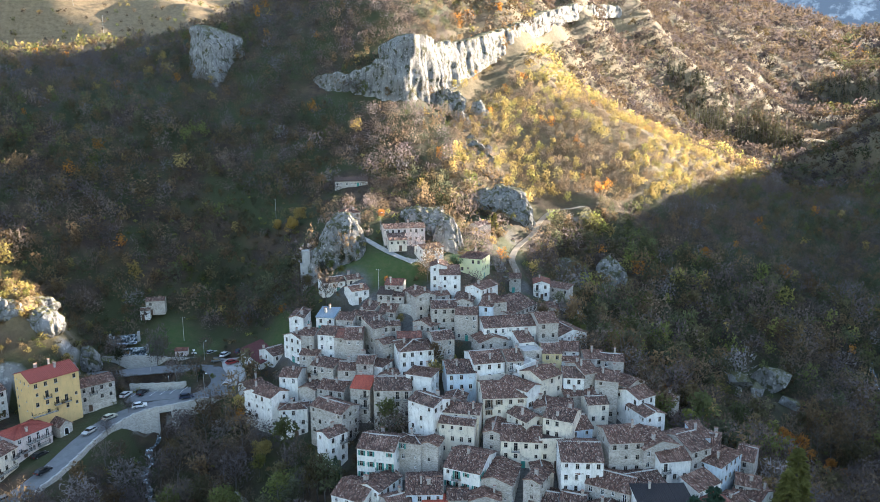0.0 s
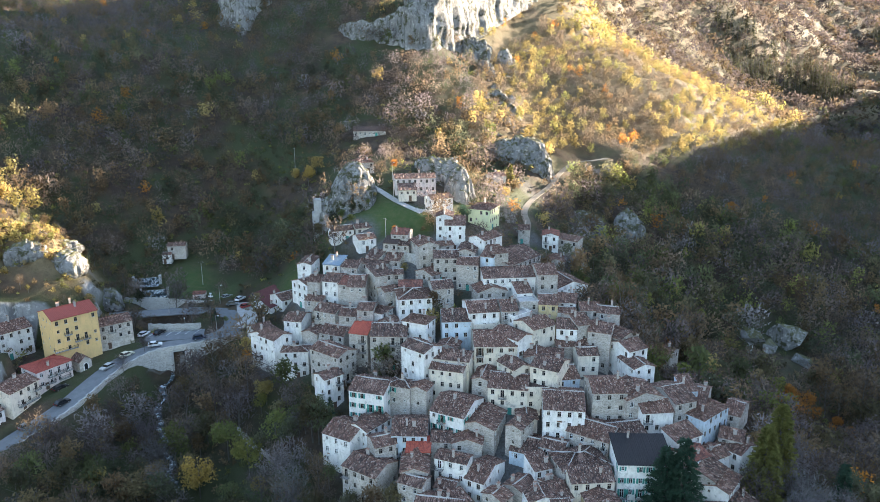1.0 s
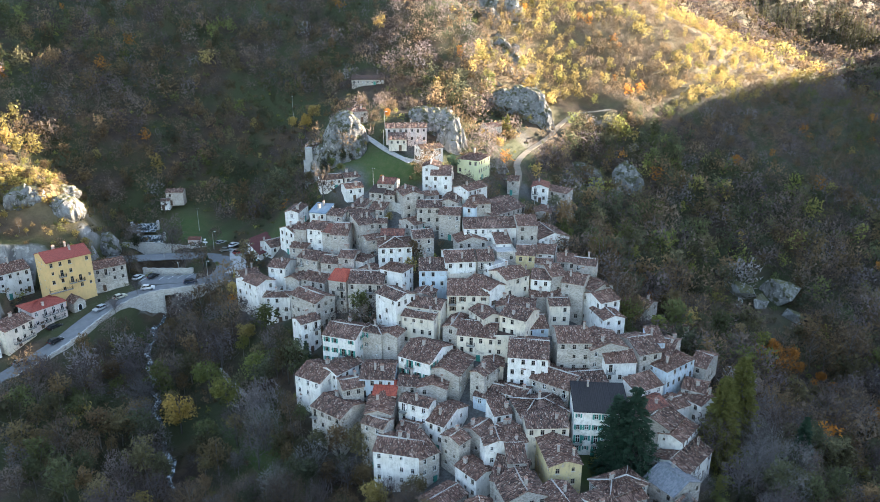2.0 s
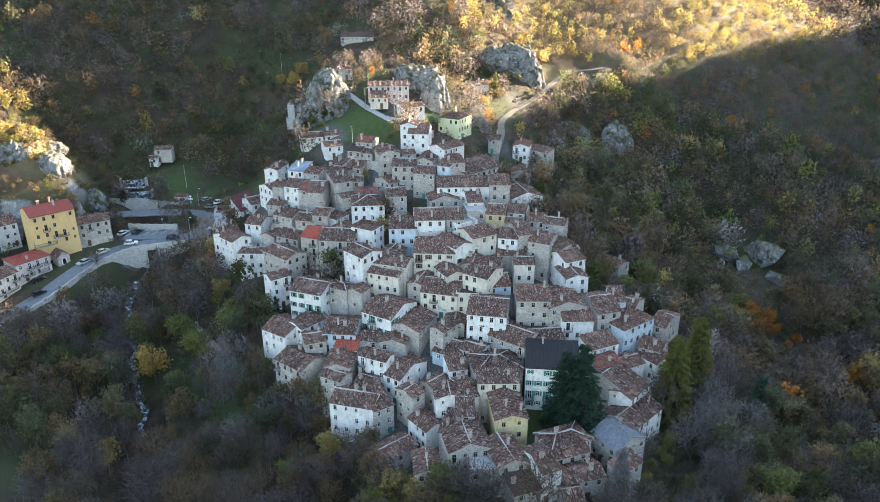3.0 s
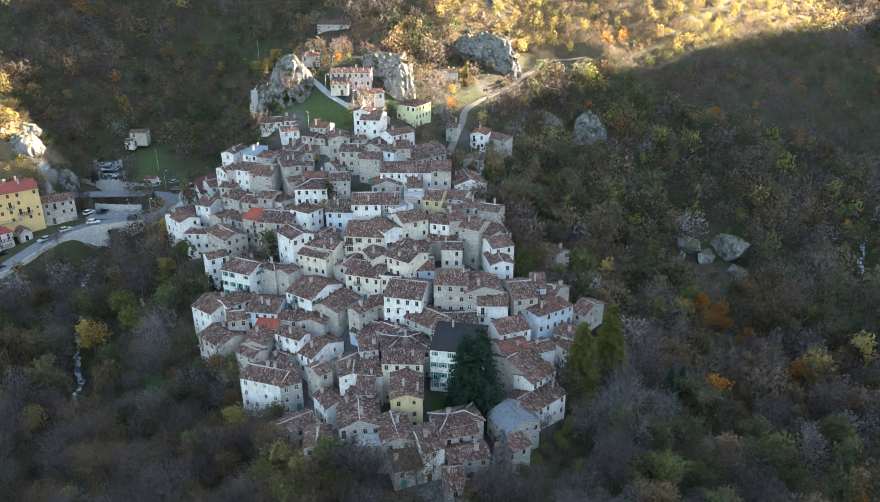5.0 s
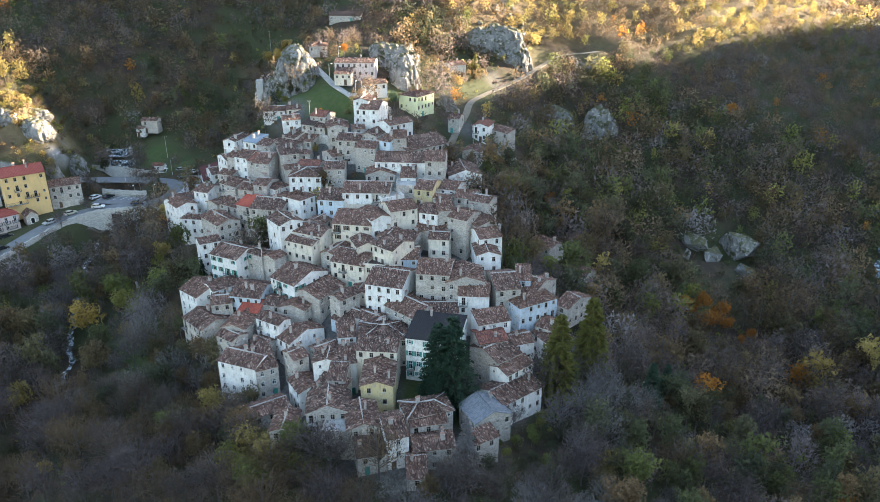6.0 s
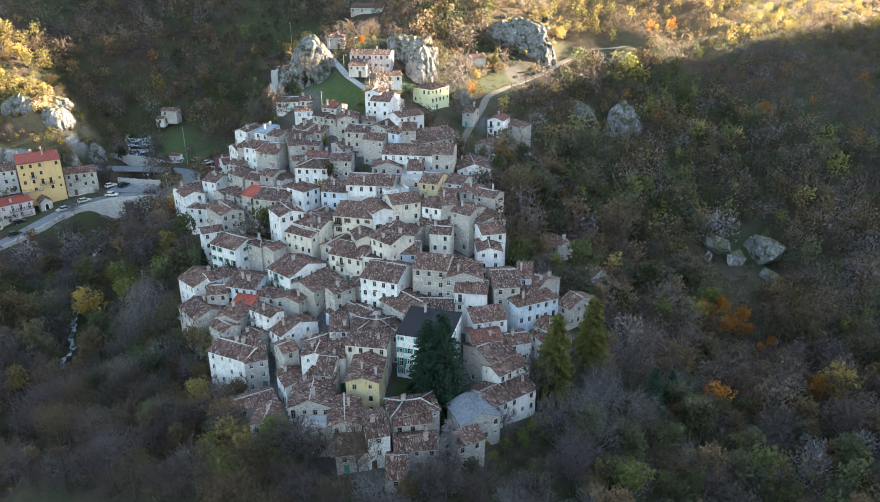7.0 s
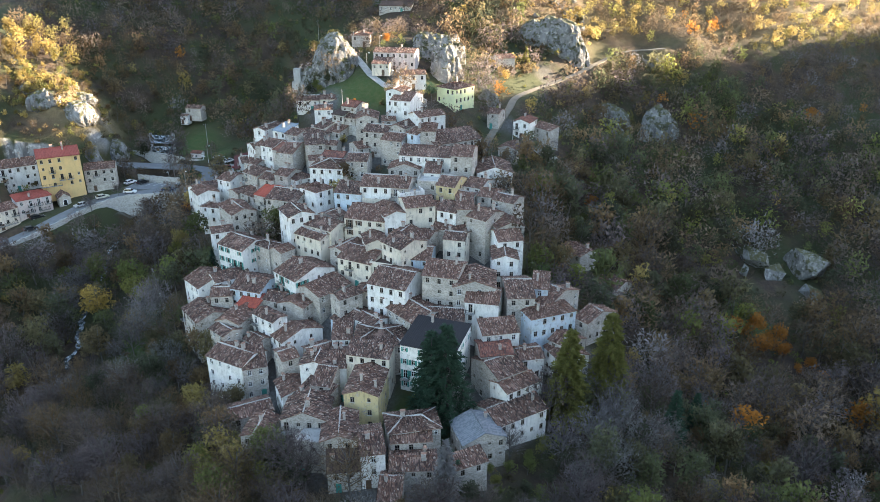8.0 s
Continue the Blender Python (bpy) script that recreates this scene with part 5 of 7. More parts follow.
wall_run("terrace_wall", [(-112, 228, 10.5), (-100, 230.5, 10), (-90, 231.5, 9), (-82, 232.6, 8.6)], 0.5, 0.5, "grey stone wall above the hairpin road")
wall_run("terrace_wall", [(-20, 219.5, 30.0), (-12, 220, 31), (-8, 217.5, 31)], 0.4, 0.4, "dry stone garden wall under the red-roofed hut")
wall_run("terrace_wall", [(-12, 243.5, 40.5), (-3, 241, 39.6), (6, 238.5, 37)], 0.5, 0.5, "broken pale stone wall at the edge of the lawn")
wall_run("terrace_wall", [(40, 245, 25), (48, 242, 22), (55, 238, 19)], 0.6, 0.4, "old stone wall beside the hill path")
wall_run("terrace_wall", [(-52, 168, -3.5), (-44, 161, -5), (-36, 154, -6.5), (-31, 147, -8.5)], 0.5, 0.4, "long stone wall beside a footpath below the houses")
buttress = Shape()
buttress.box(-1.2, -1.2, -2, 1.2, 1.2, 13.5)
buttress.box(-1.9, -1.6, -2, 0.2, 1.0, 9.0)
tagged(put("buttress", buttress.mesh("buttress", CONCRETE), None, pose(-46.3, 244.5, 30, 0, 0, 20)), "tall pale concrete buttress propping the crag", "buttress")

# ---- water ----
WATER, nt, b = material("white_water")
foam = noise_fac(nt, 0.9, 8, 0.75, 0.48, 0.62)
nt.links.new(mixed(nt, foam, (0.05, 0.065, 0.07), (0.66, 0.70, 0.73)), b.inputs["Base Color"])
b.inputs["Roughness"].default_value = 0.25
bumped(nt, b, noise_fac(nt, 3.0, 5, 0.6, 0.2, 0.8), 0.6, 0.2)


def stream_bed(line, half):
    s = Shape()
    rk = random.Random(4)
    d = np.gradient(line, axis=0)
    side = np.stack([-d[:, 1], d[:, 0]], 1)
    side /= np.linalg.norm(side, axis=1)[:, None]
    w = [half * rk.uniform(0.5, 1.4) for _ in line]
    line = line + np.stack([np.sin(np.arange(len(line)) * 0.7) * 0.7, np.cos(np.arange(len(line)) * 0.5) * 0.6, np.zeros(len(line))], 1)
    level = line[:, 2].copy()
    for i in range(len(line)):            # small falls: level pools between drops
        level[i] = line[i - i % 4, 2] if i % 4 < 3 else line[i, 2]
    cut = lambda i, f: Vector((line[i, 0] + side[i, 0] * w[i] * f, line[i, 1] + side[i, 1] * w[i] * f, level[i] + 0.25 + rk.uniform(-0.05, 0.05)))
    for i in range(len(line) - 1):
        for f in (-1, -0.5, 0, 0.5):
            s.face([cut(i, f + 0.5), cut(i, f), cut(i + 1, f), cut(i + 1, f + 0.5)])
    return s.mesh("stream", WATER)


k0 = int(np.argmin(np.hypot(STREAM[:, 0] + 82.5, STREAM[:, 1] - 197)))
tagged(put("stream", stream_bed(STREAM[k0:k0 + 75], 0.75)), "white mountain stream tumbling down over small falls", "stream", kind="structure")


brook = dense([(188, 303, 0), (186, 297, 0), (184.5, 291, 0), (182.5, 286, 0), (181, 280, 0)], 1.0)
brook[:, 2] = ground(brook[:, 0], brook[:, 1]) + 0.35
tagged(put("stream", stream_bed(brook, 0.7)), "short white cascade of a brook in the wooded valley", "stream", kind="structure")


def weir(x, y, z, turn):
    s, wq = Shape(), Shape()
    s.box(-4.5, 0, -2.5, 4.5, 0.8, 0.0)
    s.box(-5.0, -0.3, -2.5, -4.2, 1.2, 0.8)
    s.box(4.2, -0.3, -2.5, 5.0, 1.2, 0.8)
    rk = random.Random(8)
    dep = [rk.uniform(0.12, 0.5) for _ in range(29)]
    row = lambda k, j: Vector((-4.15 + k * 8.3 / 28, (0.35, 0.05, -dep[k], -dep[k] * 1.3, -1.4 - dep[k], -3.2)[j], (0.06, 0.08, -0.3, -2.1, -2.2 + 0.2 * dep[k], -2.3)[j]))
    for k in range(28):
        for j in range(5):
            wq.face([row(k, j), row(k, j + 1), row(k + 1, j + 1), row(k + 1, j)])
    ob = put("weir", s.mesh("weir", CONCRETE), None, pose(x, y, z, 0, 0, turn))
    put("water", wq.mesh("water", WATER), ob, None, "white falling water")
    tagged(ob, "stepped concrete weir with white falling water", "weir", "weirs of the stream")


weir(-110.5, 242.5, 13.5, 18)
weir(-105.5, 237.0, 10.8, 18)

# ---- cars ----
CAR_GLASS = GLASS
RUBBER = plain("tyre_rubber", (0.02, 0.02, 0.02), 0.9)
RIM = plain("alloy_rim", (0.45, 0.46, 0.47), 0.35, 0.8)
LAMP_GLASS = plain("lamp_glass", (0.75, 0.75, 0.72), 0.2)
RED_GLASS = plain("red_lamp_glass", (0.35, 0.02, 0.02), 0.25)


def car_paint(name, colour):
    m, nt, b = material(name)
    b.inputs["Base Color"].default_value = (*colour, 1)
    b.inputs["Roughness"].default_value, b.inputs["Coat Weight"].default_value, b.inputs["Metallic"].default_value = 0.35, 0.8, 0.2
    return m


def car_profile(s, pts, half, slot=0, tuck=0.0):
    for sd in (-1, 1):
        q = [Vector((x, sd * (half - tuck * max(0, z - 0.85)), z)) for x, z in pts]
        s.face(q if sd < 0 else q[::-1], slot)
    n = len(pts)
    for i in range(n):
        a, c = pts[i], pts[(i + 1) % n]
        ya, yc = half - tuck * max(0, a[1] - 0.85), half - tuck * max(0, c[1] - 0.85)
        s.face([(a[0], ya, a[1]), (c[0], yc, c[1]), (c[0], -yc, c[1]), (a[0], -ya, a[1])], slot)


body_s, glass_s, wheel_s, rim_s = Shape(), Shape(), Shape(), Shape()
car_profile(body_s, [(-2.1, 0.35), (2.1, 0.35), (2.15, 0.62), (2.02, 0.80), (1.15, 0.92), (-1.95, 0.95), (-2.14, 0.65)], 0.86)
car_profile(body_s, [(0.35, 1.44), (-1.25, 1.46), (-1.3, 1.40), (0.42, 1.38)], 0.74)
for x0, x1 in ((1.02, 0.40), (-0.28, -0.34), (-1.9, -1.28)):
    for sd in (-1, 1):
        body_s.face([(x0, sd * 0.83, 0.92), (x0 - 0.09, sd * 0.83, 0.92), (x1 - 0.09, sd * 0.735, 1.42), (x1, sd * 0.735, 1.42)])
car_profile(glass_s, [(1.0, 0.92), (0.36, 1.40), (-1.26, 1.42), (-1.86, 0.94)], 0.82, 0, 0.2)
for k in range(14):
    a0, a1 = 2 * math.pi * k / 14, 2 * math.pi * (k + 1) / 14
    for r0, r1, sh in ((0.0, 0.2, rim_s), (0.2, 0.32, wheel_s)):
        sh.face([(math.cos(a) * r, -0.1, math.sin(a) * r) for a, r in ((a0, r0), (a0, r1), (a1, r1), (a1, r0))])
        sh.face([(math.cos(a) * r, 0.1, math.sin(a) * r) for a, r in ((a0, r0), (a1, r0), (a1, r1), (a0, r1))])
    wheel_s.face([(math.cos(a0) * 0.32, -0.1, math.sin(a0) * 0.32), (math.cos(a0) * 0.32, 0.1, math.sin(a0) * 0.32), (math.cos(a1) * 0.32, 0.1, math.sin(a1) * 0.32), (math.cos(a1) * 0.32, -0.1, math.sin(a1) * 0.32)])
light_s = Shape()
light_s.box(-0.05, -0.2, -0.08, 0.05, 0.2, 0.08)
GLASS_ME, TYRE_ME, RIM_ME = glass_s.mesh("glasshouse", CAR_GLASS), wheel_s.mesh("tyre", RUBBER), rim_s.mesh("rim", RIM)
HEAD_ME, TAIL_ME = light_s.mesh("headlight", LAMP_GLASS), light_s.mesh("tail_light", RED_GLASS)
CAR_BODY = {n: body_s.mesh("car_body", car_paint("car_paint_" + n, c)) for n, c in (("white", (0.75, 0.75, 0.74)), ("black", (0.015, 0.016, 0.018)), ("grey", (0.16, 0.17, 0.18)), ("silver", (0.42, 0.43, 0.44)), ("navy", (0.02, 0.03, 0.06)), ("cream", (0.62, 0.60, 0.48)), ("red", (0.3, 0.03, 0.025)))}


def car(x, y, z, turn, colour, words, tall=1.0):
    root = put("car", None, None, pose(x, y, z, 0, 0, turn) @ Matrix.Diagonal((1, 1, tall, 1)))
    body = put("body", CAR_BODY[colour], root)
    put("window_glass", GLASS_ME, root)
    for wx in (-1.3, 1.32):
        for wy in (-0.8, 0.8):
            t = put("tyre", TYRE_ME, root, pose(wx, wy, 0.32))
            put("rim", RIM_ME, t)
    for wy in (-0.6, 0.6):
        put("headlight", HEAD_ME, root, pose(2.1, wy, 0.68))
        put("tail_light", TAIL_ME, root, pose(-2.11, wy, 0.75))
    tagged(root, words, "car", "cars along the road")


car(-88.8, 200.6, 5.35, 24, "white", "white compact car driving on the road", 1.1)
car(-96.2, 208.6, 5.47, 78, "white", "white hatchback parked in the parking strip")
car(-91.6, 209.9, 5.65, 78, "black", "black hatchback parked in the parking strip")
car(-76.6, 205.6, 6.06, 24, "navy", "dark blue estate car on the road", 1.05)
car(-97.2, 186.9, 3.87, 250, "silver", "silver estate car driving along the parapet")
car(-94.6, 193.9, 4.85, 62, "cream", "pale cream car beside the parapet")
car(-101.6, 170.4, 0.8, 66, "black", "black car parked beside the road")
car(-106.4, 161.6, -1.7, 62, "grey", "dark grey car on the lower road")
car(-105.8, 176.8, 1.9, 65, "black", "black car parked under the balcony")
car(-75, 231.8, 7.9, 10, "grey", "grey car parked at the edge of the hairpin")
car(-78.5, 236.2, 9.0, 60, "silver", "silver car parked under the trees")
car(-73.5, 235.5, 8.6, 70, "white", "white car parked at the village square")
car(-69.5, 230.0, 7.9, 40, "red", "red car parked at the village square")
car(-69.0, 238.0, 8.95, 65, "navy", "dark car parked at the village square")

# ---- road furniture ----
mark = Shape()
for k in range(6):
    mark.box(-0.06, -2.4, 0, 0.06, 2.4, 0.012, 0, pose(-94.0 + k * 2.9, 209.2 + k * 0.55, 5.56 + k * 0.135, 0, 0, -12))
tagged(put("parking_lines", mark.mesh("parking_lines", WHITE)), "faded white parking bay lines", "road marking", kind="structure")


def pole(name, x, y, z, h, label, arm=0.0, turn=0, mat=None):
    s = Shape()
    for k in range(6):
        a0, a1 = math.pi * k / 3, math.pi * (k + 1) / 3
        s.face([(math.cos(a0) * 0.11, math.sin(a0) * 0.11, -0.5), (math.cos(a1) * 0.11, math.sin(a1) * 0.11, -0.5), (math.cos(a1) * 0.06, math.sin(a1) * 0.06, h), (math.cos(a0) * 0.06, math.sin(a0) * 0.06, h)])
    root = put(name, s.mesh(name, mat or CONCRETE), None, pose(x, y, z, 0, 0, turn))
    if arm:
        q = Shape()
        q.box(0, -0.05, h - 0.15, arm, 0.05, h - 0.05)
        put("arm", q.mesh("arm", IRON), root)
        l = Shape()
        l.box(arm - 0.5, -0.14, h - 0.1, arm + 0.1, 0.14, h + 0.06)
        put("lamp_head", l.mesh("lamp_head", WHITE), root)
    else:
        q = Shape()
        q.box(-0.8, -0.05, h - 0.5, 0.8, 0.05, h - 0.4)
        put("crossbar", q.mesh("crossbar", IRON), root)
        for u in (-0.7, 0.0, 0.7):
            i = Shape()
            i.box(u - 0.05, -0.05, h - 0.4, u + 0.05, 0.05, h - 0.25)
            put("insulator", i.mesh("insulator", WHITE), root)
    return tagged(root, label, "lamp post" if arm else "utility pole", "poles of the village")


for px_, py_, h, arm in ((-19.5, 246.5, 7.5, 1.2), (-8, 242, 5.5, 1.0), (-33, 263, 8, 0), (-22, 262, 6.5, 1.0), (-79, 230.8, 6, 1.1), (-94, 223, 6, 1.1), (-72.5, 209.9, 6, 1.1), (-62, 222, 8, 0), (-45, 224, 8, 0), (-91, 246, 9, 0), (-20, 229, 8, 0), (34, 244, 7, 0), (-86, 217, 6, 1.0), (-62, 196, 7, 0), (57, 186, 6, 0), (-68, 297, 9, 0), (-250, 560, 15, 0), (-285, 590, 15, 0)):
    pole("lamp_post" if arm else "utility_pole", px_, py_, ground_at(px_, py_), h, "tall pale street lamp post with an arm" if arm else "old concrete utility pole with a crossbar", arm, random.Random(px_).uniform(0, 360))

sign = Shape()
sign.box(-0.06, -0.06, 0, 0.06, 0.06, 3.0)
sign.box(-0.9, -0.08, 2.0, 0.9, -0.06, 2.5)
sign.box(-0.4, -0.1, 3.0, 0.4, 0.1, 3.5)
tagged(put("wayside_cross", sign.mesh("wayside_cross", WHITE), None, pose(-83.3, 233.4, 8.2)), "white wayside cross on a post beside the hairpin", "cross")
house(-58.4, 226.6, 12.6, 17.5, 8.5, -54, "s", "w", "maroon", base=7.0, rows=1, label="long white building with a low maroon sheet roof", name="house", chimneys=1)
house(-88.5, 236.5, 10.6, 4.2, 3.0, 10, "g", "k", "red", base=8.2, rows=1, label="little dark red wooden stall with a pitched roof", name="stall", chimneys=0)


# a yellow lattice cone standing in for a tree on the square
cone = Shape()
for k in range(10):
    for sg in (-1, 1):
        for j in range(6):
            a0, a1 = 2 * math.pi * (k + sg * j * 0.5) / 10, 2 * math.pi * (k + sg * (j + 1) * 0.5) / 10
            r0, r1, z0, z1 = 1.15 * (1 - j / 6.3), 1.15 * (1 - (j + 1) / 6.3), 0.75 * j, 0.75 * (j + 1)
            cone.face([(math.cos(a0) * r0, math.sin(a0) * r0, z0), (math.cos(a0 + 0.08) * r0, math.sin(a0 + 0.08) * r0, z0), (math.cos(a1 + 0.08) * r1, math.sin(a1 + 0.08) * r1, z1), (math.cos(a1) * r1, math.sin(a1) * r1, z1)])
tagged(put("lattice_cone", cone.mesh("lattice_cone", plain("yellow_paint", (0.55, 0.38, 0.05), 0.5)), None, pose(-62.6, 208.2, 7.0)), "tall yellow lattice cone decorating the village square", "decoration")


# ---- trees ----
def tone_material(name, stops):
    m, nt, b = material(name)
    leaf = ramp(nt, attribute(nt, "tone").outputs["Fac"], stops)
    isl = random_of(nt, "island")
    shade = nt.nodes.new("ShaderNodeMapRange")
    shade.inputs["To Min"].default_value, shade.inputs["To Max"].default_value = 0.78, 1.22
    nt.links.new(isl, shade.inputs["Value"])
    hsv = nt.nodes.new("ShaderNodeHueSaturation")
    vary = nt.nodes.new("ShaderNodeMath")
    vary.operation = "MULTIPLY"
    nt.links.new(shade.outputs["Result"], vary.inputs[0])
    nt.links.new(attribute(nt, "bright").outputs["Fac"], vary.inputs[1])
    nt.links.new(vary.outputs[0], hsv.inputs["Value"])
    nt.links.new(leaf, hsv.inputs["Color"])
    col = mixed(nt, attribute(nt, "wood").outputs["Fac"], hsv.outputs["Color"], (0.17, 0.155, 0.145))
    nt.links.new(col, b.inputs["Base Color"])
    b.inputs["Roughness"].default_value, b.inputs["Specular IOR Level"].default_value = 0.8, 0.15
    tr = nt.nodes.new("ShaderNodeBsdfTranslucent")
    nt.links.new(col, tr.inputs["Color"])
    mx_ = nt.nodes.new("ShaderNodeMixShader")
    mx_.inputs["Fac"].default_value = 0.6
    nt.links.new(b.outputs["BSDF"], mx_.inputs[1])
    nt.links.new(tr.outputs["BSDF"], mx_.inputs[2])
    nt.links.new(mx_.outputs["Shader"], nt.nodes["Material Output"].inputs["Surface"])
    return m


LEAF = tone_material("autumn_foliage", [(0.0, (0.235, 0.225, 0.22)), (0.08, (0.128, 0.105, 0.108)), (0.28, (0.145, 0.112, 0.086)), (0.42, (0.17, 0.115, 0.064)), (0.52, (0.118, 0.103, 0.056)), (0.60, (0.073, 0.081, 0.052)), (0.68, (0.165, 0.18, 0.052)), (0.76, (0.30, 0.23, 0.09)), (0.86, (0.44, 0.30, 0.09)), (0.94, (0.36, 0.145, 0.03)), (1.0, (0.048, 0.09, 0.058))])


def tube(a, b, ra, rb, sides=4):
    a, b = np.array(a, float), np.array(b, float)
    u = (b - a) / max(np.linalg.norm(b - a), 1e-6)
    s = np.cross(u, (0.31, 0.77, 0.55))
    s /= np.linalg.norm(s)
    t = np.cross(u, s)
    ang = np.arange(sides) * 2 * math.pi / sides
    ring = np.cos(ang)[:, None] * s + np.sin(ang)[:, None] * t
    v = np.vstack([a + ring * ra, b + ring * rb])
    f = []
    for k in range(sides):
        j = (k + 1) % sides
        f += [(k, j, sides + j), (k, sides + j, sides + k)]
    return v, np.array(f)


def gather(parts):
    vs, fs, o = [], [], 0
    for v, f in parts:
        vs.append(v)
        fs.append(f + o)
        o += len(v)
    return np.vstack(vs), np.vstack(fs)


def leaf_cloud(rg, n, centres, size, squash=1.0):
    """n small triangles round the centres (rows of x, y, z, radius)."""
    c = centres[rg.integers(0, len(centres), n)]
    way = rg.normal(size=(n, 3))
    way /= np.linalg.norm(way, axis=1)[:, None]
    p = c[:, :3] + way * c[:, 3:4] * rg.uniform(0.45, 1.0, (n, 1)) * (1, 1, squash)
    a, b = rg.normal(size=(n, 3)), rg.normal(size=(n, 3))
    a /= np.linalg.norm(a, axis=1)[:, None]
    b -= a * (a * b).sum(1)[:, None]
    b /= np.linalg.norm(b, axis=1)[:, None]
    s = size * rg.uniform(0.6, 1.3, (n, 1))
    v = np.stack([p - a * s * 0.42 - b * s * 0.5, p + a * s * 0.42 - b * s * 0.42, p + b * s * 0.95], 1).reshape(-1, 3)
    return v, np.arange(n * 3).reshape(-1, 3)


def twig_cloud(rg, n, height, radius, base, thick):
    """n thin slivers spreading up and out from the crown's middle."""
    th = rg.uniform(0, 2 * math.pi, n)
    r = radius * np.sqrt(rg.uniform(0.02, 1, n))
    z = base + (height - base) * rg.uniform(0.05, 1, n) * (1 - 0.35 * (r / radius) ** 2)
    p = np.stack([np.cos(th) * r, np.sin(th) * r, z], 1)
    up = np.stack([np.cos(th) * r * 0.5, np.sin(th) * r * 0.5, np.full(n, 0.16 * height)], 1) + rg.normal(size=(n, 3)) * 1.1
    up /= np.linalg.norm(up, axis=1)[:, None]
    side = np.cross(up, rg.normal(size=(n, 3)))
    side /= np.linalg.norm(side, axis=1)[:, None]
    ln = rg.uniform(0.06, 0.13, (n, 1)) * height
    w = thick * rg.uniform(0.6, 1.3, (n, 1))
    v = np.stack([p - side * w, p + side * w, p + up * ln], 1).reshape(-1, 3)
    return v, np.arange(n * 3).reshape(-1, 3)


def limbs(rg, height, radius, base, n, r0):
    parts = [tube((0, 0, -0.8), (rg.normal() * 0.2, rg.normal() * 0.2, base), r0, r0 * 0.75, 5), tube((0, 0, base), (rg.normal() * 0.5, rg.normal() * 0.5, height * 0.86), r0 * 0.72, 0.04, 4)]
    for k in range(n):
        th = 2.4 * k + rg.uniform(-0.4, 0.4)
        z0 = base + (height - base) * (0.05 + 0.6 * k / n)
        rr = radius * rg.uniform(0.55, 0.95) * (1 - 0.5 * k / n)
        parts.append(tube((0, 0, z0), (math.cos(th) * rr, math.sin(th) * rr, z0 + rr * rg.uniform(0.7, 1.3)), r0 * 0.4, 0.03, 3))
    return gather(parts)


def broadleaf(seed, leaves, height=8.0, radius=3.2, size=0.55, n=9):
    rg = np.random.default_rng(seed)
    wood = limbs(rg, height, radius, height * 0.28, 6, 0.16)
    cs = np.zeros((n, 4))
    for k in range(n):
        th = rg.uniform(0, 6.28)
        r = radius * rg.uniform(0.1, 0.62)
        cs[k] = (math.cos(th) * r, math.sin(th) * r, height * rg.uniform(0.42, 0.82), radius * rg.uniform(0.32, 0.52))
    cs[0] = (0, 0, height * 0.8, radius * 0.4)
    return wood, leaf_cloud(rg, leaves, cs, size)


def bare(seed, twigs, height=9.0, radius=3.3, thick=0.05, forks=0):
    """A leafless tree: limbs that fork, and a haze of thin twigs round them; forks: boughs on each limb."""
    rg = np.random.default_rng(seed)
    wood = limbs(rg, height, radius, height * 0.25, 10, 0.17)
    clouds = [twig_cloud(rg, twigs, height, radius, height * 0.22, thick)]
    if forks:
        base, tips = height * 0.25, []
        for k in range(11):
            th = 2.4 * k + rg.uniform(-0.4, 0.4)
            a = np.array((0, 0, base + (height - base) * 0.55 * k / 11))
            r = radius * rg.uniform(0.7, 1.0) * (1 - 0.45 * k / 11)
            b = a + (math.cos(th) * r, math.sin(th) * r, r * rg.uniform(0.8, 1.5))
            tips.append(tube(a, b, 0.075, 0.02, 3))
            for j in range(forks):
                p = a + (b - a) * rg.uniform(0.35, 1.0)
                d = (b - a) / np.linalg.norm(b - a) + rg.normal(size=3) * 0.55 + (0, 0, 0.25)
                q = p + d / np.linalg.norm(d) * rg.uniform(0.9, 2.0)
                tips.append(tube(p, q, 0.035, 0.012, 3))
        clouds.append(gather(tips))
    th = np.linspace(0, 15, 11)
    cs = np.stack([np.cos(th) * radius * 0.5, np.sin(th) * radius * 0.5, height * (0.42 + 0.045 * np.arange(11)), np.full(11, radius * 0.42)], 1)
    return wood, gather(clouds + ([leaf_cloud(rg, 260, cs, 0.24)] if forks else [leaf_cloud(rg, int(twigs * 0.8), cs, thick * 5.2)]))


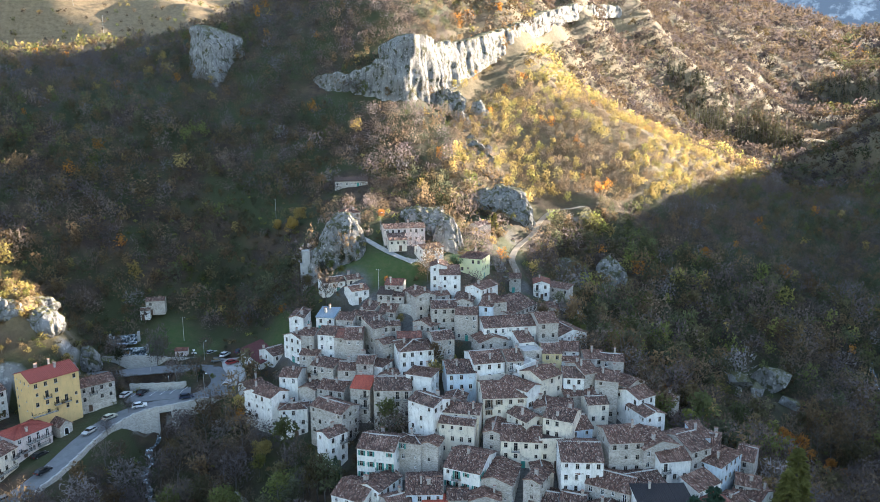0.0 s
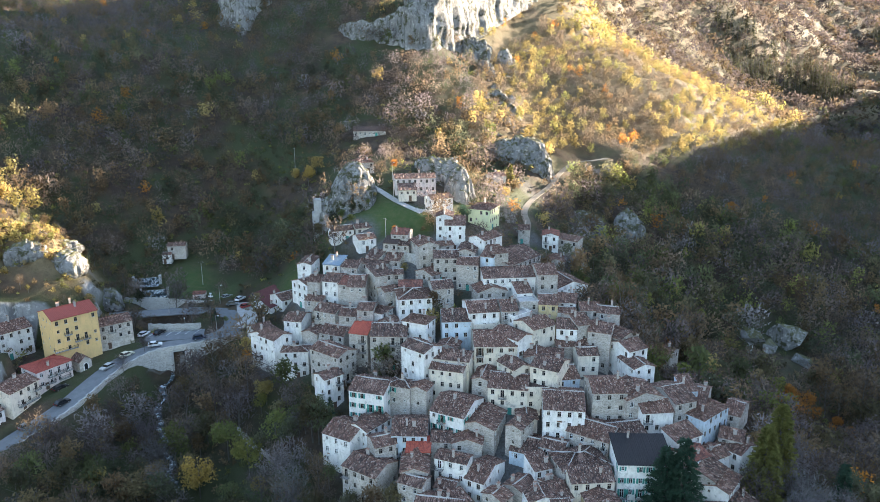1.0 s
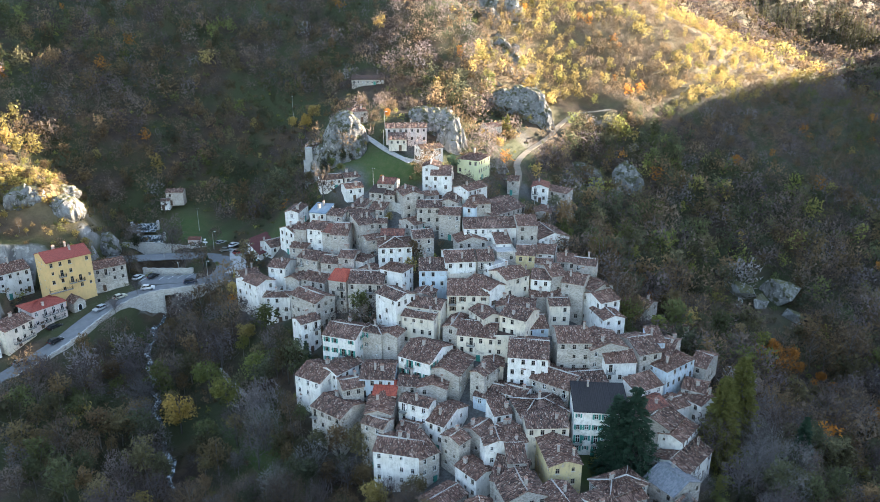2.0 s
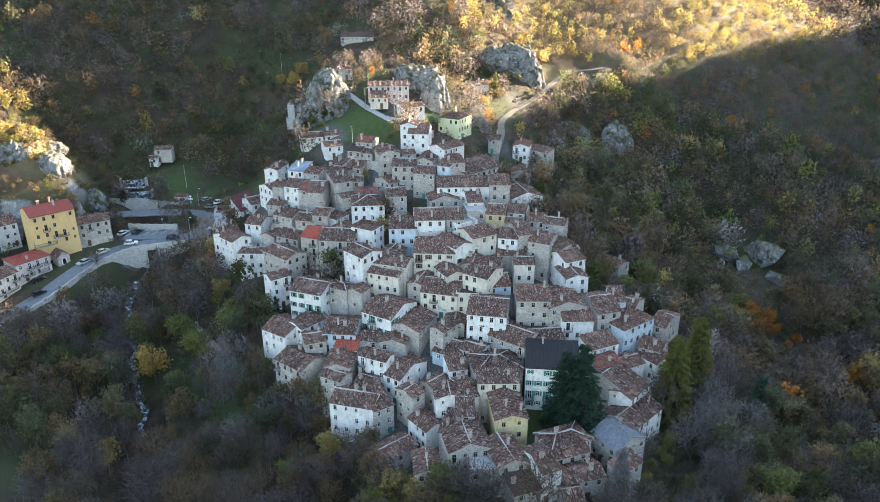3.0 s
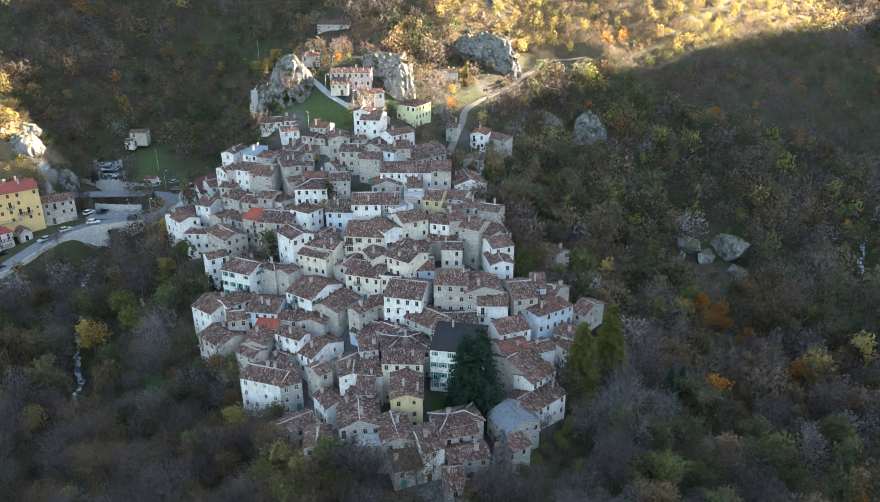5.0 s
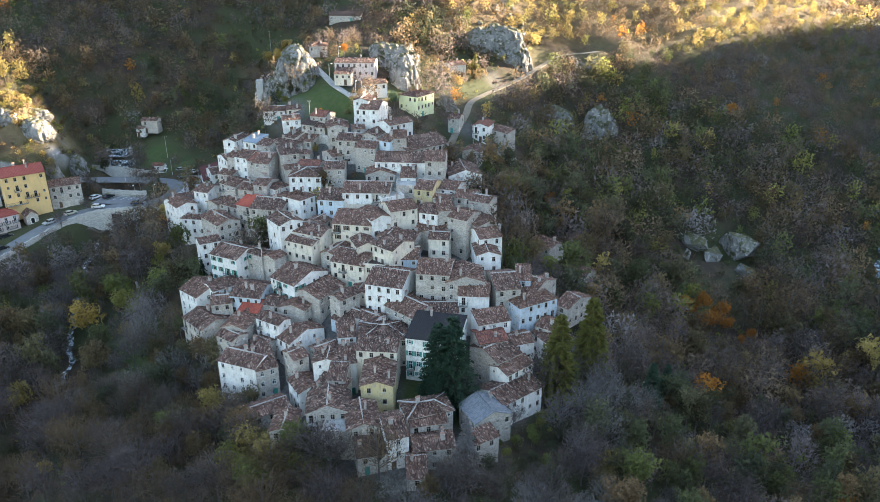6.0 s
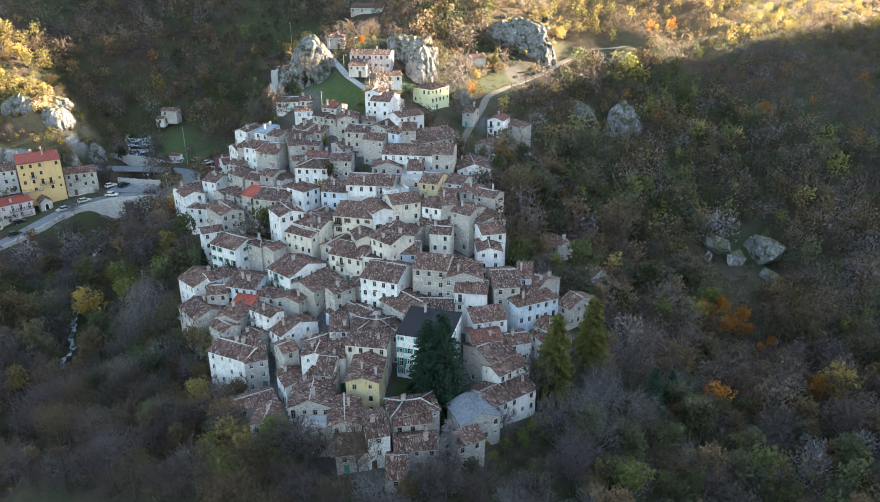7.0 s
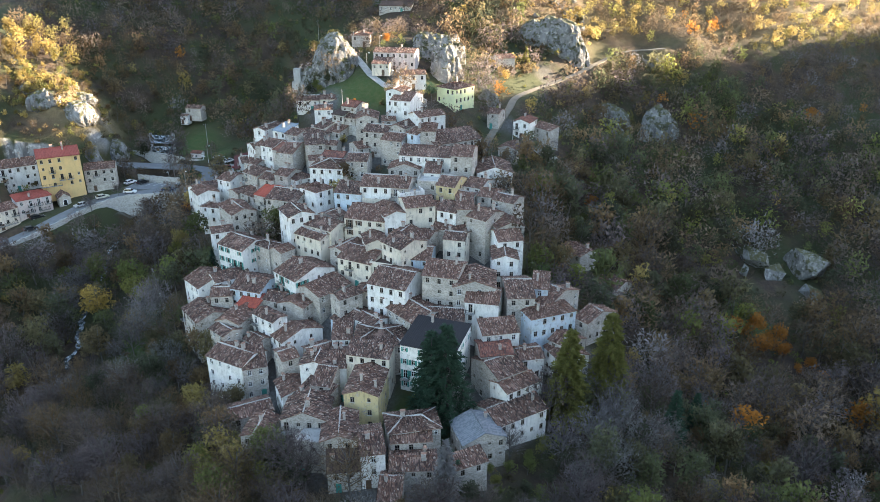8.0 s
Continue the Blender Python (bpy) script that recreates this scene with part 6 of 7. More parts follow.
def conifer(seed, sprays, height=14.0, radius=3.6, swell=1.0, spray=0.0):
    rg = np.random.default_rng(seed)
    wood = gather([tube((0, 0, -0.8), (0, 0, height * 0.97), 0.24, 0.02, 5)])
    f = rg.uniform(0.04, 1, sprays) ** 0.75
    z = height * (0.06 + 0.94 * (1 - f))
    th = rg.uniform(0, 6.28, sprays)
    out = np.stack([np.cos(th), np.sin(th), np.zeros(sprays)], 1)
    side = np.stack([-np.sin(th), np.cos(th), np.zeros(sprays)], 1)
    r = radius * f ** swell * rg.uniform(0.55, 1.08, sprays)
    start = rg.uniform(0.25, 0.7, sprays) * r if not spray else np.maximum(r - spray * rg.uniform(0.6, 1.4, sprays), 0.1 * r)
    p0 = out * start[:, None] + np.stack([0 * z, 0 * z, z], 1)
    p1 = out * r[:, None] + np.stack([0 * z, 0 * z, z - 0.28 * r + rg.normal(size=sprays) * 0.12], 1)
    w = (0.16 + 0.24 * f)[:, None] * rg.uniform(0.7, 1.3, (sprays, 1))
    mid = (p0 + p1) / 2
    v = np.stack([p0, mid - side * w, p1, mid + side * w], 1).reshape(-1, 3)
    i = np.arange(sprays) * 4
    return wood, (v, np.concatenate([np.stack([i, i + 1, i + 2], 1), np.stack([i, i + 2, i + 3], 1)]))


def layered_conifer(seed, height, radius, swell, tiers, sprays, droop=0.18):
    """A conifer with boughs in tiers, each bough a row of small sprays."""
    rg = np.random.default_rng(seed)
    wood, vs = [tube((0, 0, -0.8), (0, 0, height * 0.97), 0.34, 0.03, 6)], []
    for t in range(tiers):
        f = 1 - t / tiers
        z0 = height * (0.05 + 0.93 * (1 - f)) + rg.normal() * 0.15
        n = max(4, int(5 + 6 * f))
        for k in range(n):
            th = 6.283 * (k + rg.uniform(-0.35, 0.35)) / n + t * 0.7
            r = radius * f ** swell * rg.uniform(0.72, 1.12) + 0.25
            out, side = np.array((math.cos(th), math.sin(th), 0)), np.array((-math.sin(th), math.cos(th), 0))
            lift = rg.uniform(-0.05, 0.12)
            if f > 0.25:
                wood.append(tube((0, 0, z0), out * r * 0.8 + (0, 0, z0 + lift * r - droop * r * 0.6), 0.06, 0.02, 3))
            u = rg.uniform(0.2, 1.0, sprays) ** 0.7
            p = out * (r * u)[:, None] + side * (rg.normal(size=sprays) * 0.2 * r * u * (1.25 - u))[:, None]
            p[:, 2] += z0 + lift * r * u - droop * r * u ** 2 + rg.normal(size=sprays) * 0.16
            d = out + side * rg.normal(size=(sprays, 1)) * 0.7 + np.stack([0 * u, 0 * u, rg.normal(size=sprays) * 0.35 - 0.15], 1)
            d /= np.linalg.norm(d, axis=1)[:, None]
            w = np.cross(d, rg.normal(size=(sprays, 3)) * 0.5 + (0, 0, 1))
            w /= np.linalg.norm(w, axis=1)[:, None]
            ln = rg.uniform(0.35, 0.8, (sprays, 1))
            vs.append(np.stack([p - d * ln * 0.5 - w * 0.17, p - d * ln * 0.5 + w * 0.17, p + d * ln], 1).reshape(-1, 3))
    v = np.vstack(vs)
    return gather(wood), (v, np.arange(len(v)).reshape(-1, 3))


def arrays_mesh(name, v, f, tone, wood):
    return sheet(name, v, f, [LEAF], (("tone", np.full(len(v), tone)), ("wood", np.full(len(v), wood)), ("bright", np.full(len(v), 0.95 + 0.3 * ((tone * 7.3) % 1)))))


FAR = {"leaf": [broadleaf(k, 300, 9.0, 3.6, 0.55, 12) for k in range(7)], "bare": [bare(20 + k, 205, thick=0.085) for k in range(7)], "nearleaf": [broadleaf(30 + k, 620, 9.0, 3.6, 0.4, 14) for k in range(6)], "nearbare": [bare(50 + k, 420, thick=0.052) for k in range(6)], "fir": [conifer(40 + k, 130, 11, 2.6) for k in range(3)], "mid": [broadleaf(80 + k, 125, 8.0, 3.6, 0.58, 18) for k in range(5)], "midbare": [bare(90 + k, 80, 8.5, 3.5, 0.105) for k in range(5)], "low": [broadleaf(60 + k, 36, 8, 4.2, 1.05, 16) for k in range(6)]}
FAR["shrub"] = [broadleaf(200 + k, 50, 2.2, 1.6, 0.36, 8) for k in range(6)]
NEAR = {"leaf": [broadleaf(100 + k, 1100, 9.0, 3.7, 0.37, 16) for k in range(5)], "bare": [bare(120 + k, 600, thick=0.042, forks=8) for k in range(5)], "fir": [layered_conifer(140 + k, 14.0, 3.2, 0.9, 20, 9) for k in range(2)], "cedar": [layered_conifer(150, 23.5, 6.2, 0.62, 30, 34), layered_conifer(151, 23.5, 6.2, 0.62, 30, 34)], "larch": [layered_conifer(160, 23.5, 5.4, 0.62, 36, 40, 0.1)]}
HOUSE_XY = np.array([h[:2] for h in HOUSES])
HOUSE_R = np.array([max(h[2], h[3]) / 2 for h in HOUSES])


def free_of_houses(x, y, margin):
    d = np.hypot(HOUSE_XY[:, 0] - x, HOUSE_XY[:, 1] - y)
    return (d > HOUSE_R + margin).all() and (d < 11).sum() < 4


ROAD_POINTS = [(line[:, :2], half) for line, half in ROAD_LINES]


def off_road(x, y, margin=2.2):
    for pts, half in ROAD_POINTS:
        if ((pts[:, 0] - x) ** 2 + (pts[:, 1] - y) ** 2).min() < (half + (5.5 if half == 3.3 and y < 202 else (5.0 if half == 1.25 and y > 265 and margin > 2 else margin))) ** 2:
            return False
    return ((STREAM[:, 0] - x) ** 2 + (STREAM[:, 1] - y) ** 2).min() > (1.1 if y < 178 else 3.0) ** 2


CLEAR = [(76, 130, 6), (71, 123, 5), (78, 138, 5), (62, 297, 6), (68, 300, 5), (52, 301, 5), (70, 297, 6), (78, 301, 6), (-55.9, 150, 4.5), (-53, 143, 5), (-51, 136, 4), (-44.5, 154, 4), (-42, 147, 4), (-52.3, 161, 4.5), (-49.5, 155, 4), (-46.2, 175.5, 3.5), (-44, 169, 4), (-50.9, 118.3, 4), (-38.5, 304, 5), (-42, 298, 4), (-34, 299, 4), (184, 288, 5), (181, 279, 5), (178, 272, 4), (-51, 210.5, 5), (-56, 218, 5), (-99, 166, 6), (-105, 158, 5), (-62, 222, 7), (-72, 234, 6), (-56, 231, 6), (-132, 192, 10), (-122, 190, 8), (12, 241, 9), (2, 258, 8), (-5, 263, 6), (24, 240, 6), (34, 240, 6), (6, 250, 8), (-2, 246, 6), (20, 290, 7), (10, 287, 6), (126, 258, 8), (114, 254, 6), (122, 247, 6), (129, 249, 5), (56, 294, 6), (71, 299, 7), (30, 310, 7), (20, 310, 7), (-40, 240, 6), (-26, 228, 6), (-16, 222, 6), (40, 246, 5), (-52, 276, 6), (-58, 282, 5), (-34, 272, 5), (-20, 240, 10), (-12, 236, 8), (-30, 236, 6), (-38, 252, 9), (-10, 276, 10), (4, 269, 6), (25, 319, 11), (-16, 257, 9), (-96, 246, 11), (-84, 241, 7), (126, 270, 8), (-109, 192, 11), (-96, 200, 6), (-120, 180, 14), (-107, 176, 8), (-112, 160, 10), (-70, 213, 6), (-90, 208, 8), (48, 131, 6), (-60, 228, 9), (-128, 217, 6), (-134, 221, 6), (-144, 224, 5), (116, 213, 6), (124, 213, 6), (117, 222, 7), (127, 222, 6), (108, 214, 4), (122, 236, 5), (110, 243, 6), (118, 245, 5), (16, 297, 6), (-28, 257, 6), (73, 308, 6), (58, 302, 5), (119, 262, 4), (-84, 197, 6), (-81, 187, 5)]


def clear_at(x, y):
    return all((x - a) ** 2 + (y - b) ** 2 > r * r for a, b, r in CLEAR)


def tree_tone(x, y, z, rg):
    """Kind and colour of a tree that stands at x, y."""
    patch = noise.noise(Vector((x * 0.018, y * 0.018, 7))) + 0.6 * noise.noise(Vector((x * 0.05, y * 0.05, 2)))
    # yellow tones begin at the shadow edge, so sunlight is put into the colour
    sunny = x > 6 and y > 325 and z > 38 and x < 0.50 * y
    u = min(max(0.5 + 0.75 * patch + rg.normal() * 0.22, 0.0), 1.0)
    odd = rg.random()
    if sunny:
        if y > 540 and x > 0.12 * y:
            return ("bare", rg.uniform(0.06, 0.36)) if odd < 0.9 else ("leaf", rg.uniform(0.42, 0.52))
        return ("leaf", rg.uniform(0.70, 0.80)) if u < 0.48 else (("bare", rg.uniform(0.25, 0.45)) if u < 0.86 else (("leaf", rg.uniform(0.42, 0.54)) if odd < 0.85 else ("leaf", 0.93)))
    # far-left hill: foliage yellowed the same way for its sunlight
    if x < -150 and y > 490:
        return ("leaf", rg.uniform(0.66, 0.78)) if odd < 0.5 else ("bare", rg.uniform(0.28, 0.45))
    if x < -112 and 195 < y < 262:                           # tan and yellow shrubs kept to the knoll's lit side, sunlight in their colour; rusty trees behind it
        if y < 230 - 0.45 * (x + 138):
            return ("leaf", rg.uniform(0.70, 0.79)) if odd < 0.6 else ("bare", rg.uniform(0.3, 0.45))
        return ("bare", rg.uniform(0.2, 0.42)) if odd < 0.65 else ("leaf", rg.uniform(0.40, 0.47) if odd < 0.9 else 0.74)
    if odd < 0.02:
        return "leaf", rg.choice([0.76, 0.80, 0.93])
    if x > 48 and y < 345:                                   # greener slope beyond the village
        far = x - 0.52 * y + 5
        if y < 178 and (u < 0.85 or x < 90):                 # leafless thickets below the village
            return ("bare", rg.uniform(0.0, 0.2)) if odd < (0.72 if x < 95 else 0.42) else ("leaf", rg.uniform(0.40, 0.5) if odd < (0.88 if x < 95 else 0.55) else rg.uniform(0.53, 0.66))
        if u < 0.12 or (far > 0 and u < 0.6):
            return ("bare", rg.uniform(0.05, 0.45)) if odd < 0.8 else ("leaf", rg.uniform(0.40, 0.55))
        if odd < 0.32:
            return "bare", rg.uniform(0.02, 0.4)
        return ("leaf", rg.uniform(0.52, 0.63)) if odd < 0.72 else (("leaf", rg.uniform(0.60, 0.72)) if odd < 0.9 else ("leaf", rg.uniform(0.42, 0.5)))
    if u < 0.62:
        return "bare", rg.uniform(0.04, 0.40)
    return ("leaf", rg.uniform(0.38, 0.5)) if u < 0.76 else ("leaf", rg.uniform(0.5, 0.66))


rg = np.random.default_rng(11)
spots = []
for y0, y1, x0, x1, step in ((96, 345, -210, 250, 4.5), (345, 480, -330, 330, 4.8), (480, 700, -480, 460, 6.2), (700, 1150, -650, 800, 8.6), (1150, 1700, -200, 1150, 14.0)):
    for yy in np.arange(y0, y1, step):
        for xx in np.arange(x0, x1, step):
            x, y = xx + rg.uniform(-0.45, 0.45) * step, yy + rg.uniform(-0.45, 0.45) * step
            if x > 0.66 * y + 50 or x < -0.6 * y - 30 or (y > 400 and x > 0.6 * y + 30):
                continue
            if y < 79 - (x + 26) * 0.75 or (x > 60 and y < 92 + (x - 60) * 0.45):
                continue
            if y > 790 and x < 0.2 * y:                          # behind the brow of the mountain
                continue
            spots.append((x, y, step))
zs_ = ground([p[0] for p in spots], [p[1] for p in spots])
slope_x = ground([p[0] + 2 for p in spots], [p[1] for p in spots]) - zs_
slope_y = ground([p[0] for p in spots], [p[1] + 2 for p in spots]) - zs_
BROW = dense([(-72, 376), (-58, 370), (-40, 366), (-25, 364), (-10, 373), (2, 394), (20, 430), (42, 472), (64, 525), (88, 585), (118, 655), (156, 740), (206, 825)], 4.0)
near_trees, woods = [], []
for (x, y, step), z, sx, sy in zip(spots, zs_, slope_x, slope_y):
    if math.hypot(sx, sy) > 3.4 or not clear_at(x, y):
        continue
    if y > 360 and ((BROW[:, 0] - x) ** 2 + (BROW[:, 1] - y) ** 2).min() < (3.5 + 0.004 * y) ** 2:
        continue
    if y < 380 and (not free_of_houses(x, y, 1.2) or not off_road(x, y)):
        continue
    kind, tone = tree_tone(x, y, z, rg)
    knoll = math.hypot(x + 131, y - 218)
    if knoll < 17 and rg.random() < 0.75 or (x < -160 and y > 530 and rg.random() < 0.72):
        continue
    shrub = 0.5 if knoll < 24 else (0.6 if x < -160 and y > 530 else 1.0)
    size = shrub * rg.choice([0.62, 0.8, 0.95, 1.1, 1.35] if y < 340 else [0.7, 0.85, 1.0, 1.1]) * rg.uniform(0.88, 1.12) * (1 if step < 6 else step / 5.3)
    if x > 52 and 178 < y < 345:                             # fuller crowns on the slope beyond the village
        size *= 1.28
    if -80 < x < -12 and 262 < y < 304:                      # trees shrunk on the saddle behind the chapel rock to let sun reach the knoll
        size *= 0.62
    if (222 < x < 320 and 640 < y < 765 and rg.random() < 0.7) or (470 < x < 570 and 880 < y < 970 and rg.random() < 0.6):
        kind, tone, size = "fir", 0.99, rg.uniform(1.4, 2.1)
    near = y < 168 and -75 < x < 118
    if near:
        near_trees.append((x, y, z, kind, tone, size))
    else:
        woods.append((x, y, z, kind if (step < 4.6 and y < 240) or kind == "fir" else ({"leaf": "mid", "bare": "midbare"}[kind] if step < 6 else "low"), tone, size))
# low shrubs and brambles between the trees
shrubs = []
for yy in np.arange(97, 330, 3.1):
    for xx in np.arange(-190, 200, 3.1):
        x, y = xx + rg.uniform(-1.4, 1.4), yy + rg.uniform(-1.4, 1.4)
        if rg.random() < 0.42 or y < 82 - (x + 26) * 0.75 or (x > 60 and y < 95 + (x - 60) * 0.45) or x > 0.5 * y + 60 or x < -0.6 * y - 15:
            continue
        if free_of_houses(x, y, 0.9) and off_road(x, y, 1.2) and not (-34 < x < -8 and 230 < y < 250) and not (-106 < x < -76 and 232 < y < 256):
            shrubs.append((x, y, "shrub", rg.choice([0.38, 0.45, 0.5, 0.56, 0.6, 0.64, 0.70]) if x < 50 else rg.choice([0.3, 0.45, 0.52, 0.56, 0.60, 0.62, 0.64, 0.67]), rg.uniform(0.5, 1.3)))
for k in range(210):                                        # golden scrub on the knoll
    x, y = -140 + rg.normal() * 10, 219 + rg.normal() * 6.5
    if off_road(x, y, 1.2) and x < -116:
        shrubs.append((x, y, "shrub", rg.choice([0.44, 0.70, 0.73, 0.75, 0.78]), rg.uniform(0.6, 1.7)))
for k in range(270):                                        # leafless scrub round the flat-faced crag
    x, y = rg.uniform(6, 48), rg.uniform(283, 345)
    if off_road(x, y, 2.6) and (y < 316 or x > 36) and free_of_houses(x, y, 0.5):
        shrubs.append((x, y, "shrub", rg.choice([0.2, 0.3, 0.40, 0.46, 0.5, 0.72, 0.76]), rg.uniform(0.7, 1.9)))
woods += [(q[0], q[1], z - 0.1, *q[2:]) for q, z in zip(shrubs, ground([q[0] for q in shrubs], [q[1] for q in shrubs]))]
near_trees.sort(key=lambda q: q[1] + 0.25 * abs(q[0] - 35))
woods += [(*q[:3], {"leaf": "nearleaf", "bare": "nearbare"}.get(q[3], q[3]), *q[4:]) for q in near_trees[185:]]
near_trees = near_trees[:185]


def plant(x, y, z, kind, tone, size, label="", height=None, turn=None, name="tree"):
    """One tree as a thing of its own: trunk with limbs, and crown."""
    rk = random.Random(int(x * 91 + y * 17))
    wood, crown = rk.choice(TREE_MESHES[kind])
    root = put(name, None, None, pose(x, y, z, 0, 0, rk.uniform(0, 360) if turn is None else turn) @ Matrix.Scale(size, 4))
    put("trunk", wood, root)
    put("crown", crown[round(tone * 20)], root)
    words = {"bare": "bare grey-brown tree with a dense crown of thin twigs", "fir": "dark green conifer with drooping branches"}.get(kind, "bright yellow autumn tree with half its leaves" if 0.7 < tone < 0.92 else ("rust-orange autumn tree on the slope" if tone >= 0.92 or tone < 0.5 else "olive-green leafy tree on the slope"))
    return tagged(root, label or words, "tree", "trees round the village")


class Tones(dict):
    """Crown meshes of one shape, made when a colour is first asked for."""

    def __init__(self, v, f):
        self.v, self.f = v, f

    def __missing__(self, k):
        self[k] = arrays_mesh("crown", self.v, self.f, k / 20, 0.0)
        return self[k]


TREE_MESHES = {kind: [(arrays_mesh("trunk", *w, 0.0, 1.0), Tones(*c)) for w, c in shapes] for kind, shapes in NEAR.items()}
for q in near_trees:
    plant(*q)


def forest(name, trees, label):
    vs, fs, tn, wd, br, o = [], [], [], [], [], 0
    rf = np.random.default_rng(3)
    for x, y, z, kind, tone, size in trees:
        wood, crown = FAR[kind][rf.integers(0, len(FAR[kind]))]
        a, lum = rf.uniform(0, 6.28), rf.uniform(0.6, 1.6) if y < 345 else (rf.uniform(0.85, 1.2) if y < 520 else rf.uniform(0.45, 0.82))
        m = np.array([[math.cos(a), -math.sin(a), 0], [math.sin(a), math.cos(a), 0], [0, 0, rf.uniform(0.85, 1.2)]]) * size
        for (v, f), w in ((wood, 1.0), (crown, 0.0)):
            if kind in ("low", "mid", "midbare", "shrub") and w:
                continue
            vs.append(v @ m.T + (x, y, z))
            fs.append(f + o)
            tn.append(np.full(len(v), tone))
            wd.append(np.full(len(v), w))
            br.append(np.full(len(v), lum))
            o += len(v)
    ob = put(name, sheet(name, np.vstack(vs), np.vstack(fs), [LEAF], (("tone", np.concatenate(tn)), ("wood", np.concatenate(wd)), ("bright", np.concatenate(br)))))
    return tagged(ob, label, "forest", kind="stuff")


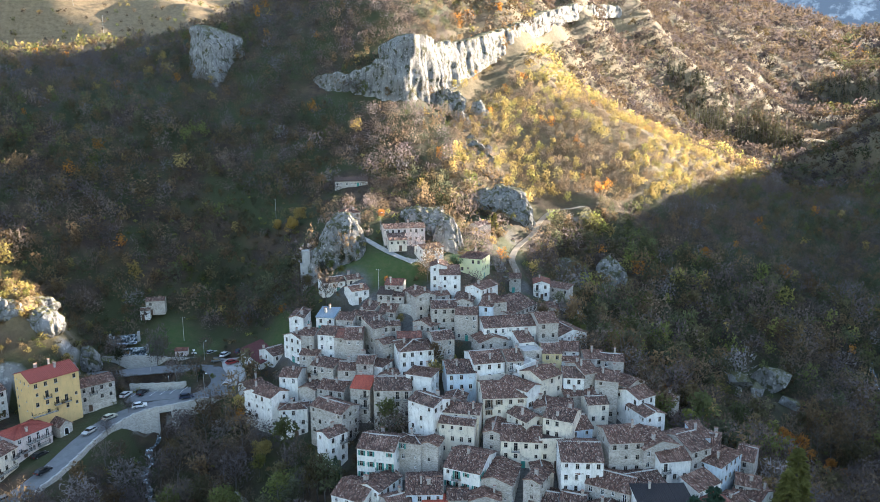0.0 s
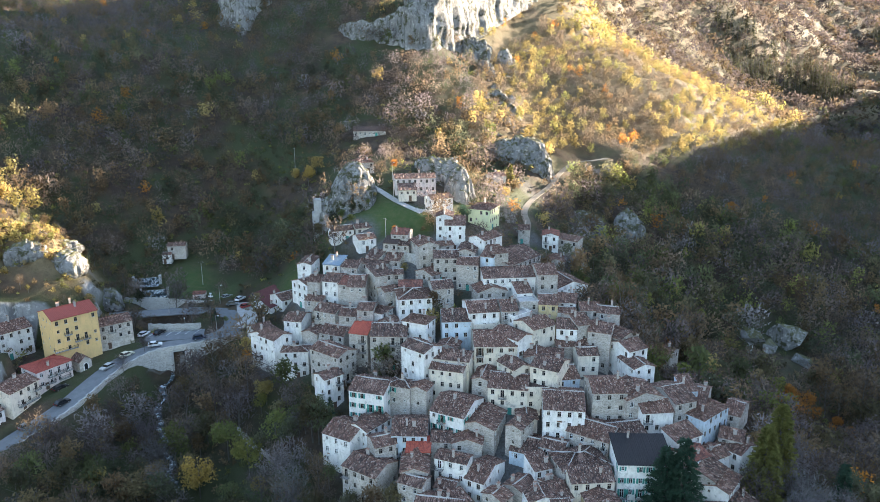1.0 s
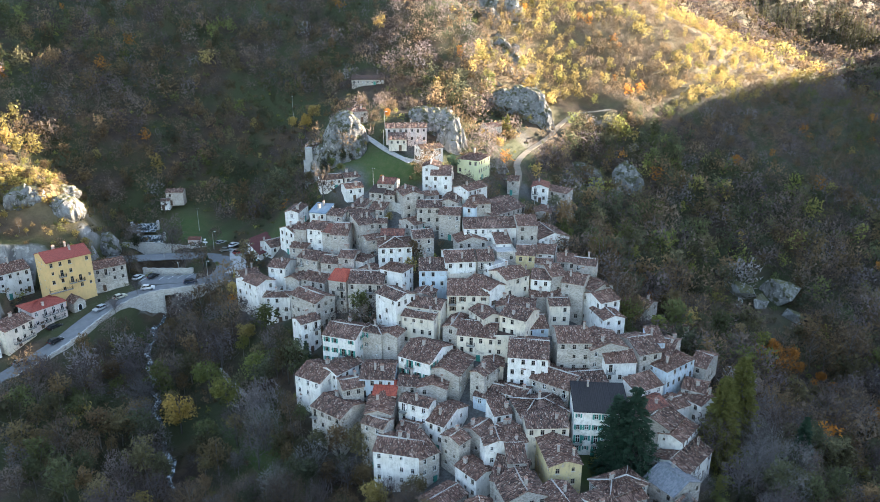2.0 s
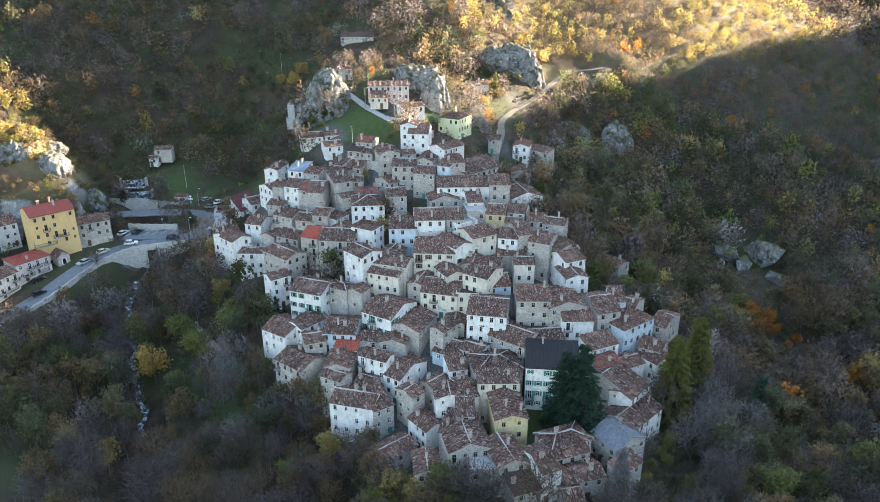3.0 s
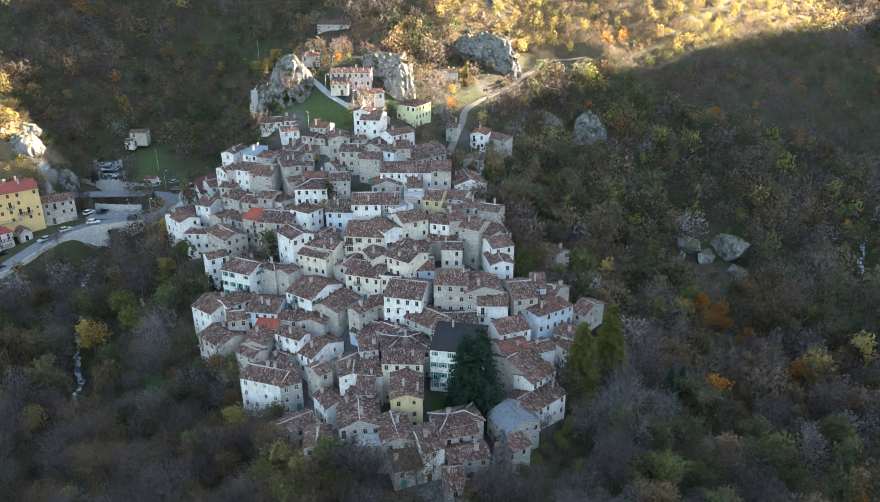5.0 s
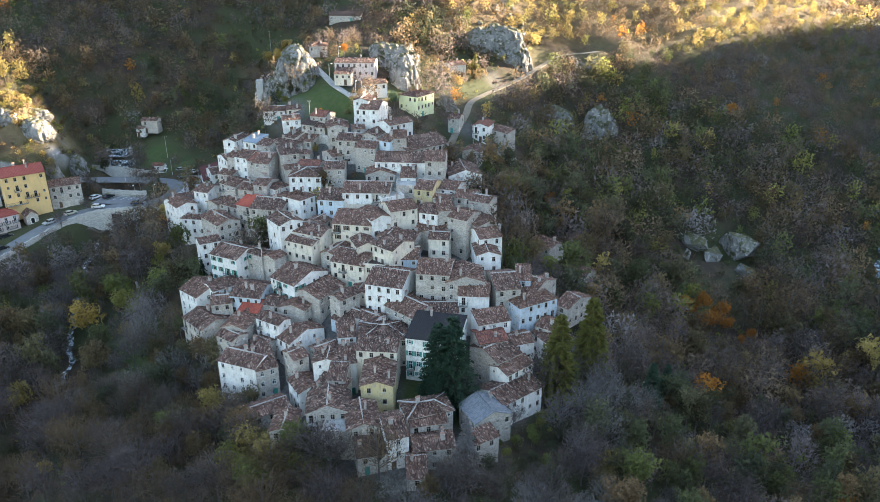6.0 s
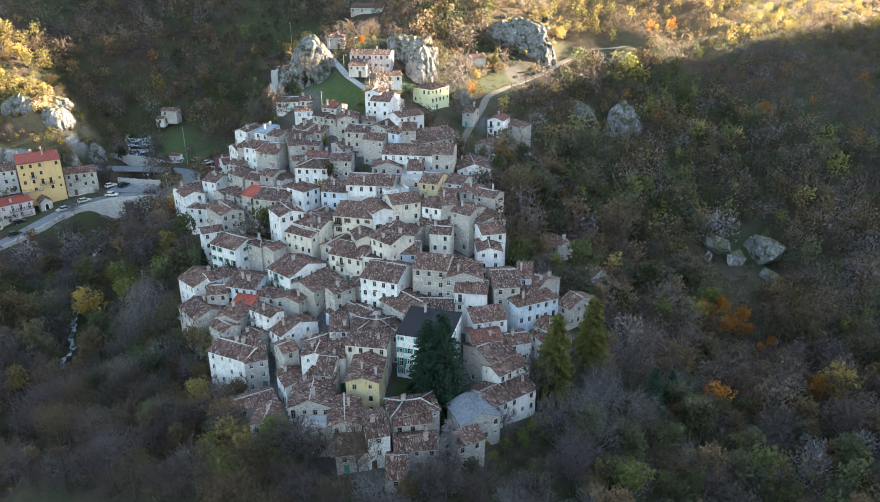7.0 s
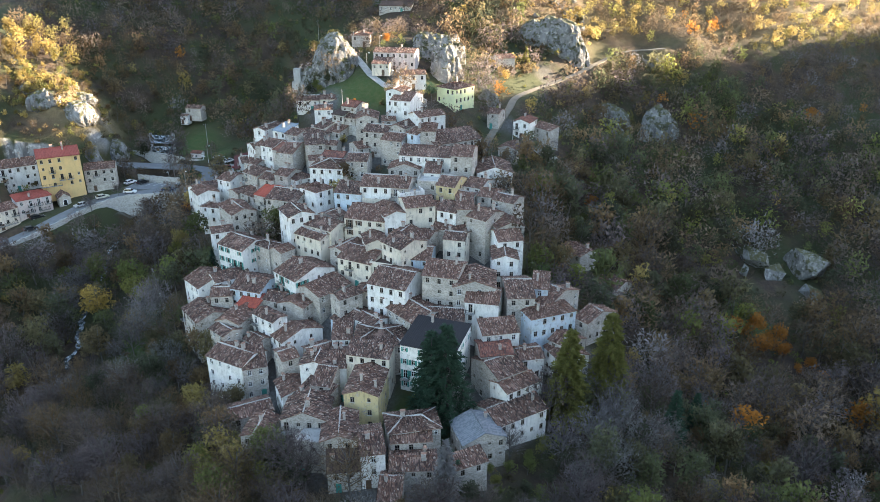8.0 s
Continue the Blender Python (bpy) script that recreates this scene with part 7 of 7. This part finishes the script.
# single trees that stand out
for q in ((54.6, 131.6, "cedar", 1.0, 1.0, "great dark green cedar standing beside the black-roofed house"), (75.9, 144.8, "larch", 0.68, 0.97, "tall yellow-green larch at the edge of the village"), (82.5, 154, "larch", 0.68, 1.02, "yellow-green larch at the edge of the village"), (97, 151, "fir", 1.0, 1.15, "dark green spruce among bare trees"), (101, 160, "fir", 1.0, 0.9, "dark green spruce among bare trees"), (86, 145, "bare", 0.0, 1.5, "tall pale grey leafless tree"), (91, 141, "bare", 0.0, 1.35, "tall pale grey leafless tree"), (83, 138, "bare", 0.0, 1.4, "tall pale grey leafless tree"), (95, 147, "bare", 0.0, 1.3, "tall pale grey leafless tree"), (78, 133, "bare", 0.05, 1.25, "tall pale grey leafless tree"), (88, 133, "bare", 0.0, 1.3, "tall pale grey leafless tree"), (73, 127, "leaf", 0.66, 0.5, ""), (77, 121, "leaf", 0.64, 0.55, ""), (74, 133, "leaf", 0.68, 0.6, ""), (80, 160, "leaf", 0.64, 0.5, ""), (70, 151, "leaf", 0.6, 0.4, ""), (-55.9, 150, "leaf", 0.85, 1.35, "orange-yellow autumn tree beside the stream"), (-52.3, 161, "leaf", 0.65, 1.35, ""), (-44.5, 154, "leaf", 0.70, 1.3, "bright yellow-green tree beside the footpath wall"), (-39, 146, "leaf", 0.76, 0.8, ""), (-46.2, 175.5, "leaf", 0.77, 0.9, ""), (-50.9, 118.3, "leaf", 0.75, 1.1, "pale tan tree with thin foliage"), (-78.7, 143.4, "leaf", 0.74, 1.1, "pale tan tree with thin foliage"), (-30, 141, "bare", 0.0, 1.3, "pale grey leafless tree below the houses"), (-16, 132, "bare", 0.0, 1.2, "pale grey leafless tree below the houses"), (-22, 125, "bare", 0.02, 1.2, "pale grey leafless tree below the houses"), (-70, 158, "bare", 0.05, 1.2, ""), (-66, 168, "bare", 0.08, 1.1, ""), (-76, 166, "bare", 0.08, 1.1, ""), (-64, 147, "bare", 0.06, 1.3, ""), (-57, 138, "bare", 0.06, 1.3, ""), (26, 110.5, "leaf", 0.66, 1.1, ""), (20, 110, "leaf", 0.68, 1.0, ""), (30, 108.5, "leaf", 0.62, 1.0, ""), (36, 105.5, "leaf", 0.6, 0.9, ""), (16, 113, "leaf", 0.55, 1.0, ""), (11, 117, "leaf", 0.62, 0.9, ""), (103, 308, "leaf", 0.54, 1.4, ""), (59, 256, "leaf", 0.6, 1.2, ""), (63, 235, "leaf", 0.93, 0.7, ""), (130, 349, "leaf", 0.94, 1.0, ""), (108, 300, "leaf", 0.5, 1.2, ""), (51.2, 132.4, "cedar", 1.0, 0.86, "dark green cedar close beside the great cedar"), (60.5, 119.5, "fir", 1.0, 0.5, "small dark green conifer beside the grey-roofed house"), (41.5, 125.5, "fir", 0.66, 0.35, "small pointed conifer beside the yellow house"), (17, 109, "leaf", 0.74, 1.3, "yellow-green tree in front of the lowest houses"), (30, 104, "leaf", 0.7, 0.9, ""), (-41, 242.5, "leaf", 0.6, 0.7, ""), (-45.5, 240, "leaf", 0.5, 0.8, ""), (-37, 241.5, "leaf", 0.64, 0.5, ""), (-50, 242, "leaf", 0.58, 0.9, ""), (-31, 243, "leaf", 0.62, 0.35, ""), (109, 221, "leaf", 0.94, 0.90, ""), (114, 225, "leaf", 0.94, 1.12, ""), (120.5, 225.5, "leaf", 0.95, 1.05, ""), (134, 221, "leaf", 0.93, 0.6, ""), (115.5, 219, "leaf", 0.93, 0.90, ""), (-43, 244.5, "leaf", 0.62, 0.5, ""), (-38.5, 243.5, "leaf", 0.55, 0.5, ""), (-34, 243.5, "leaf", 0.6, 0.42, ""), (-29, 245, "leaf", 0.64, 0.4, ""), (-27, 249, "leaf", 0.76, 0.35, ""), (-14, 267.5, "leaf", 0.6, 0.4, ""), (2, 261.5, "leaf", 0.6, 0.35, ""), (12, 112, "leaf", 0.62, 1.0, ""), (15, 106, "leaf", 0.68, 1.1, ""), (19, 103, "leaf", 0.7, 1.1, ""), (23, 100, "leaf", 0.66, 1.2, ""), (35, 101, "bare", 0.3, 1.0, ""), (39, 99, "bare", 0.1, 1.1, ""), (45, 99.5, "bare", 0.3, 1.0, ""), (51, 101, "bare", 0.0, 1.0, ""), (57, 103, "leaf", 0.45, 0.8, ""), (68, 110, "leaf", 0.62, 0.5, ""), (84, 213, "leaf", 0.78, 0.75, ""), (131, 224, "leaf", 0.94, 0.7, ""), (112, 224, "leaf", 0.93, 0.5, ""), (-25.5, 163.5, "fir", 1.0, 0.6, "dark green cypress-like conifer below the white houses"), (62, 112.5, "fir", 0.02, 1.1, "grey leafless conifer in front of the lowest houses"), (66.5, 114, "leaf", 0.62, 0.8, ""), (60, 109, "bare", 0.3, 0.9, ""), (70, 125, "leaf", 0.64, 0.45, ""), (74, 121, "leaf", 0.62, 0.5, ""), (68.5, 121, "leaf", 0.68, 0.4, ""), (77, 126, "leaf", 0.6, 0.5, ""), (72.5, 130, "leaf", 0.64, 0.4, ""), (66.5, 123.5, "leaf", 0.66, 0.35, ""), (79, 132, "leaf", 0.62, 0.5, ""), (62.5, 117, "fir", 1.0, 0.55, "small dark green conifer beside the grey-roofed house"), (5.5, 243.5, "leaf", 1.0, 0.75, "dark green pine beside the lime-yellow house"), (22.5, 299, "fir", 0.72, 0.6, "slender sunlit yellow-green larch"), (-47, 173, "leaf", 0.68, 0.7, ""), (24, 105, "leaf", 0.74, 1.2, ""), (27.5, 109.5, "leaf", 0.66, 1.15, ""), (30.5, 106, "leaf", 0.62, 0.9, ""), (33, 104, "leaf", 0.7, 0.7, ""), (17, 111, "bare", 0.3, 0.9, ""), (8, 121, "bare", 0.2, 0.9, ""), (3, 124, "bare", 0.1, 0.8, ""), (118, 221, "leaf", 0.94, 0.85, ""), (123, 223, "leaf", 0.94, 0.8, ""), (127, 220, "leaf", 0.93, 0.5, ""), (-60, 286, "leaf", 0.84, 1.05, ""), (-57, 290, "leaf", 0.82, 0.95, ""), (-66, 290, "leaf", 0.8, 0.8, ""), (-22, 268, "leaf", 0.93, 0.6, ""), (-33, 237, "leaf", 0.72, 0.5, ""), (-18, 233, "leaf", 0.93, 0.3, ""), (62, 240, "leaf", 0.64, 1.1, ""), (66, 236, "leaf", 0.63, 1.0, ""), (43, 236, "leaf", 0.8, 0.5, ""), (73, 220, "leaf", 0.93, 0.7, ""), (-12.5, 214.5, "leaf", 0.74, 0.45, ""), (20, 279, "leaf", 0.78, 0.6, ""), (14, 283, "leaf", 0.78, 0.55, ""), (-76, 218, "fir", 1.0, 0.35, "small dark green conifer on the traffic island"), (-72, 217, "leaf", 0.66, 0.3, ""), (-94, 214, "leaf", 0.64, 0.4, ""), (-90, 214.5, "leaf", 0.6, 0.35, ""), (54, 171, "leaf", 0.64, 0.4, ""), (50, 169, "leaf", 0.66, 0.4, ""), (57, 169.5, "leaf", 0.62, 0.35, ""), (47, 156.5, "leaf", 0.66, 0.4, ""), (-92, 186, "bare", 0.1, 0.7, ""), (-90.5, 197, "bare", 0.1, 0.6, "")):
    plant(q[0], q[1], ground_at(q[0], q[1]), *q[2:])
forest("woods", [q for q in woods if q[1] < 345], "autumn woods of bare and yellowing trees on the valley sides")
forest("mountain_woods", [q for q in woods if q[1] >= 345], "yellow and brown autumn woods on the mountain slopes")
